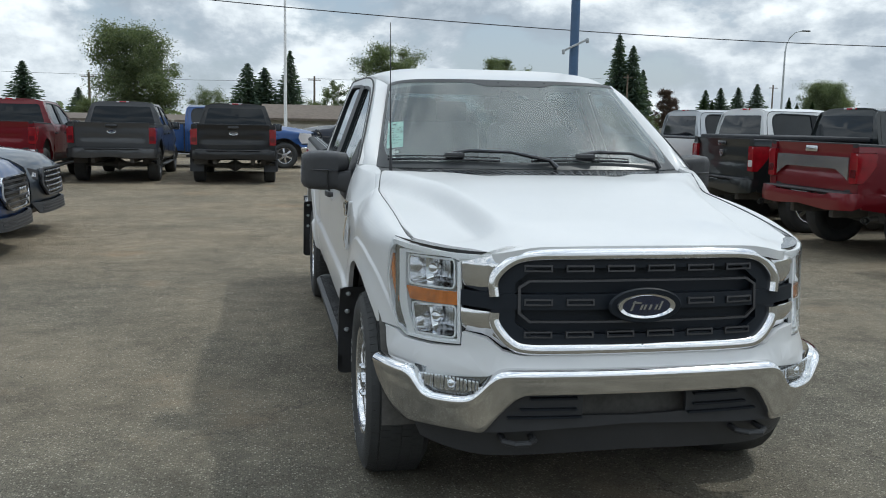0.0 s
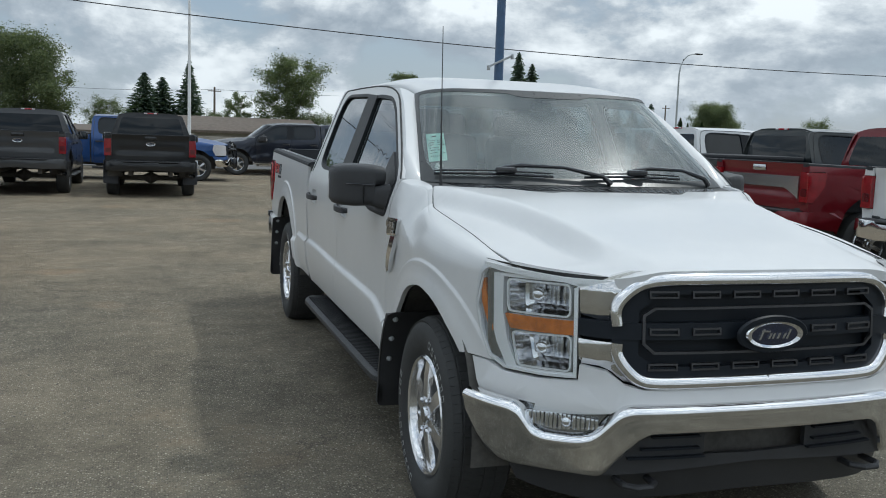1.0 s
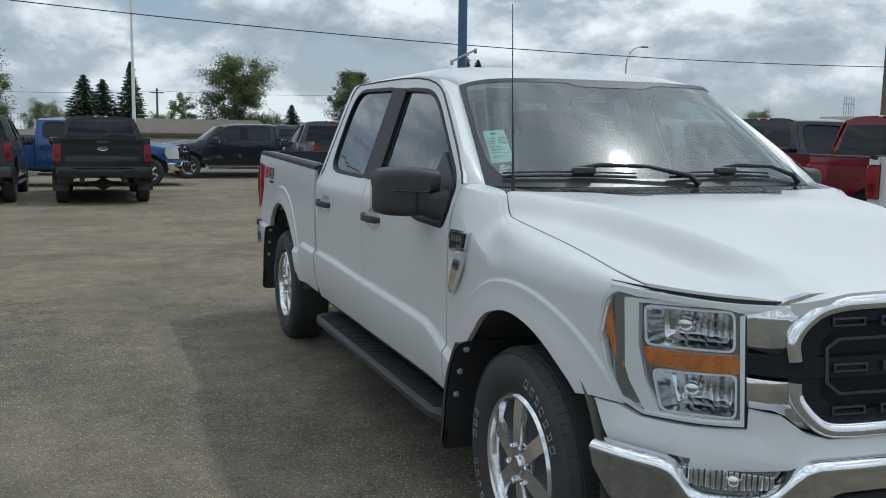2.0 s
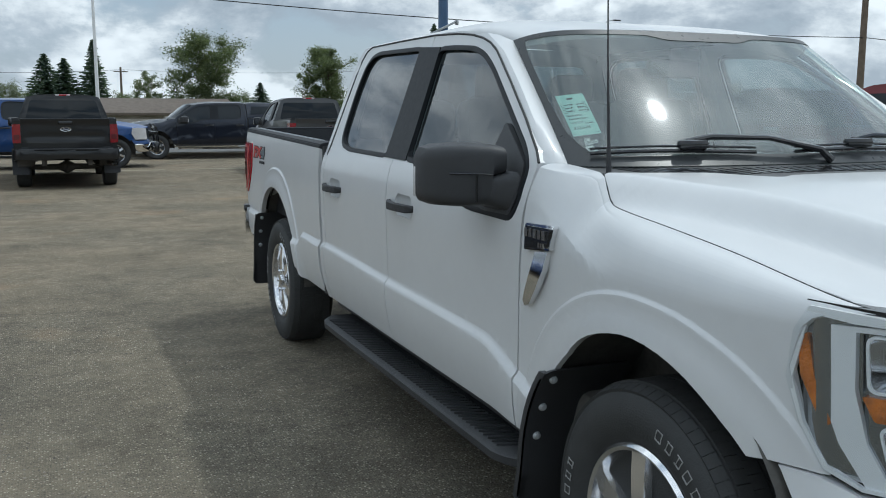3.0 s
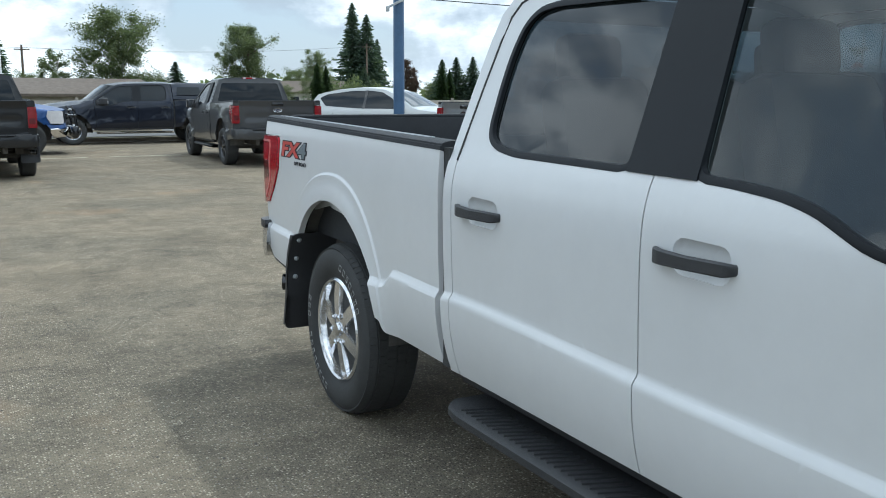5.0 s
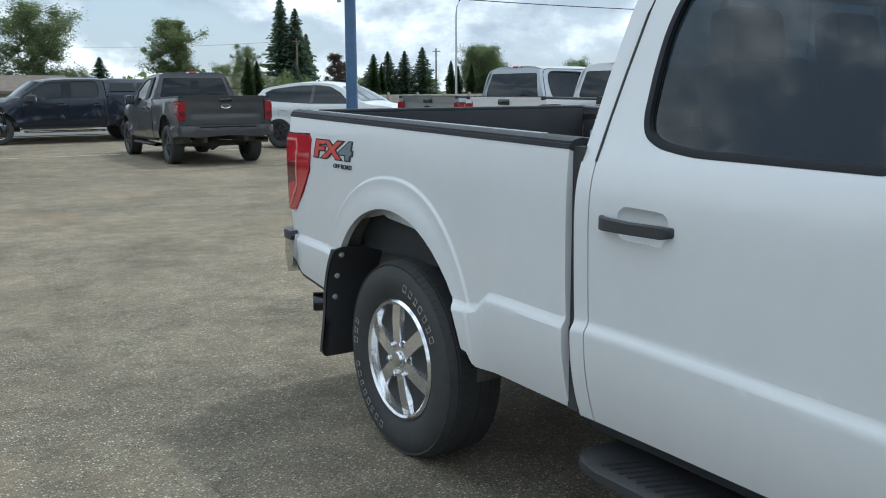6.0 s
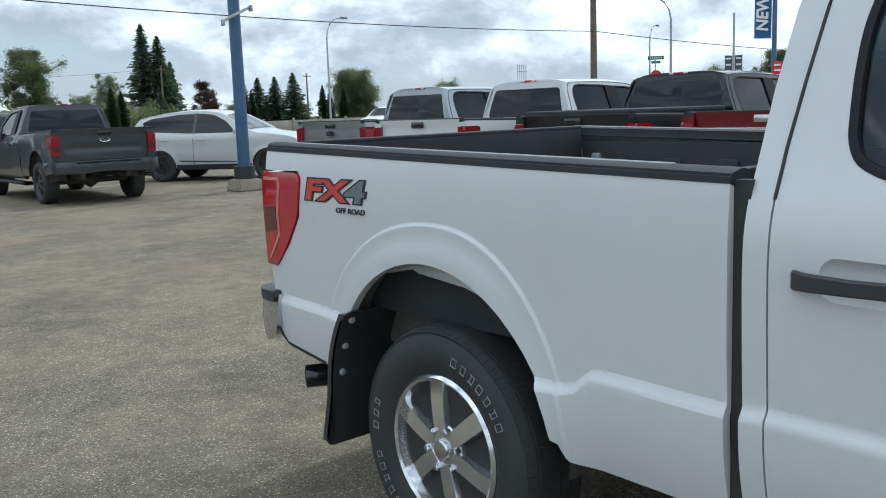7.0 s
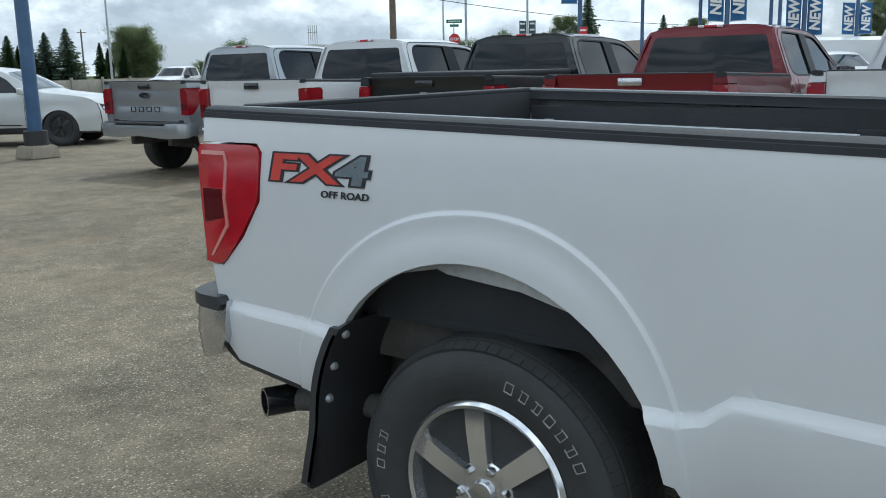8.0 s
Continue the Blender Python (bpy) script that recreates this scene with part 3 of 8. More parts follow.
class Shape:
    """Where the doors, bed and axles of one pickup lie, front axle at y = 0 and the nose towards -y."""

    def __init__(self, cab_end, bed_len, crew=True, flare=1.0):
        self.cab_end, self.bed0, self.crew = cab_end, cab_end + 0.04, crew
        self.tail = self.bed0 + bed_len
        self.axle = self.tail - 0.975
        self.flare = flare
        b0, ax, tl = self.bed0, self.axle, self.tail
        self.line = curve_fn([(-0.7, 0.60), (0.55, 0.61), (0.66, 0.632), (0.80, 0.680), (0.88, 0.700), (1.0, 0.706), (1.88, 0.728), (cab_end - 0.09, 0.755), (b0, 0.745), (ax - 0.65, 0.752),
                              (ax - 0.545, 0.69), (ax - 0.3, 0.70), (ax + 0.45, 0.735), (tl - 0.09, 0.752), (tl + 0.1, 0.762)])

    def half(self, y, z):
        """Half the body's width."""
        zl = self.line(y)
        up = BED_UPPER(z) if y > self.cab_end + 0.02 else UPPER(z)
        low = 0.955 - 0.65 * max(0.0, zl - z) ** 2
        t = sstep((z - zl) / 0.034)
        w = low * (1 - t) + up * t
        for cy, cz, rin, rout, fade in ((0.02, 0.40, 0.50, 0.625, sstep((0.64 - y) / 0.10)), (self.axle - 0.015, 0.48, 0.51, 0.645, 1.0)):
            dy = abs(y - cy) * (1.2 if cy > 1 and y < cy else 1.0)
            r = (dy ** 2.15 + abs(z - cz) ** 2.15) ** (1 / 2.15)
            if r < rout + 0.02:
                w += self.flare * fade * (0.009 * sstep((rout - r) / 0.014) + 0.012 * sstep((rout - 0.03 - r) / 0.09))
        if y < 0.3:
            w *= TAPER(y) / 0.945
        return w

    def creases(self, y0, y1):
        """Lines along which the side folds, between two places."""
        out = []
        n = int((y1 - y0) / 0.055)
        ys = [y0 + (y1 - y0) * k / n for k in range(n + 1)]
        for lift in (0.0, 0.011, 0.023, 0.034):
            out.append([(y, self.line(y) + lift) for y in ys])
        for cy, cz, rs in ((0.02, 0.40, (0.627, 0.623, 0.618, 0.613, 0.608, 0.595, 0.565)), (self.axle - 0.015, 0.48, (0.647, 0.643, 0.638, 0.633, 0.628, 0.615, 0.585))):
            if y0 < cy < y1:
                for r in rs:
                    ring = []
                    for k in range(45):
                        a = radians(-10 + 200 * k / 44)
                        c, s = math.cos(a), math.sin(a)
                        q = r / (abs(c) ** 2.15 + abs(s) ** 2.15) ** (1 / 2.15)
                        ring.append((cy + q * c / (1.2 if cy > 1 and c < 0 else 1.0), cz + q * s))
                    out.append(ring)
        return out

    def side(self, sign):
        def f(y, z, inward=0.0):
            return Vector((sign * (self.half(y, z) - inward), y, z))
        return f

    def shoulder(self, y):
        return 1.035 + 0.160 * sstep((y - 0.10) / 0.52)

    def by_shoulder(self, line):
        """The same line with its heights told as the front wing counts them."""
        return [(y, z if z < 0.8 else 0.8 + (z - 0.8) / (self.shoulder(y) - 0.8) * 0.2) for y, z in line if z < self.shoulder(y) - 0.004]

    def fender(self, sign):
        def f(y, s, inward=0.0):
            zc = self.shoulder(y)
            if s <= 1.0:
                z = s if s < 0.8 else 0.8 + (s - 0.8) / 0.2 * (zc - 0.8)
                return Vector((sign * (self.half(y, z) - inward), y, z))
            x1 = self.half(y, zc)
            xi, zt = HOOD_EDGE(y), FENDER_TOP(y)
            a = min(1.0, (s - 1.0) / 0.3) * math.pi / 2
            x, z = xi + (x1 - xi) * max(0, math.cos(a)) ** 0.75, zc + (zt - zc) * math.sin(a)
            if y > 0.06:
                # behind the hood the side runs on upwards and rolls in to the windscreen's foot
                f, w = sstep((y - 0.06) / 0.36), sstep((y - 0.32) / 0.30)
                u = min(1.0, (s - 1.0) / 0.22)
                zr = zc + (zt - 0.012 - zc) * math.sin(u * math.pi / 2)
                h = math.sin(u * math.pi / 2)
                bow = 0.2 * max(0.0, 1 - h * h) ** 0.5 + 0.8 * (1 - h)
                xr = (xi + 0.012 + (x1 - xi - 0.012) * bow) * (1 - w) + max(xi + 0.012, self.half(y, zr) - 0.004 * u) * w
                if s > 1.22:
                    v = (s - 1.22) / 0.08
                    xr, zr = xr + (xi - xr) * (0.25 * v + 0.75 * v * v), zr + 0.012 * v
                x, z = x + (xr - x) * f, z + (zr - z) * f
            return Vector((sign * (x - inward * (0.4 + 0.6 * math.cos(a))), y, z - inward * math.sin(a)))
        return f

    def wing(self, sign):
        """The front wing by height instead."""
        f = self.fender(sign)

        def g(y, z, inward=0.0):
            zc, zt = self.shoulder(y), FENDER_TOP(y)
            if z <= zc:
                s = z if z < 0.8 else 0.8 + (z - 0.8) / (zc - 0.8) * 0.2
            else:
                s = 1.0 + math.asin(min(1.0, (z - zc) / (zt - zc))) / (math.pi / 2) * (0.3 - 0.08 * sstep((y - 0.06) / 0.36))
            return f(y, s, inward)
        return g


def roof_map(sh):
    rear = sh.cab_end - 0.11

    def f(a, c, inward=0.0):
        y0 = 1.03 + 0.22 * abs(math.asin(max(-1.0, min(1.0, a * 0.9975))) / 1.5) ** 4
        y = y0 + (rear - y0) * c
        hw = 0.660 + 0.052 * sstep(min(1.0, c * 2.6))
        crown = 1.770 + 0.098 * math.sin(min(1.0, c * 2.2) * math.pi / 2) - 0.010 * c
        edge = 1.733 + 0.069 * math.sin(min(1.0, c * 3.2) * math.pi / 2)
        return Vector((a * hw, y, edge + (crown - edge) * (1 - abs(a) ** 5.0) - inward))
    return f


def screen_map(a, b, inward=0.0):
    """The windscreen: a across, b upwards; nearly flat in the middle, wrapped back at its sides."""
    x = math.sin(1.5 * a) / math.sin(1.5)
    back = a ** 4
    lo = Vector((x * 0.800, 0.43 + 0.17 * a * a, 1.312))
    hi = Vector((x * 0.660, 1.03 + 0.22 * back, 1.768 - 0.033 * back))
    p = lo.lerp(hi, b)
    p += Vector((0, -0.55, 0.83)) * (0.010 * math.sin(math.pi * b) * (1 - a * a * 0.5) - inward)
    return p


def hood_map(a, y, inward=0.0):
    """The hood: a from -1 to 1 across, y along."""
    w = HOOD_EDGE(min(y, 0.40))
    s = abs(a)
    front = -0.895 + 1.27 * max(0.0, s - 0.60) ** 1.6
    yy = front + (y + 0.62) / (0.40 + 0.62) * (HOOD_REAR(s) - front)
    x = s * (-0.004 + min(w, 0.785 + 0.05 * sstep((yy + 0.6) / 0.5)))
    edge = FENDER_TOP(min(0.402, max(-0.62, yy)))
    mid = HOOD_MID(yy) + 0.028 * sstep((yy + 0.75) / 0.8)
    nose = edge + (mid - edge) * HOOD_RISE(s)
    # further back: crowned top, ridge, hollow flank, narrow shelf along the wing
    xr, xf = HOOD_RIDGE(yy), HOOD_FOOT(yy)
    zr, zf = mid - 0.010 + 0.016 * sstep((yy - 0.15) / 0.25), edge + 0.012 * sstep((0.36 - yy) / 0.3)
    if x < xr:
        z = mid + (zr - mid) * (x / xr) ** 2.4
    elif x < xf:
        u = (x - xr) / (xf - xr)
        z = zr + (zf - zr) * (0.45 * u + 0.55 * sstep(u))
    else:
        z = zf + (edge - zf) * min(1.0, (x - xf) / max(0.004, 0.826 - xf))
    k = sstep((yy + 0.85) / 0.40)
    z = nose + (z - nose) * k - 0.005 * sstep((s - 0.985) / 0.015)
    z -= 0.015 * (1 - sstep((yy + 0.92) / 0.28))
    z -= 0.013 * sstep((s - 0.60) / 0.12) * (1 - sstep((yy - front) / 0.12))
    return Vector((math.copysign(x, a), yy, z - inward))


def oval_badge(parent, at, w, h, turn, face=None, ring=None):
    base = lathe([(0.30, -0.002), (0.46, -0.002), (0.5, 0.004), (0.485, 0.011), (0.445, 0.009)], 40, close=True)
    m = Matrix.Translation(at) @ turn @ Matrix.Diagonal((1, w, h, 1))
    bmesh.ops.transform(base, matrix=m, verts=base.verts)
    badge = part("badge", base, ring or M_CHROME, parent, "chrome-rimmed dark blue oval badge")
    plate = lathe([(0.001, 0.006), (0.452, 0.006), (0.455, 0.0), (0.001, 0.0)], 40)
    bmesh.ops.transform(plate, matrix=m, verts=plate.verts)
    part("badge_face", plate, face or M_BADGE, badge)
    # plain light strokes stand for the brand's script
    st = bmesh.new()
    for k, (a, b, tall, wide) in enumerate(((-0.235, 0.02, 0.40, 0.035), (-0.17, 0.14, 0.06, 0.15), (-0.09, -0.04, 0.20, 0.035), (-0.03, -0.04, 0.20, 0.035), (0.06, -0.04, 0.20, 0.04), (0.16, -0.04, 0.20, 0.035), (0.235, 0.02, 0.36, 0.035))):
        box(st, (0.0085, a, b), (0.003, wide, tall), 0.0, Matrix.Rotation(radians(-9), 4, "X"))
    bmesh.ops.transform(st, matrix=m, verts=st.verts)
    part("badge_mark", st, M_DULLCHROME, badge)
    return badge


def wheel(parent, x, y, sign, style="chrome", fine=True, steer=0.0):
    """A road wheel with tyre, rim and nuts, its outer face towards sign * x."""
    n = 64 if fine else 28
    root = Matrix.Translation((x, y, HUB_Z)) @ Matrix.Diagonal((sign, 1, 1, 1))
    disc = lathe([(0.05, -0.05), (0.17, -0.06), (0.17, -0.085), (0.06, -0.09), (0.06, -0.2), (0.02, -0.2)], n // 2, root)
    hub = part("wheel", disc, M_BRAKE, parent)
    R, w = TYRE_R, 0.135
    prof = [(0.232, 0.085), (0.240, 0.105), (0.275, 0.128), (0.32, 0.137), (0.355, 0.132), (R - 0.026, 0.118), (R - 0.008, 0.100), (R - 0.004, 0.05), (R - 0.003, 0.0)]
    prof = prof + [(r, -t) for r, t in reversed(prof[:-1])]
    shift = Matrix.Translation((x - sign * 0.105, y, HUB_Z)) @ Matrix.Diagonal((sign, 1, 1, 1))
    ty = lathe(prof, n, shift)
    if fine:
        # tread and shoulder blocks
        tr = bmesh.new()
        for k in range(72):
            a = 2 * math.pi * k / 72
            rot = Matrix.Rotation(a, 4, "X")
            for j, (bx, wide, lag) in enumerate(((0.103, 0.034, 0.0), (0.062, 0.030, 0.5), (0.02, 0.034, 0.0), (-0.028, 0.034, 0.5), (-0.075, 0.036, 0.0))):
                rt = Matrix.Rotation(a + lag * 2 * math.pi / 72, 4, "X")
                if j == 0:
                    box(tr, (shift @ rt @ Vector((bx, 0, R - 0.0165))), (wide, 0.0315, 0.012), 0.0, (Matrix.Diagonal((sign, 1, 1, 1)) @ rt @ Matrix.Rotation(radians(24), 4, "Y")))
                else:
                    box(tr, (shift @ rt @ Vector((bx, 0, R - 0.005))), (wide + 0.010, 0.0335, 0.012), 0.0, (Matrix.Diagonal((sign, 1, 1, 1)) @ rt))
    part("tyre", ty, M_RUBBER, hub)
    if fine:
        part("tread", tr, M_RUBBER, hub)["kind"] = "stuff"
    rim_mat = {"chrome": M_RIM, "alloy": M_DULLCHROME, "dark": M_DARKALLOY}[style]
    barrel = lathe([(0.236, 0.018), (0.246, 0.008), (0.246, -0.004), (0.232, -0.012), (0.218, -0.03), (0.205, -0.16), (0.20, -0.16), (0.212, -0.03), (0.222, -0.008), (0.226, 0.012)], n, root, close=True)
    k_sp = 6
    for k in range(k_sp):
        rot = root @ Matrix.Rotation(2 * math.pi * k / k_sp - 0.16, 4, "X")
        rows = []
        for r, half_w, top, thick in ((0.05, 0.031, 0.008, 0.05), (0.09, 0.032, 0.009, 0.045), (0.16, 0.034, 0.004, 0.035), (0.212, 0.036, -0.004, 0.03), (0.233, 0.038, -0.008, 0.02)):
            rows.append([rot @ Vector((top - 0.022, -half_w, r)), rot @ Vector((top - 0.001, -half_w * 0.84, r)), rot @ Vector((top - 0.001, half_w * 0.84, r)),
                         rot @ Vector((top - 0.022, half_w, r)), rot @ Vector((top - thick, half_w * 0.8, r)), rot @ Vector((top - thick, -half_w * 0.8, r))])
        loft(rows, barrel)
    lathe([(0.001, 0.006), (0.07, 0.004), (0.082, -0.006), (0.082, -0.05), (0.001, -0.05)], n // 2, root, barrel)
    part("rim", barrel, rim_mat, hub, sharp=30)
    cap = lathe([(0.001, 0.022), (0.030, 0.020), (0.036, 0.012), (0.036, 0.0), (0.001, 0.0)], 24, root)
    part("centre_cap", cap, M_DULLCHROME if style != "dark" else M_GLOSSBLACK, hub)
    if fine:
        for k in range(6):
            p = Matrix.Rotation(2 * math.pi * (k + 0.5) / 6 - 0.16, 4, "X") @ Vector((0.0, 0, 0.068))
            nut = lathe([(0.001, 0.024), (0.009, 0.022), (0.0125, 0.016), (0.0125, 0.0), (0.001, 0.0)], 6, root @ Matrix.Translation(p))
            part("wheel_nut", nut, M_DULLCHROME, hub)
        # raised outline lettering on the sidewall becomes plain bars
        marks = bmesh.new()
        for start, count in ((17, 7), (200, 8), (272, 3)):
            for k in range(count):
                a = radians(start + k * 7.6)
                rot = Matrix.Rotation(a, 4, "X")
                for dz, sz, dy, sy in ((0.013, 0.0025, 0, 0.024), (-0.013, 0.0025, 0, 0.020), (0, 0.026, 0.011 - 0.004 * (k % 3), 0.0022), (0, 0.026, -0.011, 0.0022)):
                    box(marks, shift @ rot @ Vector((0.1365 - (0.0015 if dz > 0 else 0), dy, 0.321 + dz)), (0.003, sy, sz), 0.0, Matrix.Diagonal((sign, 1, 1, 1)) @ rot)
        part("sidewall_mark", marks, M_LETTERWHITE, hub, "worn white outline marks on the sidewall")["kind"] = "stuff"
    return hub


def door_mirror(truck, sign, big=True):
    s = sign
    head = bmesh.new()
    rows = []
    # head: loops from the inner end to the outer end
    for x, y0, y1, z0, z1, r in ((0.918, 0.772, 0.84, 1.285, 1.345, 0.02), (0.930, 0.745, 0.865, 1.268, 1.368, 0.035), (0.975, 0.742, 0.905, 1.262, 1.374, 0.035), (0.985, 0.745, 0.910, 1.172, 1.375, 0.035),
                              (1.06, 0.775, 0.945, 1.166, 1.377, 0.035), (1.115, 0.815, 0.985, 1.168, 1.372, 0.04), (1.145, 0.870, 1.0, 1.178, 1.362, 0.04), (1.156, 0.925, 0.995, 1.20, 1.338, 0.03)):
        loop = rounded([(y0 + 0.012, z0 + 0.008), (y1, z0), (y1, z1), (y0 + 0.010, z1 - 0.010)], r, 5)
        rows.append([Vector((s * x, a, b)) for a, b in loop])
    loft(rows, head)
    m = part("mirror_housing", head, M_PLASTIC, truck, "black textured towing-style door mirror housing")
    arm = bmesh.new()
    rows = []
    for x, y0, y1, z0, z1 in ((0.915, 0.695, 0.95, 1.148, 1.285), (0.95, 0.735, 0.93, 1.165, 1.275), (1.00, 0.768, 0.92, 1.180, 1.270), (1.04, 0.785, 0.92, 1.186, 1.266)):
        rows.append([Vector((s * x, a, b)) for a, b in rounded([(y0, z0), (y1, z0), (y1, z1), (y0, z1)], 0.03, 3)])
    loft(rows, arm)
    part("mirror_arm", arm, M_PLASTIC, m)
    seam = bmesh.new()
    tube([(s * 0.985, 0.747, 1.277), (s * 1.06, 0.777, 1.279), (s * 1.105, 0.811, 1.279)], 0.003, 6, seam)
    tube([(s * 1.03, 0.766, 1.276), (s * 1.03, 0.768, 1.19)], 0.003, 6, seam)
    part("mirror_seam", seam, M_GLOSSBLACK, m)
    pane = bmesh.new()
    box(pane, (s * 1.045, 0.955, 1.270), (0.17, 0.006, 0.17), 0.002, Matrix.Rotation(radians(s * 28), 4, "Z"))
    part("mirror_glass", pane, M_CHROME, m, "silvered mirror glass")
    sig = bmesh.new()
    box(sig, (s * 1.152, 0.985, 1.245), (0.014, 0.020, 0.100), 0.006)
    part("turn_signal", sig, M_CLEARLENS, m, "clear side signal lens")


def headlamp(truck, sign):
    """Housing with two bright bowls, an amber strip and a clear lens."""
    s = sign

    def f(u, z, d=0.0):
        return FRONT(s * u, z, d)
    outer = [(1.082, 1.084), (0.918, 1.078), (0.72, 1.072), (0.560, 1.072), (0.676, 1.046), (0.679, 0.748), (0.819, 0.738), (0.975, 0.730), (1.053, 0.755), (1.105, 0.84), (1.132, 0.93), (1.115, 1.03)]
    c1 = rounded([(0.965, 1.036), (0.708, 1.046), (0.708, 0.945), (0.962, 0.932)], 0.02)
    c2 = rounded([(0.942, 0.860), (0.703, 0.879), (0.705, 0.768), (0.915, 0.755)], 0.02)
    house = part("headlamp", sheet(outer, lambda a, b, d: f(a, b, d + 0.020 + 0.014 * math.cos(max(0.0, a - 0.98) * 40) * (a > 0.98)), 0.016, 0.06, (c1, c2)), M_LAMPDARK, truck, "headlamp with chrome bowls and amber strip")
    edge = [(1.092, 1.094), (0.918, 1.088), (0.555, 1.082), (0.668, 1.052), (0.671, 0.740), (0.819, 0.730), (0.98, 0.722), (1.06, 0.747), (1.115, 0.838), (1.142, 0.93), (1.126, 1.035)]
    part("lamp_gasket", sheet(edge, lambda a, b, d: f(a, b, d + 0.016), 0.06, 0.05, (outer,)), M_GLOSSBLACK, house)
    for hole, zc, uc in ((c1, 0.990, 0.83), (c2, 0.815, 0.81)):
        bowl = bmesh.new()
        rows = []
        for k, (scale, d) in enumerate(((1.0, 0.014), (0.97, 0.04), (0.86, 0.075), (0.6, 0.10), (0.3, 0.105))):
            rows.append([f(uc + (a - uc) * scale, zc + (b - zc) * scale, d) for a, b in hole])
        loft(rows, bowl, caps=False)
        bmesh.ops.contextual_create(bowl, geom=[e for e in bowl.edges if len(e.link_faces) == 1 and all((v.co - f(uc, zc, 0.105)).length < 0.09 for v in e.verts)])
        part("lamp_bowl", bowl, M_CHROME, house, sharp=20)
        facets = bmesh.new()
        for i in range(9):
            u = uc - 0.105 + 0.024 * i
            box(facets, f(u, zc + 0.012, 0.085), (0.010, 0.05, 0.075), 0.003, Matrix.Rotation(radians(12 * (i % 3 - 1)), 4, "Z"))
        part("lamp_facets", facets, M_DULLCHROME, house)
        bulb = bmesh.new()
        bmesh.ops.create_uvsphere(bulb, u_segments=14, v_segments=8, radius=0.026, matrix=Matrix.Translation(f(uc + 0.03, zc + 0.005, 0.060)))
        part("lamp_bulb", bulb, M_CHROME, house)
    bracket = [(1.062, 1.050), (0.70, 1.070), (0.70, 1.058), (0.990, 1.043), (0.992, 0.927), (0.968, 0.823), (0.922, 0.748), (0.69, 0.762), (0.69, 0.752), (0.968, 0.735), (1.024, 0.812), (1.064, 0.915)]
    part("lamp_bracket", sheet(bracket, lambda a, b, d: f(a, b, d + 0.010), 0.04, 0.02), M_LAMPSILVER, house, "bright C-shaped lamp bracket")
    amber = rounded([(0.978, 0.920), (0.682, 0.934), (0.682, 0.886), (0.953, 0.873)], 0.006, 2)
    part("amber_strip", sheet(amber, lambda a, b, d: f(a, b, d + 0.006), 0.04, 0.02), M_AMBER, house, "ribbed amber strip")
    marker = rounded([(1.112, 1.025), (1.088, 1.025), (1.075, 0.94), (1.038, 0.850), (1.058, 0.842), (1.104, 0.935)], 0.006, 2)
    part("side_marker", sheet(marker, lambda a, b, d: f(a, b, d + 0.008), 0.04, 0.01), M_AMBER, house, "amber side marker")
    slim_o = [(0.992, 1.060), (1.082, 1.068), (1.120, 0.93), (1.096, 0.84), (1.045, 0.765), (0.975, 0.738), (0.819, 0.746), (0.690, 0.756), (0.690, 1.040), (0.62, 1.056), (0.72, 1.055), (0.918, 1.060)]
    part("lamp_frame", sheet(outer, lambda a, b, d: f(a, b, d + 0.004), 0.03, 0.012, (slim_o,)), M_LAMPSILVER, house, "bright lamp frame")
    for hole in (c1, c2):
        big = [(0.5 * (hole[0][0] + hole[len(hole) // 2][0]) + (a - 0.5 * (hole[0][0] + hole[len(hole) // 2][0])) * 1.05, 0.5 * (hole[0][1] + hole[len(hole) // 2][1]) + (b - 0.5 * (hole[0][1] + hole[len(hole) // 2][1])) * 1.09) for a, b in hole]
        part("bowl_rim", sheet(big, lambda a, b, d: f(a, b, d + 0.008), 0.08, 0.012, (hole,)), M_LAMPSILVER, house)
    part("lamp_lens", sheet(outer, lambda a, b, d: f(a, b, d - 0.002), 0.06, 0.0), M_LENS, house, "clear polycarbonate lens")


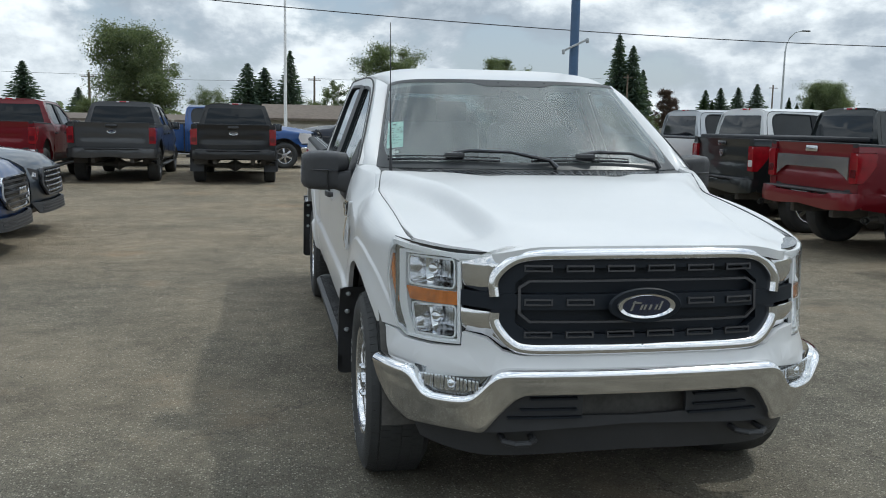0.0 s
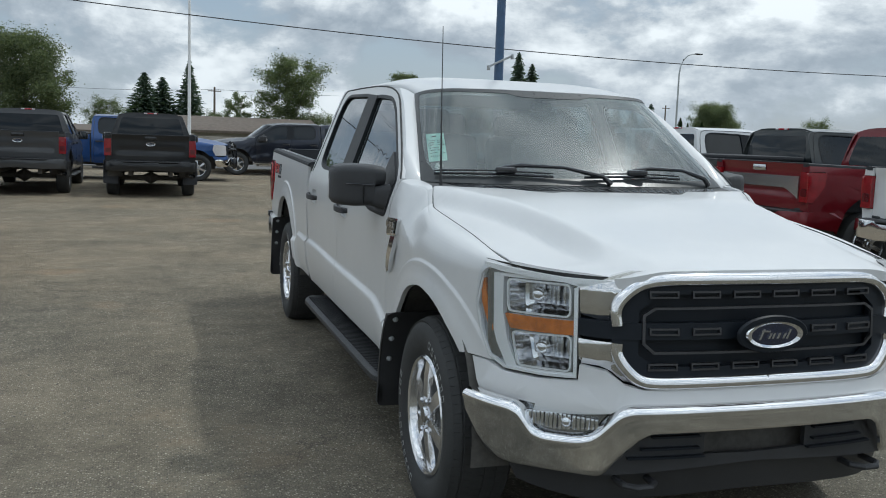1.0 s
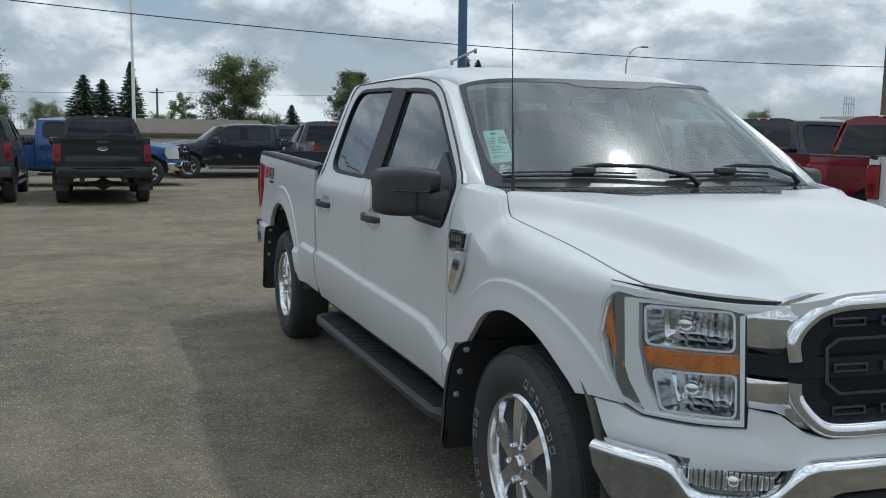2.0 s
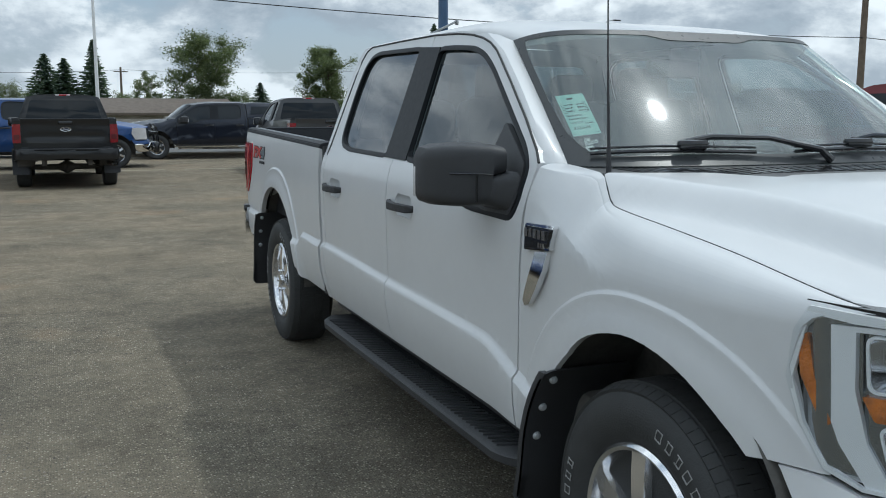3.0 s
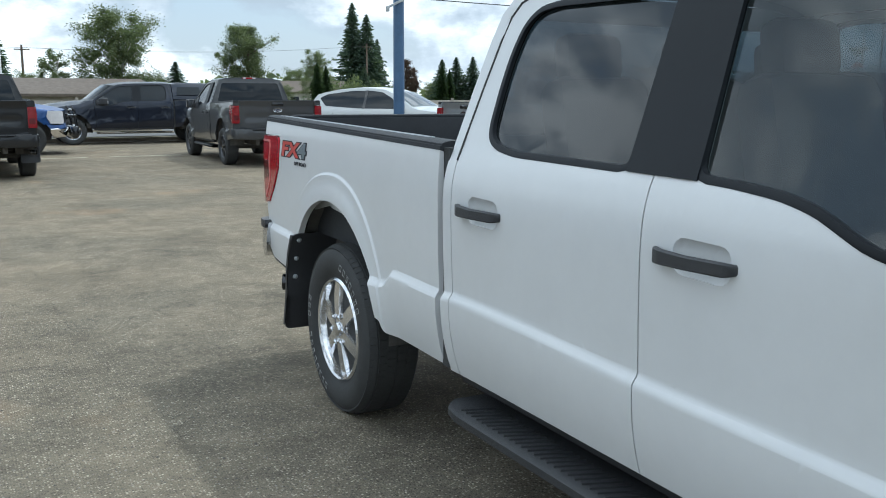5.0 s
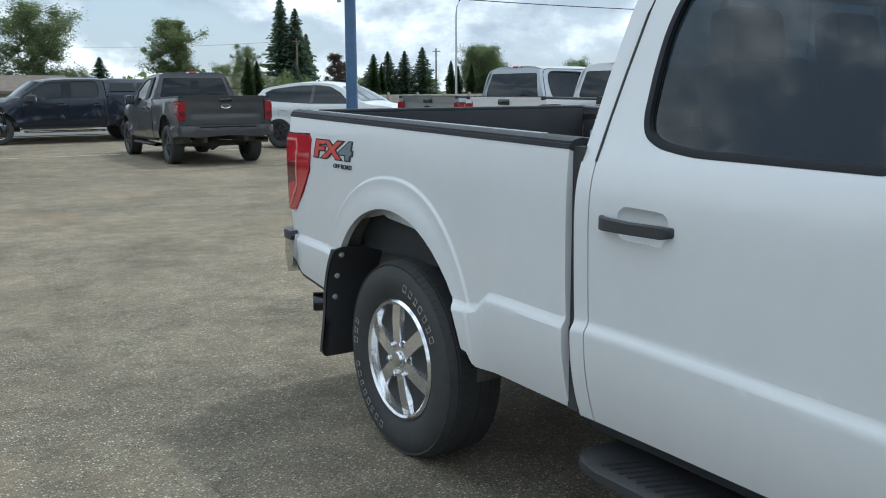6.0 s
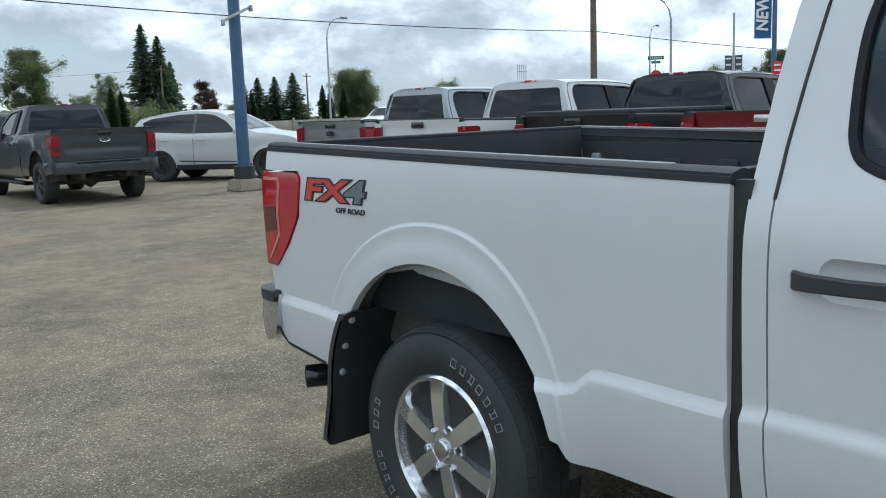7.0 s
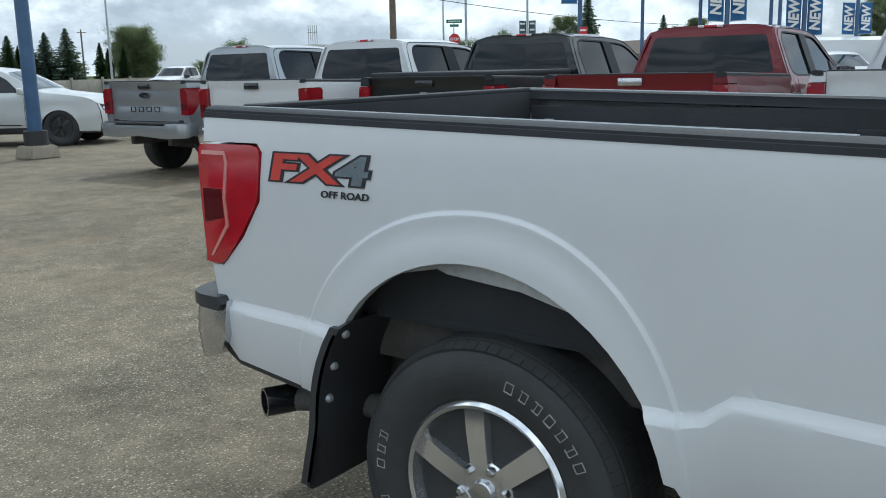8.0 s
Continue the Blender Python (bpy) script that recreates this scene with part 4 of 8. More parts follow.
def grille(truck, fine=True):
    back = part("grille", sheet(mirrored([(0, 1.08), (0.66, 1.05), (0.66, 0.78), (0, 0.74)]), lambda a, b, d: FRONT(a, b, d + 0.05), 0.07, 0.0), M_GRILLE, truck, "dark slotted grille in a chrome surround")
    # chrome surround with two folded wings a side
    for name, path in (("grille_surround_top", [(0.545, 0.930), (0.552, 0.985), (0.522, 1.028), (0.470, 1.066), (0.40, 1.079)]), ("grille_surround_bottom", [(0.545, 0.874), (0.548, 0.835), (0.508, 0.782), (0.468, 0.751), (0.42, 0.743)])):
        top_z = 1.081 if "top" in name else 0.743
        pts = path + [(u, top_z) for u in (0.30, 0.15, 0.0)]
        for _ in range(3):
            pts = [pts[0]] + [(p[0] * (1 - t) + q[0] * t, p[1] * (1 - t) + q[1] * t) for p, q in zip(pts[:-1], pts[1:]) for t in (0.25, 0.75)] + [pts[-1]]
        pts = pts + [(-u, z) for u, z in reversed(pts[:-1])]
        rows = []
        for i, (u, z) in enumerate(pts):
            p, q = pts[max(i - 1, 0)], pts[min(i + 1, len(pts) - 1)]
            t = Vector((q[0] - p[0], q[1] - p[1])).normalized()
            nrm = Vector((-t.y, t.x))
            rows.append([FRONT(u + nrm.x * w, z + nrm.y * w, dd) for w, dd in ((-0.021, 0.03), (-0.021, 0.002), (-0.017, -0.007), (-0.004, -0.012), (0.010, -0.013), (0.018, -0.006), (0.021, 0.006), (0.021, 0.03))])
        part(name, loft(rows), M_CHROME, back, "bright chrome surround", sharp=60)
    for name, shape in (("nostril_top", [[(0.672, 1.048), (0.610, 1.068), (0.560, 1.088), (0.50, 1.104), (0.43, 1.108), (0.48, 1.062), (0.530, 1.02), (0.562, 0.975), (0.562, 0.938), (0.609, 0.943), (0.672, 0.957)]]), ("nostril_bottom", [[(0.545, 0.873), (0.673, 0.881), (0.673, 0.796), (0.600, 0.792), (0.560, 0.776), (0.508, 0.737), (0.440, 0.722), (0.440, 0.745), (0.490, 0.765), (0.535, 0.815)]])):
        for s in (-1, 1):
            bm = sheet([(s * a, b) for a, b in shape[0]], lambda a, b, d: FRONT(a, b, d - 0.006 + 0.22 * max(0.0, (1.045 if b > 0.91 else 0.872) - b) + 0.045 * max(0.0, 0.62 - abs(a)) + 0.05 * max(0.0, abs(a) - 0.62) + min(0.012, 0.010 * ((b - (0.985 if b > 0.91 else 0.845)) / 0.045) ** 2 * (0.5 if b > 1.03 else 1.0))), 0.015, 0.04)
            part(name, bm, M_CHROME, back, "folded chrome wing of the grille")
    inner = mirrored([(0, 1.066), (0.45, 1.063), (0.52, 1.02), (0.56, 0.98), (0.56, 0.84), (0.485, 0.762), (0.44, 0.750), (0, 0.747)])
    win = mirrored([(0, 1.032), (0.40, 1.03), (0.47, 0.975), (0.47, 0.835), (0.41, 0.795), (0, 0.793)])
    part("grille_frame", sheet(inner, lambda a, b, d: FRONT(a, b, d + 0.012), 0.06, 0.03, (win,)), M_GRILLE, back)
    part("grille_band", sheet(mirrored([(0, 0.938), (0.56, 0.938), (0.676, 0.945), (0.676, 0.890), (0.56, 0.884), (0, 0.884)]), lambda a, b, d: FRONT(a, b, d + 0.006), 0.05, 0.03), M_GRILLE, back)
    ring_o = mirrored([(0, 0.992), (0.42, 0.990), (0.46, 0.965), (0.46, 0.87), (0.42, 0.838), (0, 0.836)])
    ring_i = mirrored([(0, 0.984), (0.415, 0.982), (0.450, 0.960), (0.450, 0.874), (0.415, 0.846), (0, 0.844)])
    part("grille_inner_line", sheet(ring_o, lambda a, b, d: FRONT(a, b, d + 0.002), 0.08, 0.01, (ring_i,)), M_DARKALLOY, back, "thin line round the middle of the grille")
    if fine:
        for z in (1.030, 0.911, 0.795):
            for k in range(6):
                u = -0.385 + 0.154 * k
                if abs(z - 0.911) < 0.01 and abs(u) < 0.15:
                    continue
                o = [(u - 0.052, z - 0.012), (u + 0.052, z - 0.012), (u + 0.052, z + 0.012), (u - 0.052, z + 0.012)]
                i = [(u - 0.046, z - 0.006), (u + 0.046, z - 0.006), (u + 0.046, z + 0.006), (u - 0.046, z + 0.006)]
                part("grille_slot", sheet(o, lambda a, b, d: FRONT(a, b, d - 0.003 if abs(z - 0.911) < 0.01 else d + 0.004), 0.2, 0.012, (i,)), M_DARKALLOY, back)
    collar = lathe([(0.38, -0.004), (0.50, -0.004), (0.53, 0.006), (0.50, 0.014), (0.40, 0.012)], 40, close=True)
    bmesh.ops.transform(collar, matrix=Matrix.Translation(FRONT(0, 0.903, -0.018)) @ Matrix.Rotation(radians(-90), 4, "Z") @ Matrix.Rotation(radians(4), 4, "Y") @ Matrix.Diagonal((1, 0.262, 0.122, 1)), verts=collar.verts)
    part("badge_collar", collar, M_GRILLE, back)
    oval_badge(back, FRONT(0, 0.903, -0.030), 0.222, 0.092, Matrix.Rotation(radians(-90), 4, "Z") @ Matrix.Rotation(radians(4), 4, "Y"))
    return back


def front_end(sh, truck, paint_mat, bumper_mat, fine=True):
    fascia = mirrored([(0, 0.728), (0.451, 0.722), (0.513, 0.737), (0.576, 0.780), (0.668, 0.793), (0.672, 0.742), (0.819, 0.728), (0.980, 0.720), (1.06, 0.737), (1.150, 0.737), (1.095, 0.655), (1.065, 0.600), (0.987, 0.606), (0.565, 0.648), (0.503, 0.677), (0, 0.677)])
    part("front_fascia", sheet(fascia, lambda a, b, d: FRONT(a, b, d - 0.016 * sstep((0.73 - b) / 0.06)), 0.05 if fine else 0.12, 0.03), paint_mat, truck)
    part("front_backing", sheet(mirrored([(0, 1.09), (0.9, 1.06), (1.1, 0.9), (1.05, 0.45), (0, 0.40)]), lambda a, b, d: FRONT(a, b, d + 0.12), 0.1, 0.0), M_UNDER, truck)
    ztop = curve_fn([(0, 0.683), (0.46, 0.683), (0.505, 0.682), (0.543, 0.673), (0.572, 0.650), (0.62, 0.600), (0.65, 0.580), (0.70, 0.570), (0.81, 0.567), (0.862, 0.577), (0.890, 0.610), (0.916, 0.640), (0.960, 0.650), (1.08, 0.649), (1.19, 0.645)])
    zbot = curve_fn([(0, 0.588), (0.40, 0.588), (0.435, 0.586), (0.475, 0.567), (0.50, 0.543), (0.557, 0.479), (0.60, 0.434), (0.615, 0.430), (0.74, 0.434), (0.86, 0.431), (1.01, 0.420), (1.09, 0.432), (1.14, 0.47), (1.19, 0.56)])
    face = curve_fn([(0.40, 0.075), (0.45, 0.056), (0.55, 0.026), (0.60, 0.013), (0.65, 0.004), (0.70, 0.0)])
    n_u = 220 if fine else 40
    rows = []
    for k in range(n_u + 1):
        u = -1.19 + 2.38 * k / n_u
        zt, zb = ztop(abs(u)), min(zbot(abs(u)), ztop(abs(u)) - 0.05)
        roll = [(0.000, 0.052), (0.003, 0.034), (0.008, 0.020), (0.015, 0.010), (0.023, 0.004), (0.031, 0.003), (0.038, 0.006)]
        line = [BUMPER(u, zt - e, d + face(zt - e)) for e, d in roll]
        for q in range(1, 7):
            b = zt - 0.038 + (zb - zt + 0.038) * q / 6
            line.append(BUMPER(u, b, 0.006 + face(b)))
        line += [BUMPER(u, zb - 0.004, 0.012 + face(zb)), BUMPER(u, zb - 0.002, 0.05 + face(zb))]
        rows.append(line)
    bump = part("front_bumper", loft(rows, closed=False), bumper_mat, truck, "chrome front bumper", sharp=75)
    if not fine:
        return
    for s in (-1, 1):
        fog = [(0.945, 0.655), (0.575, 0.660), (0.632, 0.588), (0.70, 0.565), (0.88, 0.558), (0.930, 0.588)]
        part("fog_lamp_housing", sheet([(s * a, b) for a, b in [(0.96, 0.66), (0.57, 0.665), (0.62, 0.57), (0.70, 0.55), (0.90, 0.545), (0.95, 0.58)]], lambda a, b, d: BUMPER(a, min(b, 0.648), d + 0.095), 0.08, 0.0), M_PLASTIC, bump)
        lampo = part("fog_lamp", sheet([(s * a, b) for a, b in fog], lambda a, b, d: BUMPER(a, min(b, 0.646), d + 0.070), 0.05, 0.02), M_LAMPDARK, bump, "fog lamp with ribbed reflector")
        ribs = bmesh.new()
        for k in range(17):
            u = 0.625 + 0.0175 * k
            tall = 0.058 - 0.022 * abs(k - 9) / 9
            box(ribs, BUMPER(s * u, 0.605, 0.062), (0.012, 0.012, tall), 0.003, Matrix.Rotation(radians(s * 28 + 14 * (k % 3 - 1)), 4, "Z"))
        bmesh.ops.create_uvsphere(ribs, u_segments=16, v_segments=10, radius=0.018, matrix=Matrix.Translation(BUMPER(s * 0.74, 0.605, 0.064)))
        part("lamp_ribs", ribs, M_CHROME, lampo)
        part("fog_lens", sheet([(s * a, b) for a, b in fog], lambda a, b, d: BUMPER(a, min(b, 0.650), d + 0.034), 0.08, 0.0), M_LENS, lampo)
    # black lower intake with louvred ends, air dam below
    low = part("lower_valance", sheet(mirrored([(0, 0.60), (0.45, 0.60), (0.56, 0.505), (0.62, 0.44), (0.62, 0.425), (0, 0.455)]), lambda a, b, d: BUMPER(a, b, d + 0.085), 0.06, 0.02, (mirrored([(0, 0.582), (0.205, 0.582), (0.205, 0.490), (0, 0.485)]),)), M_PLASTIC, truck)
    for s in (-1, 1):
        for z, a0, a1 in ((0.555, 0.23, 0.41), (0.515, 0.23, 0.45), (0.485, 0.21, 0.50)):
            part("louvre", sheet([(s * a0, z), (s * a1, z), (s * a1, z + 0.007), (s * a0, z + 0.007)], lambda a, b, d: BUMPER(a, b, d + 0.066), 0.08, 0.02), M_GRILLE, low)
    for k in range(7):
        mid = bmesh.new()
        box(mid, (-0.18 + 0.06 * k, -0.80, 0.535), (0.008, 0.06, 0.10), 0.0)
        part("intake_fin", mid, M_GLOSSBLACK, low)
    mid = bmesh.new()
    box(mid, (0, -0.76, 0.535), (0.42, 0.02, 0.11), 0.0)
    part("intake_back", mid, M_GLOSSBLACK, low)
    part("air_dam", sheet(mirrored([(0, 0.462), (0.62, 0.43), (1.10, 0.45), (1.02, 0.335), (0.6, 0.315), (0, 0.33)]), lambda a, b, d: BUMPER(a, b, d + 0.12 + 0.25 * (0.46 - b)), 0.08, 0.02), M_PLASTIC, truck)
    for s in (-1, 1):
        hook = tube([(s * 0.40, -0.72, 0.40), (s * 0.40, -0.90, 0.40), (s * 0.43, -0.93, 0.40), (s * 0.48, -0.93, 0.40), (s * 0.51, -0.90, 0.40), (s * 0.51, -0.72, 0.40)], 0.012, 8)
        part("tow_hook", hook, M_PLASTIC, truck)


def cabin(sh, truck):
    """Seats, dashboard and wheel seen through the glass."""
    dash = bmesh.new()
    rows = []
    for x in (-0.72, -0.3, 0.0, 0.3, 0.72):
        rows.append([Vector((x, a, b)) for a, b in ((0.55, 1.10), (0.55, 1.305), (0.80, 1.325), (0.95, 1.295), (1.02, 1.20), (1.0, 1.0))])
    loft(rows, dash)
    part("dashboard", dash, M_TRIM, truck)
    wheel_rim = bmesh.new()
    pts = [Vector((0.38 + 0.185 * math.cos(a), 1.12 - 0.06 * math.sin(a), 1.21 + 0.175 * math.sin(a))) for a in [2 * math.pi * k / 24 for k in range(25)]]
    tube(pts, 0.016, 6, wheel_rim)
    box(wheel_rim, (0.38, 1.10, 1.21), (0.14, 0.04, 0.10), 0.02)
    part("steering_wheel", wheel_rim, M_TRIM, truck)
    rows_y = ((1.60, 2), (2.42, 3)) if sh.crew else ((1.60, 2),)
    for y, count in rows_y:
        for x in ((-0.38, 0.38) if count == 2 else (-0.48, 0.0, 0.48)):
            b = bmesh.new()
            wide = 0.50 if count == 2 else 0.44
            box(b, (x, y - 0.05, 0.93), (wide, 0.52, 0.18), 0.05)
            box(b, (x, y + 0.20, 1.24), (wide - 0.04, 0.16, 0.60), 0.06, Matrix.Rotation(radians(-12), 4, "X"))
            box(b, (x, y + 0.29, 1.60), (0.25, 0.10, 0.17), 0.04, Matrix.Rotation(radians(-8), 4, "X"))
            part("seat", b, M_SEAT, truck)
    m = bmesh.new()
    box(m, (0, 1.16, 1.64), (0.24, 0.04, 0.07), 0.015)
    box(m, (0, 1.09, 1.69), (0.10, 0.08, 0.05), 0.015)
    part("interior_mirror", m, M_PLASTIC, truck)
    sh_floor = bmesh.new()
    box(sh_floor, (0, (0.5 + sh.cab_end) / 2, 0.72), (1.7, sh.cab_end - 0.6, 0.06), 0.01)
    part("cab_floor", sh_floor, M_TRIM, truck)


def bed_parts(sh, truck, tail_kind, rear_bumper, paint_mat, fine, tonneau=False):
    b0, tl, ax = sh.bed0, sh.tail, sh.axle
    rail = lambda y: 1.298 + (y - b0) / (tl - b0) * 0.052
    w = 0.84
    mid = (b0 + tl) / 2

    def boxed(name, at, dims, bevel, label=""):
        bm = bmesh.new()
        box(bm, at, dims, bevel)
        return part(name, bm, M_LINER, truck, label)
    boxed("bed_floor", (0, mid, 0.80), (2 * w, tl - b0 - 0.06, 0.04), 0.005, "black bed liner floor")
    boxed("bed_bulkhead", (0, b0 + 0.03, 1.06), (2 * w, 0.03, 0.50), 0.006)
    for s in (-1, 1):
        boxed("bed_wall", (s * (w - 0.01), mid, 1.045), (0.03, tl - b0 - 0.05, 0.48), 0.006)
        boxed("wheel_arch", (s * (w - 0.12), ax, 0.93), (0.22, 0.80, 0.26), 0.07)
    if fine:
        for k in range(12):
            boxed("floor_rib", (-0.66 + 0.12 * k, mid, 0.826), (0.06, tl - b0 - 0.1, 0.014), 0.004)
        for s in (-1, 1):
            for k in range(6):
                boxed("wall_rib", (s * (w - 0.03), b0 + 0.2 + 0.29 * k, 1.03), (0.02, 0.10, 0.36), 0.008)
    for s in (-1, 1):
        cap = bmesh.new()
        rows = []
        for k in range(9):
            y = b0 - 0.005 + (tl + 0.005 - b0) * k / 8
            z = rail(y)
            rows.append([Vector((s * x, y, z + dz)) for x, dz in ((BED_UPPER(z - 0.015) + 0.003, -0.016), (BED_UPPER(z) + 0.003, -0.002), (BED_UPPER(z) - 0.002, -0.001), (BED_UPPER(z) - 0.003, 0.006), (0.912, 0.012), (0.885, 0.016), (0.865, 0.012), (0.84, 0.013), (0.822, 0.006), (0.82, -0.022), (0.815, -0.030), (0.86, -0.034), (0.90, -0.030))])
        loft(rows, cap)
        c = part("rail_cap", cap, M_CAP, truck, "black plastic bed rail cap")
        if fine:
            # two thin pale tubes draw the bright lines along the cap
            cap_lines = bmesh.new()
            for x in (0.872, 0.850):
                tube([(s * x, b0 + 0.2, rail(b0 + 0.2) + 0.014), (s * x, tl - 0.08, rail(tl - 0.08) + 0.013)], 0.0025, 6, cap_lines)
            part("rail_line", cap_lines, M_GALV, c)
            for y in (b0 + 0.15, tl - 0.2):
                cl = bmesh.new()
                box(cl, (s * 0.81, y, 1.20), (0.035, 0.05, 0.06), 0.008)
                part("tie_down", cl, M_GALV, truck)
    front_cap = bmesh.new()
    box(front_cap, (0, b0 + 0.03, rail(b0) - 0.004), (1.66, 0.070, 0.028), 0.010)
    part("bulkhead_cap", front_cap, M_CAP, truck)
    # tailgate
    gate_o = [(-0.80, 0.80), (0.80, 0.80), (0.80, 1.352), (-0.80, 1.352)]
    bow = lambda x, z: 0.018 * (1 - (x / 0.8) ** 2) + 0.020 * sstep((z - 1.27) / 0.06) - 0.012 * math.exp(-((z - 1.02) / 0.05) ** 2) * sstep((0.72 - abs(x)) / 0.08)
    gate = part("tailgate", sheet(gate_o, lambda a, b, d: Vector((a, tl - 0.035 + bow(a, b) - d * 1.6, b)), 0.05 if fine else 0.045, 0.05), paint_mat, truck)
    inner = bmesh.new()
    box(inner, (0, tl - 0.105, 1.08), (1.60, 0.02, 0.54), 0.006)
    box(inner, (0, tl - 0.07, 1.355), (1.60, 0.085, 0.02), 0.006)
    part("tailgate_cap", inner, M_CAP, gate)
    hd = bmesh.new()
    box(hd, (0, tl + 0.000, 1.285), (0.25, 0.02, 0.075), 0.012)
    part("tailgate_handle", hd, M_GLOSSBLACK if tail_kind != "band" else M_DULLCHROME, gate)
    if tail_kind == "band":
        band = [(-0.76, 1.20), (0.76, 1.20), (0.76, 0.93), (0.66, 0.99), (0.52, 1.055), (-0.52, 1.055), (-0.66, 0.99), (-0.76, 0.93)]
        part("tailgate_band", sheet(band, lambda a, b, d: Vector((a, tl + 0.0 + 0.018 * (1 - (a / 0.8) ** 2) - d, b)), 0.08, 0.02), M_RIM, gate, "brushed chrome band across the tailgate")
    elif tail_kind == "stamped":
        for k in range(4):
            st = bmesh.new()
            for dz, sz, dy, sy in ((0.03, 0.008, 0, 0.11), (-0.03, 0.008, 0, 0.11), (0, 0.06, 0.05, 0.01), (0, 0.06, -0.05, 0.01)):
                box(st, (-0.27 + 0.18 * k + dy, tl + 0.0, 0.965 + dz), (sy, 0.01, sz), 0.0)
            part("stamped_mark", st, M_GLOSSBLACK, gate)
    if tail_kind in ("oval", "stamped", "stamped_plain"):
        oval_badge(gate, Vector((0, tl + 0.003, 1.16)), 0.20, 0.085, Matrix.Rotation(radians(90), 4, "Z"), *((M_GLOSSBLACK, M_GLOSSBLACK) if tail_kind == "stamped" else ()))
    if tail_kind == "shield":
        sm = sheet(rounded([(-0.05, 1.19), (0.05, 1.19), (0.05, 1.11), (0, 1.07), (-0.05, 1.11)], 0.01, 2), lambda a, b, d: Vector((a, tl + 0.012 - d, b)), 0.1, 0.02)
        part("badge", sm, M_DULLCHROME, gate, "small silver shield badge")
    # lamps
    for s in (-1, 1):
        side_o = [(tl + 0.02, 1.256), (tl - 0.215, 1.257), (tl - 0.238, 1.250), (tl - 0.247, 1.232), (tl - 0.232, 1.10), (tl - 0.153, 0.99), (tl - 0.075, 0.906), (tl - 0.055, 0.897), (tl + 0.005, 0.897)]
        sf = sh.side(s)
        lamp = part("tail_lamp", sheet(rounded(side_o, 0.03, 3), lambda a, b, d: sf(min(a, tl), b, d - 0.008) + Vector((-s * 0.10 * max(0, a - tl + 0.02), max(0, a - tl), 0)), 0.05, 0.03), M_REDLENS if fine else M_REDLAMP, truck, "red wrap-round tail lamp")
        rear_o = [(0.805, 1.255), (0.942, 1.255), (0.945, 0.898), (0.805, 0.898)]
        part("lamp_face", sheet([(s * a, b) for a, b in rear_o], lambda a, b, d: Vector((a, tl + 0.012 - d, b)), 0.06, 0.05), M_REDLENS if fine else M_REDLAMP, lamp)
        part("lamp_dark", sheet([(s * a, b) for a, b in rounded([(0.825, 1.06), (0.925, 1.06), (0.925, 0.965), (0.825, 0.965)], 0.012, 2)], lambda a, b, d: Vector((a, tl + 0.018 - d, b)), 0.2, 0.01), M_CLEARLENS if tail_kind == "shield" else M_DARKRED, lamp)
        if fine:
            seam = [(tl - 0.005, 1.225), (tl - 0.10, 1.225), (tl - 0.105, 1.20), (tl - 0.09, 1.10), (tl - 0.095, 1.02), (tl - 0.02, 0.92), (tl - 0.03, 0.92), (tl - 0.107, 1.016), (tl - 0.102, 1.10), (tl - 0.118, 1.205), (tl - 0.105, 1.237), (tl - 0.005, 1.237)]
            part("lamp_seam", sheet(seam, lambda a, b, d: sf(a, b, d - 0.011), 0.05, 0.01), M_LAMPLINE, lamp)
            dk = [(tl - 0.004, 1.125), (tl - 0.085, 1.125), (tl - 0.085, 1.04), (tl - 0.004, 1.02)]
            part("lamp_dark", sheet(dk, lambda a, b, d: sf(a, b, d - 0.010), 0.05, 0.01), M_DARKRED, lamp)
    # rear bumper
    rb = plan_map([(0, tl + 0.13), (0.45, tl + 0.125), (0.75, tl + 0.125), (0.875, tl + 0.11), (0.930, tl + 0.075), (0.952, tl + 0.015), (0.957, tl - 0.12)], 0.0, 0.7, -1)
    face = mirrored([(0, 0.745), (0.55, 0.745), (0.60, 0.775), (1.10, 0.785), (1.10, 0.68), (1.07, 0.62), (0.98, 0.585), (0.55, 0.565), (0, 0.60)])
    bump = part("rear_bumper", sheet(face, lambda a, b, d: rb(a, b, d - 0.02 * math.cos((b - 0.68) * 12)), 0.05 if fine else 0.1, 0.05), rear_bumper, truck, sharp=50)
    top = bmesh.new()
    box(top, (0, tl + 0.03, 0.775), (1.70, 0.16, 0.03), 0.012)
    part("bumper_step", top, M_PLASTIC, bump)
    if fine:
        for s in (-1, 1):
            part("bumper_corner", sheet([(s * 0.78, 0.792), (s * 1.075, 0.797), (s * 1.088, 0.775), (s * 1.075, 0.755), (s * 0.78, 0.755)], lambda a, b, d: rb(a, b, 2.5 * d - 0.022), 0.05, 0.04), M_PLASTIC, bump)
    plate = bmesh.new()
    box(plate, (0, tl + 0.128, 0.68), (0.34, 0.02, 0.15), 0.006)
    part("plate_recess", plate, M_GLOSSBLACK, bump)
    if tonneau:
        t = bmesh.new()
        box(t, (0, (b0 + tl) / 2, 1.375), (1.66, tl - b0 - 0.1, 0.075), 0.03)
        part("tonneau_cover", t, M_CAP, truck, "black bed cover")
    return rail


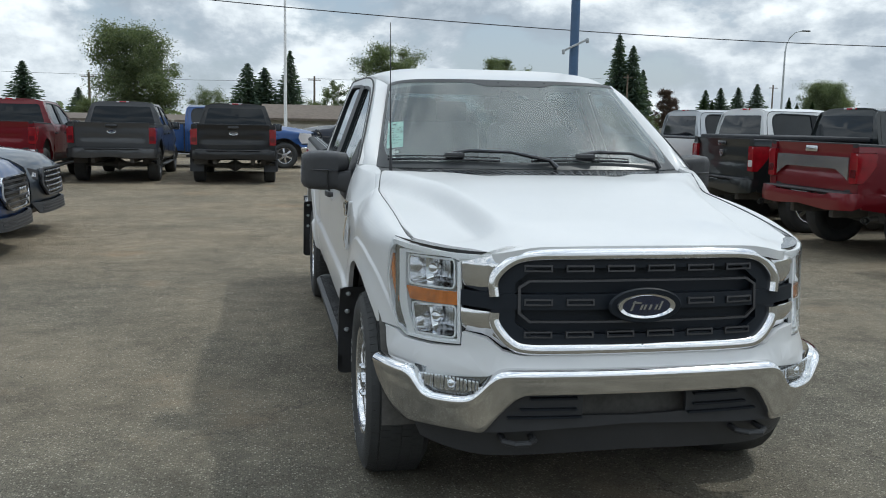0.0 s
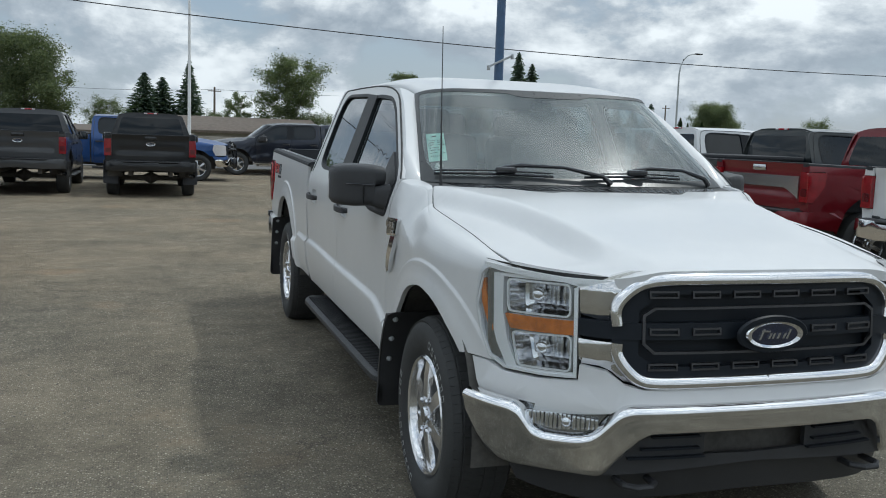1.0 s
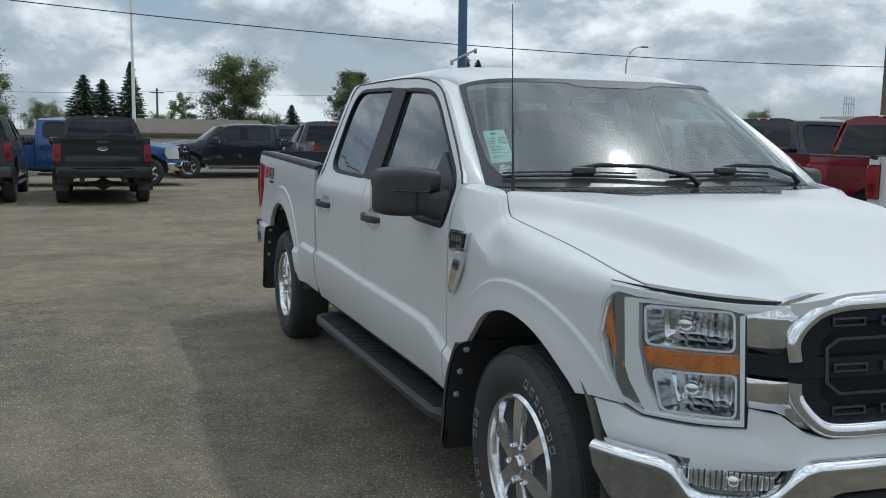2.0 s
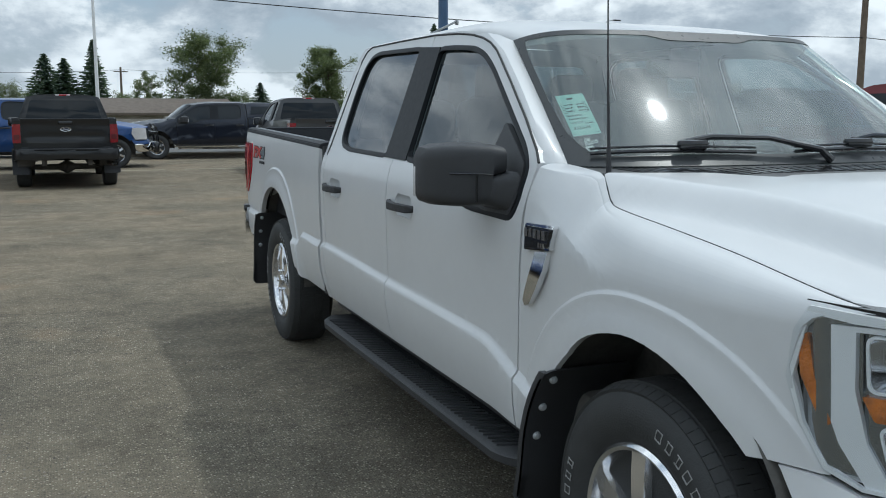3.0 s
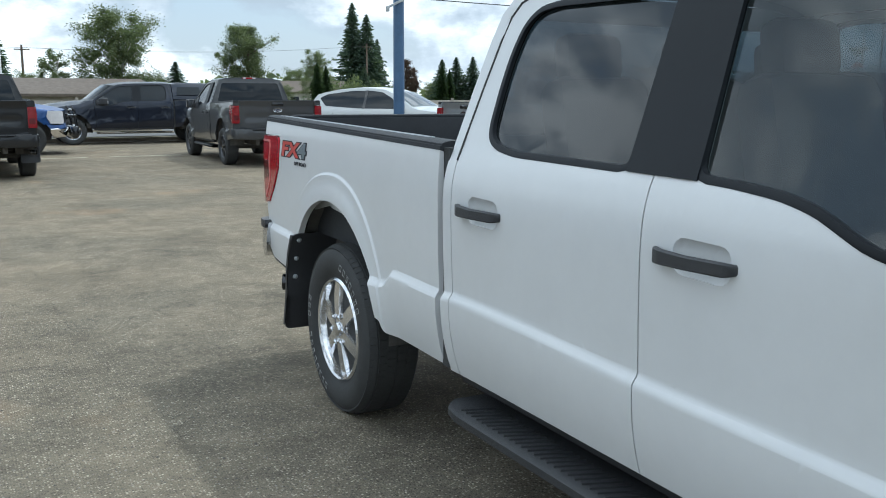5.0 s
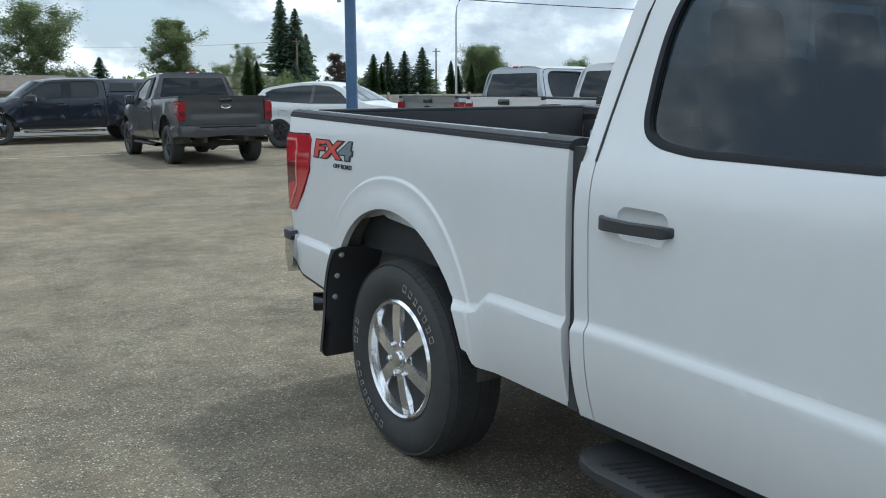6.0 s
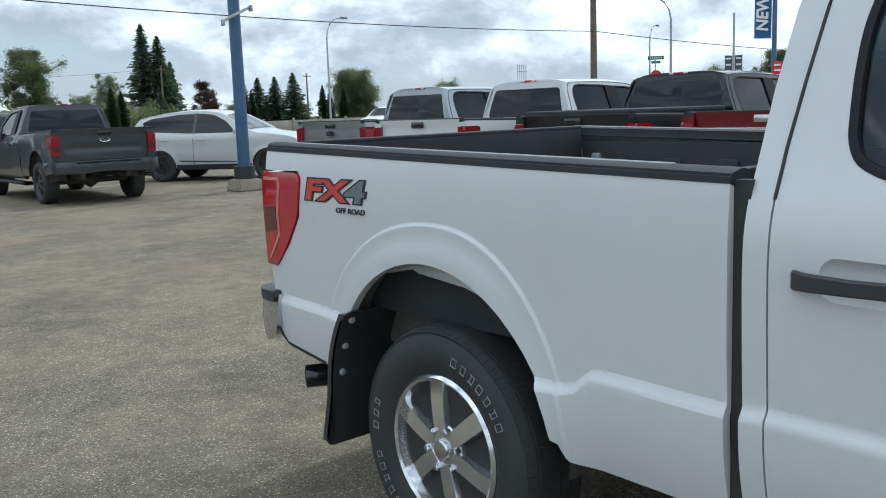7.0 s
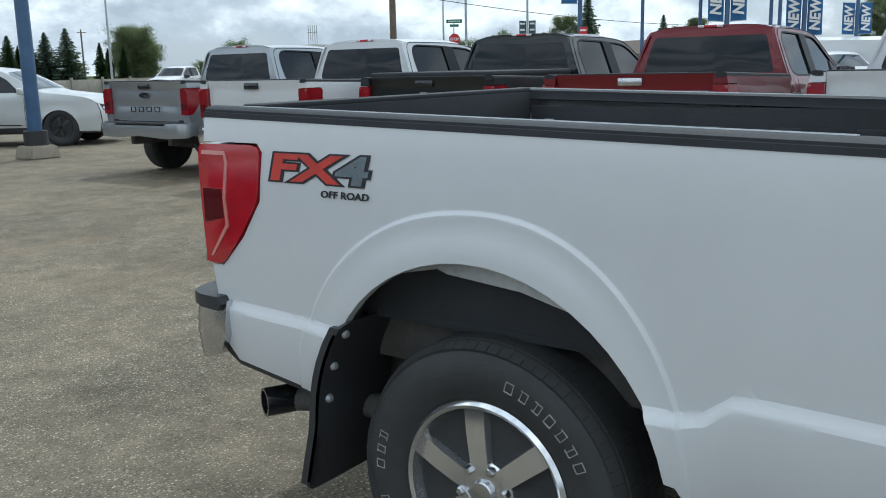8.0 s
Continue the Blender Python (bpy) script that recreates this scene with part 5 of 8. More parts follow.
def underbody(sh, truck, fine=True):
    u = bmesh.new()
    ax, tl = sh.axle, sh.tail
    for s in (-1, 1):
        box(u, (s * 0.42, (tl - 0.6) / 2, 0.53), (0.09, tl + 0.5, 0.15), 0.01)
    box(u, (0, sh.cab_end / 2 + 0.25, 0.56), (1.66, sh.cab_end - 0.3, 0.16), 0.03)
    box(u, (0, (sh.bed0 + tl) / 2, 0.70), (1.5, tl - sh.bed0 - 0.1, 0.16), 0.03)
    box(u, (0.0, -0.25, 0.62), (1.1, 0.9, 0.30), 0.05)
    part("chassis", u, M_UNDER, truck)
    axl = tube([(-0.74, ax, HUB_Z), (-0.15, ax, HUB_Z), (0, ax, HUB_Z), (0.15, ax, HUB_Z), (0.74, ax, HUB_Z)], [0.05, 0.06, 0.15, 0.06, 0.05], 12)
    part("rear_axle", axl, M_UNDER, truck)
    fr = tube([(-0.74, 0, HUB_Z), (0.74, 0, HUB_Z)], 0.05, 10)
    part("front_axle", fr, M_UNDER, truck)
    ex = tube([(-0.55, 0.9, 0.45), (-0.55, ax - 0.7, 0.45), (-0.62, ax - 0.2, 0.50), (-0.74, ax + 0.35, 0.47), (-0.78, tl - 0.35, 0.47), (-0.86, tl - 0.18, 0.465)], 0.038, 12)
    part("exhaust_pipe", ex, M_UNDER, truck)
    tip = lathe([(0.045, 0.0), (0.045, 0.10), (0.036, 0.10), (0.036, 0.0)], 20, Matrix.Translation((-0.83, tl - 0.22, 0.468)) @ Matrix.Rotation(radians(152), 4, "Z"), close=True)
    part("exhaust_tip", tip, M_GLOSSBLACK, truck)
    # inner wheel houses
    for s in (-1, 1):
        for cy, cz, r in ((0.02, 0.42, 0.53), (ax + 0.010, 0.505, 0.535)):
            rows = []
            for x in (0.935, 0.86, 0.60):
                rows.append([Vector((s * (x - 0.03 * (1 if x > 0.9 else 0)), a, b)) for a, b in arc(cy, cz, r, -8, 188, 20)])
            part("wheel_house", loft(rows, closed=False), M_UNDER, truck)
            if fine and cy > 1:
                plate = [(ax - 0.44, 0.84), (ax - 0.10, 0.925), (ax + 0.12, 0.945), (ax + 0.15, 0.955), (ax + 0.42, 0.90), (ax + 0.36, 1.0), (ax + 0.1, 1.035), (ax - 0.2, 1.03), (ax - 0.38, 0.96)]
                part("inner_panel", sheet(plate, lambda a, b, d: Vector((s * (0.895 - d), a, b)), 0.2, 0.01), M_PRIMER, truck, "bare grey inner panel above the wheel")
            back = bmesh.new()
            vs = [back.verts.new(Vector((s * 0.62, a, b))) for a, b in arc(cy, cz, r, -8, 188, 20)]
            back.faces.new(vs)
            part("wheel_house_wall", back, M_UNDER, truck)


def pickup(label, paint_mat, cab_end=2.92, bed_len=2.0, crew=True, fine=False, tail_kind="oval", bumper_mat=None, rear_bumper=None, rim="alloy", tonneau=False, name="pickup_truck",
           flaps=False, trim=None, step_mat=None, group="parked pickups"):
    """A whole pickup as one thing; nose towards -y, front axle over the origin."""
    truck = tagged(new(name), label, "pickup truck", group)
    sh = Shape(cab_end, bed_len, crew)
    st = 0.026 if fine else 0.13
    ce, b0, ax, tl = sh.cab_end, sh.bed0, sh.axle, sh.tail
    trim = trim or M_PLASTIC
    door_end = ce - 0.065
    split = 1.868
    for s in (-1, 1):
        sf, ff = sh.side(s), sh.fender(s)
        step = st if s < 0 or not fine else 0.08
        fold = sh.creases if fine and s < 0 else (lambda p, q: ())
        # front wing
        arch = arc(0.02, 0.40, 0.50, 138, 9, 22)
        wing = [(-0.585, 0.742), (-0.40, 0.742)] + arch + [(0.52, 0.478), (0.648, 0.478), (0.652, 0.70), (0.646, 0.80), (0.637, 0.85), (0.625, 0.92), (0.614, 0.97), (0.613, 1.0), (0.614, 1.08), (0.612, 1.17), (0.612, 1.25), (0.618, 1.30), (-0.62, 1.30), (-0.55, 1.215), (-0.465, 1.07), (-0.425, 0.93), (-0.45, 0.84), (-0.515, 0.755)]
        part("front_wing", sheet(wing, ff, step, 0.02, cuts_b=[1.02 + 0.02 * k for k in range(14)] if fine else (1.1, 1.2), creases=[sh.by_shoulder(c) for c in fold(-0.6, 0.655)]), paint_mat, truck, sharp=20)
        # front door
        d1 = [(0.660, 0.478), (split - 0.0025, 0.478), (split - 0.0025, 1.30), (split - 0.0025, 1.795), (1.62, 1.783), (1.47, 1.768), (1.36, 1.748), (1.28, 1.726), (1.20, 1.692), (1.00, 1.572), (0.80, 1.447), (0.665, 1.352), (0.628, 1.318), (0.618, 1.25), (0.628, 1.14), (0.640, 1.0), (0.652, 0.80), (0.660, 0.70)]
        w1 = rounded([(1.722, 1.286), (1.60, 1.281), (1.46, 1.268), (1.36, 1.246), (1.22, 1.185), (1.02, 1.152), (0.706, 1.146), (0.670, 1.20), (0.674, 1.288), (0.735, 1.350), (1.03, 1.532), (1.18, 1.624), (1.29, 1.678), (1.40, 1.708), (1.60, 1.724), (1.765, 1.730)], 0.04, 3)
        cups = {y1: rounded([(y1 - 0.165, 1.135), (y1 + 0.025, 1.140), (y1 + 0.025, 1.048), (y1 - 0.165, 1.043)], 0.04, 4) for y1 in (1.725, door_end - 0.135)}
        door = part("front_door", sheet(d1, sf, step, 0.025, (w1, cups[1.725]), creases=fold(0.663, split)), paint_mat, truck)
        part("window", sheet(w1, lambda a, b, d: sf(a, b, d + 0.014), 0.12, 0), M_LIGHTTINT if fine else M_DARKPANE, door, "front door glass")
        part("window_trim", ring(w1, 0.016, sf), M_PILLAR, door)
        part("mirror_sail", sheet(rounded([(0.706, 1.312), (0.682, 1.21), (0.712, 1.150), (1.03, 1.146), (0.985, 1.25), (0.93, 1.44)], 0.015, 2), lambda a, b, d: sf(a, b, d - 0.002), 0.1, 0.02), M_PLASTIC, door)
        doors = [(door, 1.725)]
        # rear door
        re = door_end
        top_r = re - 0.145
        d2 = [(split + 0.0025, 0.478), (re - 0.002, 0.478), (re + 0.003, 1.25), (re, 1.36), (re - 0.012, 1.50), (re - 0.030, 1.66), (re - 0.048, 1.735), (re - 0.085, 1.780), (top_r, 1.80), (split + 0.0025, 1.797)]
        w2 = rounded([(1.972, 1.288), (re - 0.33, 1.296), (re - 0.215, 1.312), (re - 0.160, 1.338), (re - 0.140, 1.380), (re - 0.128, 1.50), (re - 0.128, 1.61), (re - 0.150, 1.700), (re - 0.205, 1.745), (re - 0.30, 1.757), (1.985, 1.744), (1.976, 1.5)], 0.04, 3)
        rdoor = part("rear_door", sheet(d2, sf, step, 0.025, (w2, cups[door_end - 0.135]), creases=fold(split, re)), paint_mat, truck)
        part("window", sheet(w2, lambda a, b, d: sf(a, b, d + 0.014), 0.12, 0), M_TINT if fine else M_DARKPANE, rdoor, "dark tinted rear door glass")
        part("window_trim", ring(w2, 0.016, sf), M_PILLAR, rdoor)
        part("pillar_trim", sheet([(1.715, 1.274), (1.975, 1.278), (1.990, 1.756), (1.755, 1.742)], lambda a, b, d: sf(a, b, d - 0.005), 0.1, 0.012), M_PILLAR, rdoor)
        doors.append((rdoor, re - 0.135))
        # handles in shallow cups
        for d_ob, y1 in doors:
            dish = lambda a, b: 0.022 * math.sqrt(max(0.0, 1 - abs((a - y1 + 0.07) / 0.097) ** 3 - abs((b - 1.0915) / 0.049) ** 3))
            h = bmesh.new()
            rows = []
            for yy, hz, out in ((y1 - 0.185, 0.012, 0.004), (y1 - 0.165, 0.017, 0.030), (y1 - 0.05, 0.017, 0.042), (y1 + 0.04, 0.019, 0.036), (y1 + 0.075, 0.021, 0.022), (y1 + 0.085, 0.016, 0.003)):
                x = sh.half(yy, 1.09)
                rows.append([Vector((s * (x + o), yy, 1.088 + z)) for o, z in ((out, -hz), (out, hz), (out - 0.018, hz), (out - 0.018, -hz))])
            loft(rows, h)
            bmesh.ops.bevel(h, geom=[e for e in h.edges], offset=0.004, segments=1, affect="EDGES")
            part("door_handle", h, M_PLASTIC if trim is M_PLASTIC else trim, d_ob, "black pull handle")
            part("handle_cup", sheet(cups[y1], lambda a, b, d: sf(a, b, d + dish(a, b)), 0.014 if fine else 0.06, 0.0), paint_mat, d_ob)
        # rear corner of the cab and sill
        corner = [(re + 0.003, 0.478), (ce - 0.003, 0.478), (ce + 0.001, 1.28), (ce - 0.005, 1.48), (ce - 0.022, 1.66), (ce - 0.040, 1.75), (ce - 0.085, 1.80), (top_r + 0.008, 1.803), (re - 0.078, 1.784), (re - 0.040, 1.738), (re - 0.024, 1.66), (re - 0.006, 1.50), (re + 0.006, 1.36), (re + 0.008, 1.25)]
        part("cab_corner", sheet(corner, sf, step, 0.03, creases=fold(re, ce)), paint_mat, truck)
        part("sill", sheet([(0.55, 0.474), (ce, 0.474), (ce, 0.425), (0.62, 0.425)], lambda a, b, d: sf(a, b, d + 0.035), 0.2, 0.05), M_PLASTIC, truck)
        seal_line = [(0.622, 1.318), (0.660, 1.354), (0.80, 1.450), (1.00, 1.575), (1.20, 1.695), (1.28, 1.729), (1.36, 1.751), (1.47, 1.771), (1.62, 1.786), (1.868, 1.799), (2.3, 1.803), (top_r, 1.802), (re - 0.082, 1.783), (re - 0.044, 1.737), (re - 0.027, 1.66), (re - 0.009, 1.50), (re + 0.003, 1.36), (re + 0.005, 1.25)]
        part("door_seal", tube([sf(a, b, 0.0) for a, b in seal_line], 0.0045 if fine else 0.006, 6), M_RUBBER, truck, "dark rubber line round the doors")
        # windscreen pillar
        rows = []
        for k in range(13):
            b = k / 12
            ease = sstep(b * 5)
            inner = screen_map(s * 1.0, b)
            y, z = 0.64 + (1.46 - 0.64) * b, 0.0
            z = np.interp(y, [0.52, 0.60, 0.66, 0.72, 1.02, 1.24, 1.46], [1.27, 1.300, 1.335, 1.39, 1.585, 1.712, 1.772])
            outer = Vector((s * (sh.half(y, z) - 0.003 - 0.010 * (1 - ease)), y, z))
            mid = inner.lerp(outer, 0.55) + Vector((s * 0.020, -0.012, 0.014)) * (0.35 + 0.65 * ease)
            q1 = inner.lerp(mid, 0.5) + Vector((s * 0.004, -0.004, 0.006))
            rows.append([inner + Vector((0, 0.01, -0.008)), inner, q1, mid, outer, outer + Vector((-s * 0.02, 0.004, -0.006))])
        rows.insert(0, [p + Vector((-s * 0.002, -0.012, -0.02)) for p in rows[0]])
        part("windscreen_pillar", loft(rows, closed=False), paint_mat, truck)
        # bed side
        arch_b = arc(ax + 0.010, 0.485, 0.51, 172, 4, 24)
        side_o = [(b0 - 0.003, 0.492), (ax - 0.55, 0.500), (ax - 0.520, 0.55)] + arch_b + [(ax + 0.53, 0.548), (tl - 0.10, 0.598), (tl - 0.055, 0.66), (tl - 0.02, 0.80), (tl - 0.012, 0.892), (tl - 0.062, 0.892), (tl - 0.157, 0.985), (tl - 0.236, 1.097), (tl - 0.252, 1.238), (tl - 0.23, 1.262), (tl - 0.003, 1.262), (tl - 0.003, 1.345), (b0 - 0.003, 1.293)]
        part("bed_side", sheet(side_o, sf, step, 0.03, creases=fold(b0, tl)), paint_mat, truck, sharp=20)
        if fine:
            part("lower_trim", sheet([(ax + 0.50, 0.548), (tl - 0.10, 0.602), (tl - 0.02, 0.66), (tl - 0.01, 0.64), (tl - 0.09, 0.580), (ax + 0.50, 0.522)], lambda a, b, d: sf(a, max(b, 0.5), d + 0.006), 0.06, 0.03), M_PLASTIC, truck)
        part("rear_corner", sheet([(s * 0.802, 1.262), (s * 0.932, 1.262), (s * 0.924, 1.345), (s * 0.802, 1.345)], lambda a, b, d: Vector((a, tl - 0.004 - d, b)), 0.2, 0.02), paint_mat, truck)
        part("rear_apron", sheet([(s * 0.80, 0.62), (s * 0.93, 0.62), (s * 0.938, 0.89), (s * 0.80, 0.89)], lambda a, b, d: Vector((a, tl - 0.02 - d, b)), 0.2, 0.02), paint_mat, truck)
        # wheels
        wheel(truck, s * 0.915, 0.0, s, rim, fine and s < 0)
        wheel(truck, s * 0.915, ax, s, rim, fine and s < 0)
        door_mirror(truck, s)
        # side step
        step_bm = bmesh.new()
        rows = []
        for k, y in enumerate((0.66, 0.70, 0.76, 1.7, 2.6, ce - 0.14, ce - 0.06, ce - 0.02)):
            in_ = (0.05, 0.02, 0, 0, 0, 0, 0.02, 0.05)[k]
            rows.append([Vector((s * (x - in_ * (x > 0.85)), y, z)) for x, z in ((0.76, 0.345), (0.76, 0.372), (0.952, 0.372), (0.972, 0.360), (0.972, 0.335), (0.92, 0.312), (0.80, 0.318))])
        loft(rows, step_bm)
        stp = part("side_step", step_bm, step_mat or M_PLASTIC, truck, "black running board with ribbed tread" if not step_mat else "")
        if fine and s < 0:
            for k in range(58):
                y = 0.76 + k * (ce - 0.92) / 57
                r = bmesh.new()
                box(r, (s * 0.885, y, 0.374), (0.125, 0.014, 0.008), 0.0, Matrix.Rotation(radians(-20), 4, "Z"))
                part("tread_rib", r, M_PLASTIC, stp)
        if flaps:
            for y, z1, ybot in ((0.50, 0.74, 0.56), (ax + 0.49, 0.79, ax + 0.555)):
                cy, cz, r = (0.02, 0.40, 0.50) if y < 2 else (ax + 0.010, 0.485, 0.51)
                fy = lambda z: cy - 0.018 + math.sqrt(max(0.02, r * r - max(0.0, z - cz) ** 2)) + (0.05 * (cz - z) / 0.2 if z < cz else 0.0)
                o = rounded([(0.995, z1), (0.70, z1), (0.68, 0.27), (0.995, 0.27)], 0.03, 3)
                fl = part("mud_flap", sheet([(s * p, q) for p, q in o], lambda a, b, d: Vector((a, fy(b) + d, b)), 0.05, 0.012), M_PLASTIC, truck, "black rubber mud flap with bolts")
                for k in range(3):
                    zb = z1 - 0.035 - 0.10 * k
                    bo = lathe([(0.001, 0.012), (0.009, 0.010), (0.014, 0.0), (0.001, 0.0)], 10, Matrix.Translation((s * 0.955, fy(zb) - 0.001, zb)) @ Matrix.Rotation(radians(-90), 4, "Z"))
                    part("flap_bolt", bo, M_GALV, fl)
                zs = [0.29 + (z1 - 0.30) * k / 9 for k in range(10)]
                edge = sheet([(fy(z), z) for z in zs] + [(fy(z) + 0.035, z) for z in reversed(zs)], lambda a, b, d: Vector((s * (0.995 - d), a, b)), 0.1, 0.02)
                part("flap_edge", edge, M_PLASTIC, fl)
    # hood, cowl, roof, glass
    part("hood", sheet([(-1, -0.62), (1, -0.62), (1, 0.40), (-1, 0.40)], hood_map, (0.016, 0.03) if fine else (0.2, 0.2), 0.034), paint_mat, truck)
    if fine:
        for s in (-1, 1):
            # dark tube laid along the hood gap to draw in its shade
            gap_tube = tube([(s * (HOOD_EDGE(y) - 0.002), y, FENDER_TOP(y) - 0.0005) for y in [-0.56 + 0.03 * k for k in range(33)]], 0.0022, 6)
            part("hood_gap_shade", gap_tube, M_RUBBER, truck, "thin dark tube put in as the shade of the hood gap")
    def cowl_at(a, b, d=0.0):
        q = hood_map(a, 0.40)
        return Vector((a * 0.798, q.y - 0.015, q.z - 0.014)).lerp(screen_map(a, 0.0) + Vector((0, 0.012, -0.004)), b) - Vector((0, 0, d))
    cw = part("cowl", sheet([(-1, 0), (1, 0), (1, 1), (-1, 1)], cowl_at, (0.03, 0.2) if fine else 0.25, 0.02), M_COWL, truck, "grey-black louvred cowl below the windscreen")
    if fine:
        for k in range(34):
            a = -0.74 + 1.48 * k / 33
            lv = sheet([(a, 0.42), (a + 0.031, 0.42), (a + 0.014, 0.80), (a - 0.017, 0.80)], lambda p, q, d: cowl_at(p, q, d - 0.0025), 0.2, 0.002)
            part("cowl_louvre", lv, M_GLOSSBLACK, cw)
        for a0, a1, a2, a3 in ((-0.815, -0.37, -0.17, 0.04), (-0.035, 0.22, 0.44, 0.62)):
            wp = bmesh.new()
            for b, out, r in ((0.046, 0.016, 0.0065), (0.062, 0.024, 0.004)):
                tube([screen_map(a, b + 0.014 * math.sin(math.pi * (a - a0) / (a2 - a0)), -out) for a in [a0 + (a2 - a0) * k / 6 for k in range(7)]], r, 6, wp)
            arm = [(a1 - 0.03, 0.088, 0.034), (a1 + 0.06, 0.105, 0.040), (a1 + 0.6 * (a3 - a1), 0.085, 0.046), (a3, 0.035, 0.030), (a3 + 0.03, -0.01, 0.012)]
            tube([screen_map(a, b, -out) for a, b, out in arm], [0.009, 0.010, 0.008, 0.011, 0.014], 8, wp)
            box(wp, screen_map(a1 - 0.01, 0.075, -0.030), (0.10, 0.034, 0.030), 0.010, Matrix.Rotation(radians(-8), 4, "Z"))
            part("wiper", wp, M_GLOSSBLACK, truck, "black wiper arm and blade")
    part("roof", sheet([(-1, 0), (1, 0), (1, 1), (-1, 1)], roof_map(sh), (0.03, 0.06) if fine else (0.25, 0.2), 0.03), paint_mat, truck)
    pane = part("windscreen", sheet([(-0.998, -0.01), (0.998, -0.01), (0.998, 0.995), (-0.998, 0.995)], screen_map, 0.05 if fine else 0.15, 0), M_GLASS if fine else M_DARKPANE, truck)
    pane.visible_shadow = not fine
    fo, fi = [(-0.998, -0.01), (0.998, -0.01), (0.998, 0.995), (-0.998, 0.995)], rounded([(-0.76, 0.055), (0.76, 0.055), (0.83, 0.11), (0.905, 0.22), (0.94, 0.42), (0.945, 0.80), (0.93, 0.955), (0.24, 0.955), (0.17, 0.915), (-0.17, 0.915), (-0.24, 0.955), (-0.93, 0.955), (-0.945, 0.80), (-0.94, 0.42), (-0.905, 0.22), (-0.83, 0.11)], 0.03, 2)
    part("windscreen_border", sheet(fo, lambda a, b, d: screen_map(a, b, d - 0.002), 0.05 if fine else 0.15, 0, (fi,)), M_FRIT, truck)
    back_y = lambda z: float(np.interp(z, [0.478, 1.28, 1.48, 1.80], [ce - 0.006, ce - 0.006, ce - 0.012, ce - 0.085]))
    back_o = [(-0.91, 0.50), (0.91, 0.50), (0.935, 0.9), (0.89, 1.30), (0.72, 1.78), (0.55, 1.825), (-0.55, 1.825), (-0.72, 1.78), (-0.89, 1.30), (-0.935, 0.9)]
    back_w = rounded([(-0.75, 1.33), (0.75, 1.33), (0.64, 1.735), (-0.64, 1.735)], 0.05, 3)
    part("cab_back", sheet(back_o, lambda a, b, d: Vector((a, back_y(b) - 0.002 + 0.02 * (1 - a * a) - d, b)), 0.2, 0.03, (back_w,)), paint_mat, truck)
    part("rear_window", sheet(back_w, lambda a, b, d: Vector((a, back_y(b) + 0.016 * (1 - a * a) - d, b)), 0.2, 0.01), M_TINT if fine else M_DARKPANE, truck, "dark tinted rear glass")
    br = bmesh.new()
    box(br, (0, ce - 0.105, 1.845), (0.30, 0.03, 0.03), 0.008)
    hb = part("high_brake_lamp", br, M_REDLENS, truck, "red high-level brake lamp")
    for s in (-1, 1):
        ends = bmesh.new()
        box(ends, (s * 0.11, ce - 0.098, 1.845), (0.07, 0.03, 0.026), 0.006)
        part("cargo_lamp", ends, M_CLEARLENS, hb)
        # dark block filling the gap between cab and bed
        gap = bmesh.new()
        box(gap, (s * 0.905, ce + 0.018, 0.89), (0.03, 0.044, 0.80), 0.0)
        part("gap_block", gap, M_RUBBER, truck)
    front_end(sh, truck, paint_mat, bumper_mat or M_CHROME, fine)
    if fine:
        grille(truck)
        for s in (-1, 1):
            headlamp(truck, s)
        cabin(sh, truck)
    else:
        part("grille", sheet(mirrored([(0, 1.10), (0.64, 1.06), (0.64, 0.76), (0, 0.74)]), lambda a, b, d: FRONT(a, b, d), 0.12, 0.05), M_GRILLE, truck)
        for s in (-1, 1):
            part("headlamp", sheet([(s * a, b) for a, b in ((0.65, 1.06), (1.08, 1.08), (1.13, 0.93), (1.05, 0.76), (0.65, 0.76))], lambda a, b, d: FRONT(a, b, d), 0.12, 0.05), M_CLEARLENS, truck)
        for y in (1.6, 2.4) if crew else (1.6,):
            for x in (-0.38, 0.38):
                b = bmesh.new()
                box(b, (x, y + 0.2, 1.22), (0.46, 0.16, 0.6), 0.05)
                box(b, (x, y + 0.27, 1.60), (0.25, 0.1, 0.17), 0.04)
                part("seat", b, M_SEAT, truck)
    bed_parts(sh, truck, tail_kind, rear_bumper or M_CHROME, paint_mat, fine, tonneau)
    underbody(sh, truck, fine)
    return truck, sh

# ---- ground ----


def flat(name, x0, x1, y0, y1, z, material, n=1):
    vs, fs = [], []
    for i in range(n + 1):
        for j in range(n + 1):
            vs.append((x0 + (x1 - x0) * i / n, y0 + (y1 - y0) * j / n, z))
    for i in range(n):
        for j in range(n):
            a = i * (n + 1) + j
            fs.append((a, a + n + 1, a + n + 2, a + 1))
    return raw_part(name, vs, fs, material)


tagged(flat("ground", -900, 900, -900, 900, -0.06, M_GRASS), "dry grass and earth reaching the horizon", "ground", kind="structure")
tagged(flat("pavement", -60, 34, -45, 30.6, 0.0, M_ASPHALT), "worn stony asphalt of the sales lot with patches and cracks", "pavement", kind="structure")
tagged(flat("road", -300, 300, 35.0, 44.0, -0.03, M_ROAD), "grey asphalt road beyond the lot", "road", kind="structure")
kerb = bmesh.new()
box(kerb, (-13, 30.7, 0.05), (94, 0.18, 0.14), 0.03)
tagged(part("kerb", kerb, M_CONCRETE), "low concrete kerb at the end of the lot", "kerb", kind="structure")
line = bmesh.new()
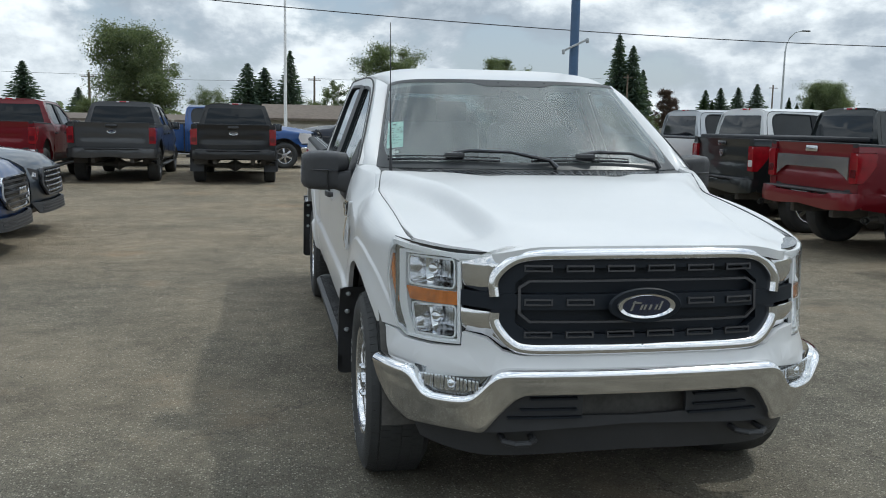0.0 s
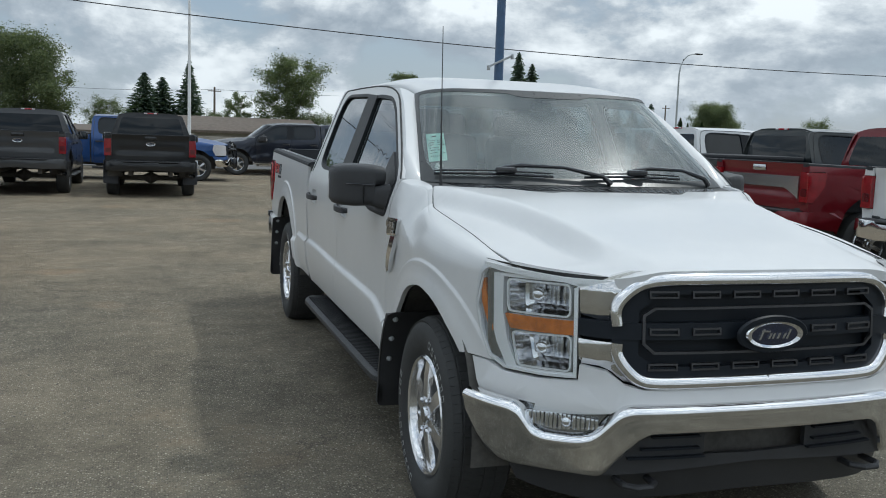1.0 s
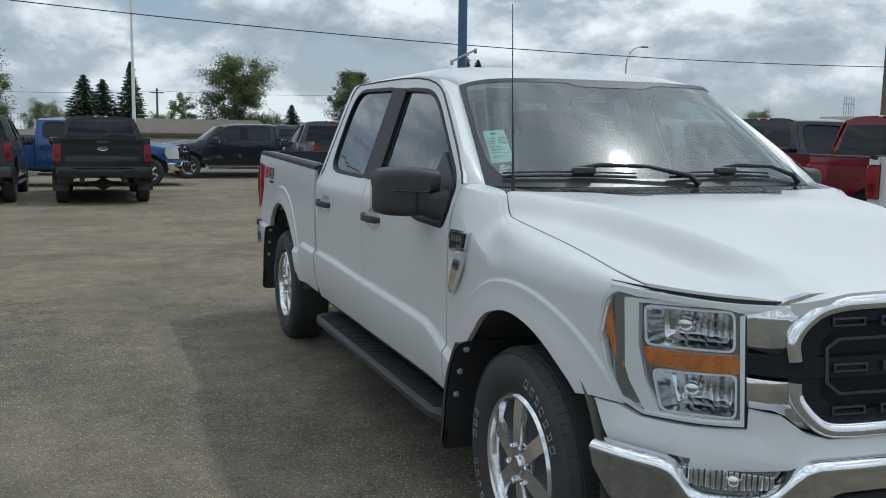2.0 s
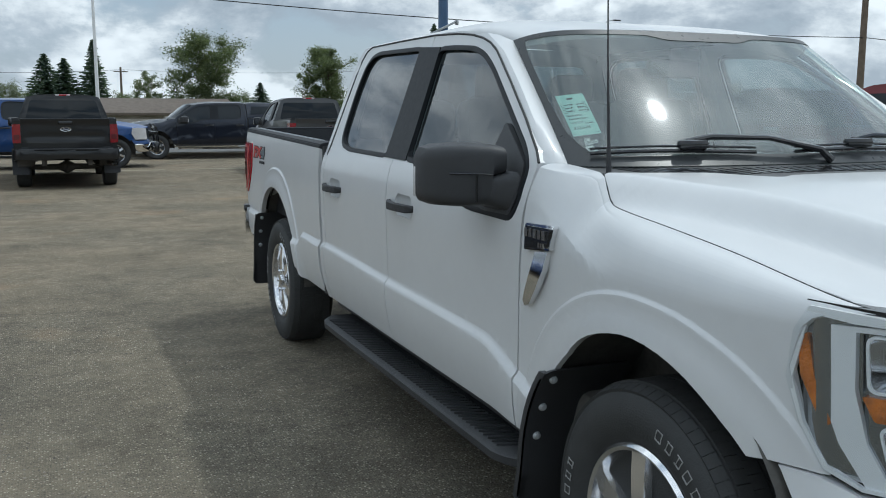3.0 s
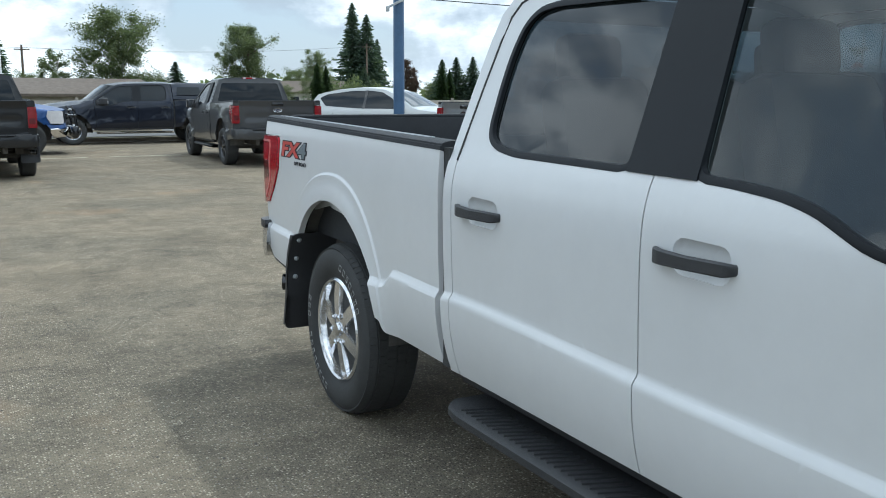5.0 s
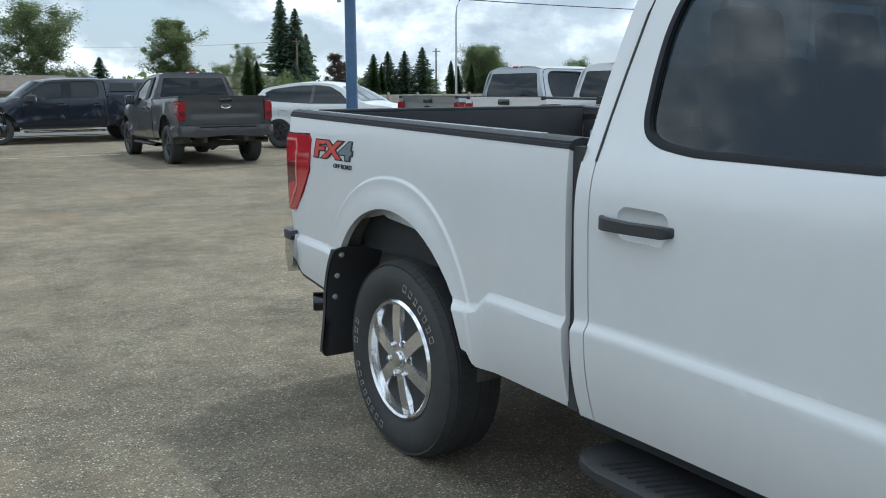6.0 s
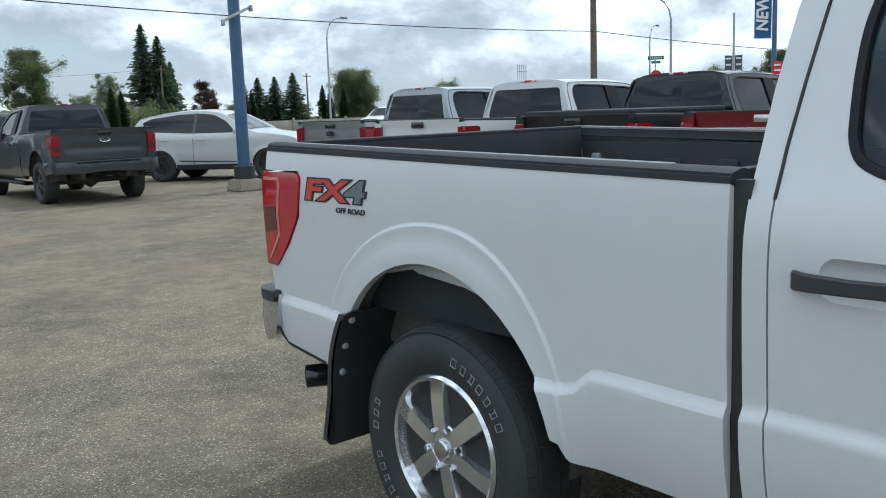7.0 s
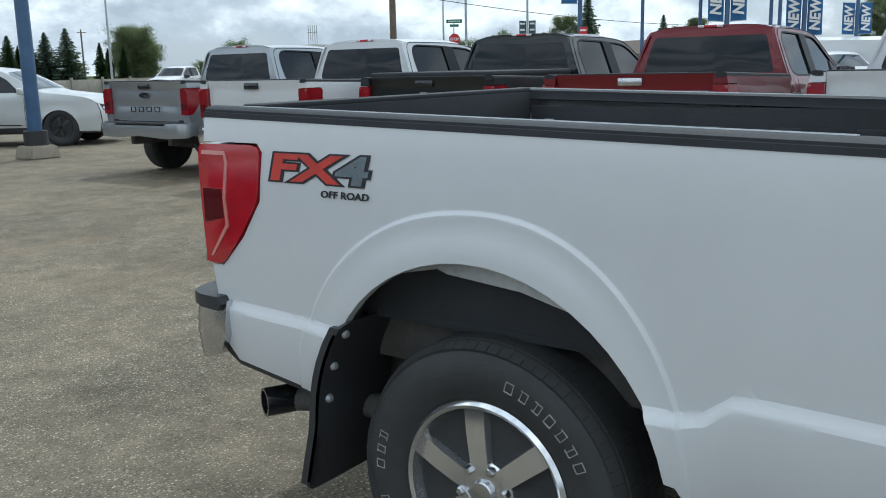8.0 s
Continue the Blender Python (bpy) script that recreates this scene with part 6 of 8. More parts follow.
for x0, x1 in ((-4.0, 0.4), (0.9, 2.6), (4.8, 6.2)):
    box(line, ((x0 + x1) / 2, 23.0, 0.003), (x1 - x0, 0.10, 0.006))
tagged(part("trim", line, M_PAINTLINE), "faded painted line on the asphalt", "road marking", kind="structure")

# loose stones lying on the asphalt near the walk
rng = np.random.default_rng(4)
sv, sf_ = [], []
for k in range(7000):
    x, y = rng.uniform(-4.2, -0.9), rng.uniform(-2.6, 9.5)
    r = rng.uniform(0.003, 0.0085)
    i = len(sv)
    ang = rng.uniform(0, 6.28)
    for q in range(4):
        sv.append((x + r * math.cos(ang + q * 1.57) * rng.uniform(0.7, 1.2), y + r * math.sin(ang + q * 1.57) * rng.uniform(0.7, 1.2), 0.0))
    sv.append((x, y, r * rng.uniform(0.5, 0.9)))
    sf_ += [(i, i + 1, i + 4), (i + 1, i + 2, i + 4), (i + 2, i + 3, i + 4), (i + 3, i, i + 4)]
M_STONE = leaf_material("loose_stones", (0.08, 0.072, 0.06), (0.28, 0.25, 0.205), 0.0)
tagged(raw_part("gravel", sv, sf_, M_STONE), "loose pale stones scattered on the asphalt", "gravel", kind="stuff")

# ---- the white pickup ----
hero, HS = pickup("white four-door pickup with chrome bumper and grille surround", M_WHITE, fine=True, rim="chrome", tail_kind="plain", flaps=True, group="", rear_bumper=M_DULLCHROME)


def side_text(text, y, z, size, mat, parent, name, lift=0.004, shear=0.25, weight=0.0, wide=1.0, extrude=0.0008):
    bm = letters(text, size, extrude, shear, weight)
    f = HS.side(-1)
    bent(bm, lambda c: f(y - c.x * wide, z + c.y, -lift - c.z))
    return part(name, bm, mat, parent)


# off-road decal on the bed side: dark outline, red and grey letters
decal = side_text("FX4", 4.500, 1.196, 0.101, M_INK, hero, "bed_decal", 0.002, 0.12, 0.0085, 2.12)
decal["label"] = "red and grey off-road decal outlined in black"
for keep, mat in (("red", M_LETTERRED), ("grey", M_LETTERGREY)):
    bm = letters("FX4", 0.101, 0.0008, 0.12, 0.0035)
    cut = 0.031
    gone = [f for f in bm.faces if (f.calc_center_median().x > cut) == (keep == "red")]
    bmesh.ops.delete(bm, geom=gone, context="FACES")
    side_f = HS.side(-1)
    bent(bm, lambda c: side_f(4.500 - c.x * 2.12, 1.196 + c.y, -0.0036 - c.z))
    part("decal_letters", bm, mat, decal)
side_text("OFF ROAD", 4.397, 1.133, 0.026, M_INK, decal, "decal_small_letters", 0.003, 0.1, 0.0006, 1.35)

# chrome badge and vent on the front wing
wing_f = HS.wing(-1)
bd = part("wing_badge", sheet(rounded([(0.408, 1.15), (0.575, 1.143), (0.578, 1.062), (0.425, 1.076)], 0.008, 2), lambda a, b, d: wing_f(a, b, d - 0.016), 0.05, 0.02), M_CHROME, hero, "chrome and black wing badge with a curved chrome tail")
part("badge_plate", sheet(rounded([(0.425, 1.140), (0.568, 1.136), (0.570, 1.070), (0.438, 1.083)], 0.006, 2), lambda a, b, d: wing_f(a, b, d - 0.019), 0.05, 0.01), M_GLOSSBLACK, bd)
for y, z, dims in [(0.555 - 0.026 * k, 1.118, (0.004, 0.018, 0.026)) for k in range(5)] + [(0.475 - 0.013 * k, 1.088, (0.004, 0.009, 0.014)) for k in range(3)]:
    strip = bmesh.new()
    box(strip, wing_f(y, z, -0.022), dims, 0.0)
    part("badge_bar", strip, M_DULLCHROME, bd)
tail_o = [(0.440, 1.070), (0.512, 1.064), (0.520, 1.02), (0.545, 0.965), (0.585, 0.905), (0.580, 0.888), (0.545, 0.900), (0.490, 0.955), (0.452, 1.015)]
part("badge_tail", sheet(tail_o, lambda a, b, d: wing_f(a, b, d - 0.014 - 0.012 * math.sin(max(0, min(1, (b - 0.888) / 0.18)) * math.pi)), 0.03, 0.02), M_CHROME, bd)

# aerial, price sheet, roof aerial fin
aer = tube([(-0.748, 0.455, 1.285), (-0.748, 0.458, 1.37), (-0.749, 0.466, 1.50), (-0.750, 0.473, 1.64), (-0.752, 0.486, 2.0)], [0.009, 0.0055, 0.004, 0.0025, 0.0018], 8)
part("aerial", aer, M_PLASTIC, hero, "thin black whip aerial")


SHEET = [(-0.850, 0.194), (-0.686, 0.212), (-0.701, 0.491), (-0.871, 0.483)]


def on_paper(u, v, lift=0.0):
    """A place on the price sheet: u across, v up, both 0 to 1."""
    (a0, b0), (a1, b1), (a2, b2), (a3, b3) = SHEET
    a = (a0 * (1 - u) + a1 * u) * (1 - v) + (a3 * (1 - u) + a2 * u) * v
    b = (b0 * (1 - u) + b1 * u) * (1 - v) + (b3 * (1 - u) + b2 * u) * v
    return screen_map(a, b, 0.006 - lift)


sheet_ob = part("price_sheet", sheet([(0, 0), (1, 0), (1, 1), (0, 1)], lambda u, v, d: on_paper(u, v), 0.25, 0.0), M_PAPER, hero, "pale green handwritten price sheet behind the windscreen")


def paper_bar(bm, u0, u1, v0, v1, rise=0.0):
    add_to(bm, sheet([(u0, v0), (u1, v0 + rise), (u1, v1 + rise), (u0, v1)], lambda u, v, d: on_paper(u, v, 0.0012), 0.5, 0.0))


bars = bmesh.new()
for v in (0.775, 0.695, 0.615, 0.535):
    paper_bar(bars, 0.06, 0.94, v, v + 0.010)
for v in (0.965, 0.035):
    paper_bar(bars, 0.03, 0.97, v, v + 0.006)
for u in (0.06, 0.93):
    paper_bar(bars, u, u + 0.012, 0.535, 0.785)
rb = random.Random(3)
for v in (0.720, 0.640, 0.560):
    for u, stop_u in ((0.16, 0.44), (0.62, 0.90)):
        while u < stop_u:
            w = rb.uniform(0.03, 0.07)
            paper_bar(bars, u, u + w, v, v + rb.uniform(0.022, 0.036), rb.uniform(-0.006, 0.006))
            u += w + rb.uniform(0.012, 0.025)
part("writing_bars", bars, M_INK, sheet_ob)
emblem = rounded([(0.36, 0.86), (0.60, 0.86), (0.60, 0.905), (0.36, 0.905)], 0.02, 3)
part("printed_emblem", sheet(emblem, lambda u, v, d: on_paper(u, v, 0.0012), 0.5, 0.0), M_INK, sheet_ob)
# the handwriting
for text, u, v, size in (("Navigation", 0.36, 0.470, 0.092), ("Remote Start", 0.45, 0.385, 0.086), ("Low km!", 0.34, 0.295, 0.090), ("57,000", 0.76, 0.265, 0.070), ("$53,576", 0.44, 0.165, 0.130)):
    bm = letters(text, size, 0.0, 0.25, 0.0015)
    bent(bm, lambda c: on_paper(u + c.x * 1.45, v + c.y * 0.72, 0.0012))
    part("handwriting", bm, M_INK, sheet_ob)
for o in ([(-0.794, 0.157), (-0.759, 0.165), (-0.756, 0.186), (-0.791, 0.177)], [(-0.793, 0.133), (-0.717, 0.155), (-0.723, 0.173), (-0.795, 0.154)], [(-0.776, 0.069), (-0.728, 0.084), (-0.757, 0.135), (-0.802, 0.124)]):
    sticker = part("window_sticker", sheet(o, lambda a, b, d: screen_map(a, b, d + 0.006), 0.05, 0.0), M_SIGNWHITE, hero, "small white printed sticker behind the windscreen")
    lines = bmesh.new()
    for k in range(3):
        t0, t1 = 0.22 + 0.24 * k, 0.30 + 0.24 * k
        quad = [tuple(np.array(o[p]) * (1 - e) + np.array(o[q]) * e) for p, q, e in ((0, 3, t0), (1, 2, t0), (1, 2, t1), (0, 3, t1))]
        add_to(lines, sheet([(a + (-0.004 if i in (1, 2) else 0.004), b) for i, (a, b) in enumerate(quad)], lambda a, b, d: screen_map(a, b, d + 0.005), 0.05, 0.0))
    part("sticker_lines", lines, M_INK, sticker)

# ---- parked pickups behind ----


def park(made, x, y, rz):
    ob = made[0]
    ob.matrix_basis = pose(x, y, 0, 0, 0, rz)
    return ob


park(pickup("black four-door pickup parked tail towards the lane", M_BLACK, bed_len=1.7, rim="dark", bumper_mat=M_BLACK, rear_bumper=M_BLACK, flaps=True), -2.02, 22.05, 180)
park(pickup("dark grey four-door pickup parked tail towards the lane", M_GREY, bed_len=1.7, rim="dark", bumper_mat=M_GREY, rear_bumper=M_GREY), -4.69, 22.28, 180)
park(pickup("dark red four-door pickup with chrome rear bumper", M_RED, bed_len=1.7, tail_kind="plain"), -6.95, 21.05, 180)
blue = park(pickup("bright blue pickup with a steel push bar", M_BLUE, bed_len=1.7), -0.72, 25.2, 90)
park(pickup("dark grey extended-cab pickup standing alone in the lot", M_GREY, cab_end=2.37, bed_len=2.0, crew=False, rim="dark", rear_bumper=M_GREY, bumper_mat=M_GREY), 3.72, 19.45 + 3.435, 178.5)
navy = park(pickup("dark navy four-door pickup with a canopy on its bed", M_NAVY, bed_len=1.7, step_mat=M_CHROME), 0.80, 29.75, -90)
park(pickup("silver pickup with a stamped tailgate", M_SILVER, bed_len=1.7, tail_kind="stamped", rear_bumper=M_SILVER), 10.06, 13.85, 90)
park(pickup("white pickup with a panoramic dark roof edge", M_WHITE, bed_len=2.0, tail_kind="plain"), 9.95, 11.20, 90)
park(pickup("black-green pickup with a black bed cover", M_GREEN, bed_len=2.0, tail_kind="shield", tonneau=True, rear_bumper=M_GREEN), 10.51, 9.0, 90)
park(pickup("dark red pickup with a chrome band on its tailgate", M_RED, bed_len=2.0, tail_kind="band", rear_bumper=M_RED), 10.38, 6.46, 90)
park(pickup("white pickup with a chrome rear bumper", M_WHITE, bed_len=2.0, tail_kind="plain"), 10.60, 3.95, 90)

# push bar of the blue pickup
bar = bmesh.new()
for x in (-0.55, 0.55):
    tube([(x, -1.08, 0.45), (x, -1.14, 0.7), (x, -1.10, 1.08), (x * 0.95, -1.02, 1.18)], 0.035, 8, bar)
tube([(-0.55, -1.10, 1.08), (0.55, -1.10, 1.08)], 0.035, 8, bar)
tube([(-0.88, -0.9, 0.95), (-0.80, -1.1, 0.95), (0.80, -1.1, 0.95), (0.88, -0.9, 0.95)], 0.03, 8, bar)
box(bar, (0, -1.06, 0.55), (1.95, 0.16, 0.30), 0.05)
part("push_bar", bar, M_GLOSSBLACK, blue, "black steel push bar and bumper")

# canopy of the navy pickup
can = bmesh.new()
rows = []
for y, top, w in ((2.93, 1.80, 0.70), (3.1, 1.84, 0.72), (4.3, 1.82, 0.72), (4.62, 1.74, 0.70)):
    rows.append([Vector((x, y, z)) for x, z in ((-0.90, 1.33), (-0.88, 1.40), (-w, top - 0.05), (-w + 0.08, top), (w - 0.08, top), (w, top - 0.05), (0.88, 1.40), (0.90, 1.33))])
loft(rows, can)
cano = part("canopy", can, M_NAVY, navy, "dark bed canopy with side windows")
for s in (-1, 1):
    for y0, y1 in ((3.05, 3.78), (3.84, 4.45)):
        wv = [Vector((s * x, y, z)) for y, z, x in ((y0, 1.46, 0.878), (y1, 1.46, 0.878), (y1 - 0.03, 1.70, 0.772), (y0 + 0.03, 1.70, 0.772))]
        wb = bmesh.new()
        vs = [wb.verts.new(v) for v in wv]
        wb.faces.new(vs)
        got = bmesh.ops.extrude_face_region(wb, geom=wb.faces[:])
        for v in (g for g in got["geom"] if isinstance(g, bmesh.types.BMVert)):
            v.co.x += s * 0.012
        part("canopy_window", wb, M_DARKPANE, cano)

# ---- crossovers ----


def crossover(label, paint_mat, group="parked crossovers", nose="plain", rim="dark"):
    car = tagged(new("crossover_car"), label, "car", group)
    top = [(-0.90, 0.34), (-0.945, 0.50), (-0.93, 0.72), (-0.88, 0.88), (-0.74, 0.97), (-0.45, 1.03), (0.0, 1.085), (0.28, 1.125), (0.42, 1.17), (0.75, 1.36), (1.10, 1.54), (1.35, 1.615), (1.75, 1.655), (2.25, 1.655), (2.75, 1.615),
           (3.15, 1.545), (3.36, 1.49), (3.50, 1.32), (3.62, 1.12), (3.70, 0.98), (3.74, 0.80), (3.74, 0.55), (3.68, 0.36)]
    wide = curve_fn([(0.3, 0.90), (0.45, 0.925), (0.62, 0.945), (0.80, 0.932), (0.98, 0.925), (1.06, 0.905), (1.15, 0.85), (1.35, 0.745), (1.55, 0.655), (1.70, 0.60)])

    def hw(y, z):
        w = wide(z)
        if y < -0.35:
            w -= 0.9 * ((-0.35 - y)) ** 2.2 * 0.55
        if y > 3.2:
            w -= 0.30 * (y - 3.2) ** 2
        for cy in (0.0, 2.75):
            r = math.hypot(y - cy, z - 0.36)
            w += 0.018 * sstep((0.46 - r) / 0.05)
        return w
    rows = []
    for y, z in top:
        e = hw(y, z)
        rows.append([Vector((a * e, y + (0.05 if 0 <= y < 1.2 and z > 1.1 else 0.0) * a * a + (0.10 * a * a if y < -0.6 else 0), z + (0.035 if z > 0.95 else 0.0) * (1 - a * a))) for a in [k / 5 - 1 for k in range(11)]])
    part("body_shell", loft(rows, closed=False), paint_mat, car)
    low = [(3.62, 0.30)] + arc(2.75, 0.36, 0.395, -8, 188, 18) + arc(0.0, 0.36, 0.395, -8, 188, 18) + [(-0.80, 0.30)]
    outline = [(y + (0.10 if y < -0.6 else (0.05 if 0 <= y < 1.2 and z > 1.1 else 0)), z) for y, z in top] + low
    for s in (-1, 1):
        f = lambda a, b, d: Vector((s * (hw(a, b) - d), a, b))
        win = rounded([(0.80, 1.13), (2.05, 1.135), (3.05, 1.19), (3.28, 1.40), (3.05, 1.50), (2.3, 1.585), (1.75, 1.59), (1.42, 1.555), (1.1, 1.40)], 0.04, 2)
        side = part("body_side", sheet(outline, f, 0.07, 0.0), paint_mat, car)
        part("side_window", sheet(win, lambda a, b, d: f(a, b, d - 0.006), 0.1, 0.01), M_DARKPANE, car, "dark side glass")
        for y in (1.86, 1.90):
            pl = sheet([(y - 0.02, 1.13), (y + 0.02, 1.13), (y + 0.02, 1.60), (y - 0.02, 1.60)], lambda a, b, d: f(a, b, d - 0.010), 0.1, 0.01)
            part("window_post", pl, M_GLOSSBLACK, side)
        for y in (0.70, 1.88, 2.78):
            part("door_seam", sheet([(y, 0.40), (y + 0.008, 0.40), (y + 0.008, 1.10), (y, 1.10)], lambda a, b, d: f(a, b, d - 0.002), 0.1, 0.004), M_GLOSSBLACK, side)
        for y in (1.65, 2.62):
            h = bmesh.new()
            box(h, (s * (hw(y, 0.96) + 0.02), y, 0.98), (0.025, 0.18, 0.028), 0.01)
            part("door_handle", h, paint_mat, side)
        part("sill_trim", sheet([(0.42, 0.30), (2.34, 0.30), (2.34, 0.40), (0.42, 0.40)], lambda a, b, d: f(a, b, d - 0.008), 0.3, 0.02), M_PLASTIC, car)
        part("door_strip", sheet([(0.80, 0.445), (2.25, 0.475), (2.25, 0.50), (0.80, 0.462)], lambda a, b, d: f(a, b, d - 0.010), 0.2, 0.012), M_GLOSSBLACK, side)
        m = bmesh.new()
        box(m, (s * 1.0, 0.72, 1.16), (0.22, 0.12, 0.14), 0.04)
        part("door_mirror", m, paint_mat, car)
        wheel(car, s * 0.90, 0.0, s, rim, False)
        wheel(car, s * 0.90, 2.75, s, rim, False)
        tlp = bmesh.new()
        box(tlp, (s * 0.74, 3.60, 0.98), (0.30, 0.16, 0.14), 0.03)
        part("tail_lamp", tlp, M_REDLENS, car)
    scr = sheet(rounded([(-0.93, 0.44), (0.93, 0.44), (0.93, 1.08), (-0.93, 1.08)], 0.05, 2), lambda a, y, d: Vector((a * hw(y, 1.17 + (y - 0.42) * 0.545) * 0.99, y + 0.05 * a * a - 0.008, 1.185 + (y - 0.42) * 0.545 + 0.035 * (1 - a * a) + 0.012 * math.sin((y - 0.42) * 4.6) - d)), 0.15, 0.0)
    part("windscreen", scr, M_TINT, car)
    under = bmesh.new()
    box(under, (0, 1.4, 0.34), (1.6, 4.3, 0.16), 0.03)
    part("chassis", under, M_UNDER, car)
    nf = plan_map([(0, -0.955), (0.40, -0.945), (0.62, -0.90), (0.76, -0.81), (0.86, -0.66), (0.91, -0.48)], 0.10, 0.6)
    ring_o = rounded([(-0.50, 0.86), (0.50, 0.86), (0.56, 0.66), (0.38, 0.50), (-0.38, 0.50), (-0.56, 0.66)], 0.05, 3)
    ring_i = [(a * 0.93, 0.68 + (b - 0.68) * 0.88) for a, b in ring_o]
    g = part("grille", sheet(ring_o, lambda a, b, d: nf(a, b, d - 0.004), 0.08, 0.03), M_GLOSSBLACK, car)
    part("grille_rim", sheet(ring_o, lambda a, b, d: nf(a, b, d - 0.022), 0.08, 0.03, (ring_i,)), M_CHROME if nose == "bars" else M_DARKALLOY, g)
    if nose == "bars":
        for k in range(5):
            z = 0.56 + 0.06 * k
            part("grille_bar", sheet([(-0.48, z), (0.48, z), (0.48, z + 0.022), (-0.48, z + 0.022)], lambda a, b, d: nf(a, b, d - 0.016), 0.1, 0.02), M_DARKALLOY, g)
        mk = bmesh.new()
        for k in range(3):
            box(mk, (-0.10 + 0.10 * k, -1.0, 0.70), (0.075, 0.014, 0.07), 0.008)
        part("badge", mk, M_DULLCHROME, g, "silver block badge")
    else:
        for r in range(5):
            for k in range(11):
                u, z = -0.42 + 0.084 * k + 0.042 * (r % 2), 0.56 + 0.062 * r
                if abs(u) > 0.47:
                    continue
                st = bmesh.new()
                box(st, nf(u, z, -0.012), (0.030, 0.014, 0.022), 0.006)
                part("grille_stud", st, M_DULLCHROME, g)
    for s in (-1, 1):
        hl = [(s * 0.60, 0.83), (s * 0.98, 0.92), (s * 1.0, 0.86), (s * 0.93, 0.76), (s * 0.62, 0.72)]
        h = part("headlamp", sheet(hl, lambda a, b, d: nf(a, b, d - 0.010), 0.06, 0.03), M_DARKALLOY, car, "clear headlamp")
        dk = [(s * 0.65, 0.80), (s * 0.92, 0.86), (s * 0.88, 0.79), (s * 0.66, 0.75)]
        part("lamp_bowl", sheet(dk, lambda a, b, d: nf(a, b, d - 0.014), 0.1, 0.01), M_CHROME, h)
    lowi = sheet(rounded([(-0.78, 0.44), (0.78, 0.44), (0.66, 0.30), (-0.66, 0.30)], 0.03, 2), lambda a, b, d: nf(a, b, d - 0.015), 0.08, 0.03)
    li = part("lower_intake", lowi, M_PLASTIC, car)
    for k in range(3):
        part("intake_bar", sheet([(-0.6, 0.33 + 0.035 * k), (0.6, 0.33 + 0.035 * k), (0.6, 0.340 + 0.035 * k), (-0.6, 0.340 + 0.035 * k)], lambda a, b, d: nf(a, b, d - 0.022), 0.1, 0.01), M_DARKALLOY, li)
    return car


a = crossover("white crossover with black wheels parked across the lot", M_PEARL)
a.matrix_basis = pose(8.95, 21.15, 0, 0, 0, math.degrees(math.atan2(0.6, 0.8)))
a = crossover("deep blue crossover with a chrome-rimmed grille", M_DEEPBLUE, nose="bars")
a.matrix_basis = pose(-4.95, 6.75, 0, 0, 0, 90)
a = crossover("dark slate crossover with a studded grille", M_SLATE)
a.matrix_basis = pose(-5.0, 8.75, 0, 0, 0, 90)

# ---- poles, wires, signs ----


def pole(name, x, y, h, r0, r1, mat, label, group="poles", cat="pole"):
    ob = part(name, tube([(x, y, 0), (x, y, h * 0.5), (x, y, h)], [r0, (r0 + r1) / 2, r1], 14), mat)
    return tagged(ob, label, cat, group)


blue_pole = tagged(new("light_pole"), "blue steel lot pole on a concrete footing", "pole", "")
part("pole_shaft", tube([(6.36, 18.4, 0.3), (6.36, 18.4, 4.0), (6.36, 18.4, 9.5)], [0.125, 0.115, 0.095], 18), M_POLEBLUE, blue_pole)
foot = bmesh.new()
rows = [[Vector((6.36 + r * c, 18.4 + r * s_, z)) for c, s_ in ((1, 1), (-1, 1), (-1, -1), (1, -1))] for r, z in ((0.29, 0.0), (0.26, 0.18), (0.235, 0.24))]
loft(rows, foot)
bmesh.ops.bevel(foot, geom=foot.edges[:], offset=0.02, segments=2, affect="EDGES")
part("footing", foot, M_CONCRETE, blue_pole, "rough concrete footing")
part("base_sleeve", tube([(6.36, 18.4, 0.24), (6.36, 18.4, 0.50)], 0.21, 16), M_PLASTIC, blue_pole, "black base sleeve")
arm = bmesh.new()
box(arm, (6.34, 18.27, 3.475), (0.74, 0.06, 0.05), 0.008, Matrix.Rotation(radians(-26), 4, "Y"))
box(arm, (6.03, 18.25, 3.30), (0.05, 0.10, 0.12), 0.01)
box(arm, (6.65, 18.25, 3.60), (0.05, 0.10, 0.12), 0.01)
part("banner_arm", arm, M_GALV, blue_pole, "steel banner bracket")


def street_lamp(x, y, h, reach, turn, mat=None):
    ob = tagged(new("street_lamp"), "tall curved galvanised street lamp", "street lamp", "street lamps")
    pts = [(0, 0, 0), (0, 0, h * 0.55), (0, 0, h * 0.8)] + [(reach * (1 - math.cos(a)) * 0.8, 0, h * 0.8 + h * 0.18 * math.sin(a)) for a in (0.4, 0.8, 1.2, 1.5)]
    pts.append((reach, 0, h * 0.985))
    part("mast", tube(pts, [0.11, 0.085, 0.07, 0.06, 0.055, 0.05, 0.045, 0.04], 10), mat or M_GALV, ob)
    head = bmesh.new()
    box(head, (reach + 0.25, 0, h * 0.985), (0.75, 0.22, 0.12), 0.04)
    part("lamp_head", head, M_DARKALLOY, ob)
    ob.matrix_basis = pose(x, y, 0, 0, 0, turn)
    return ob


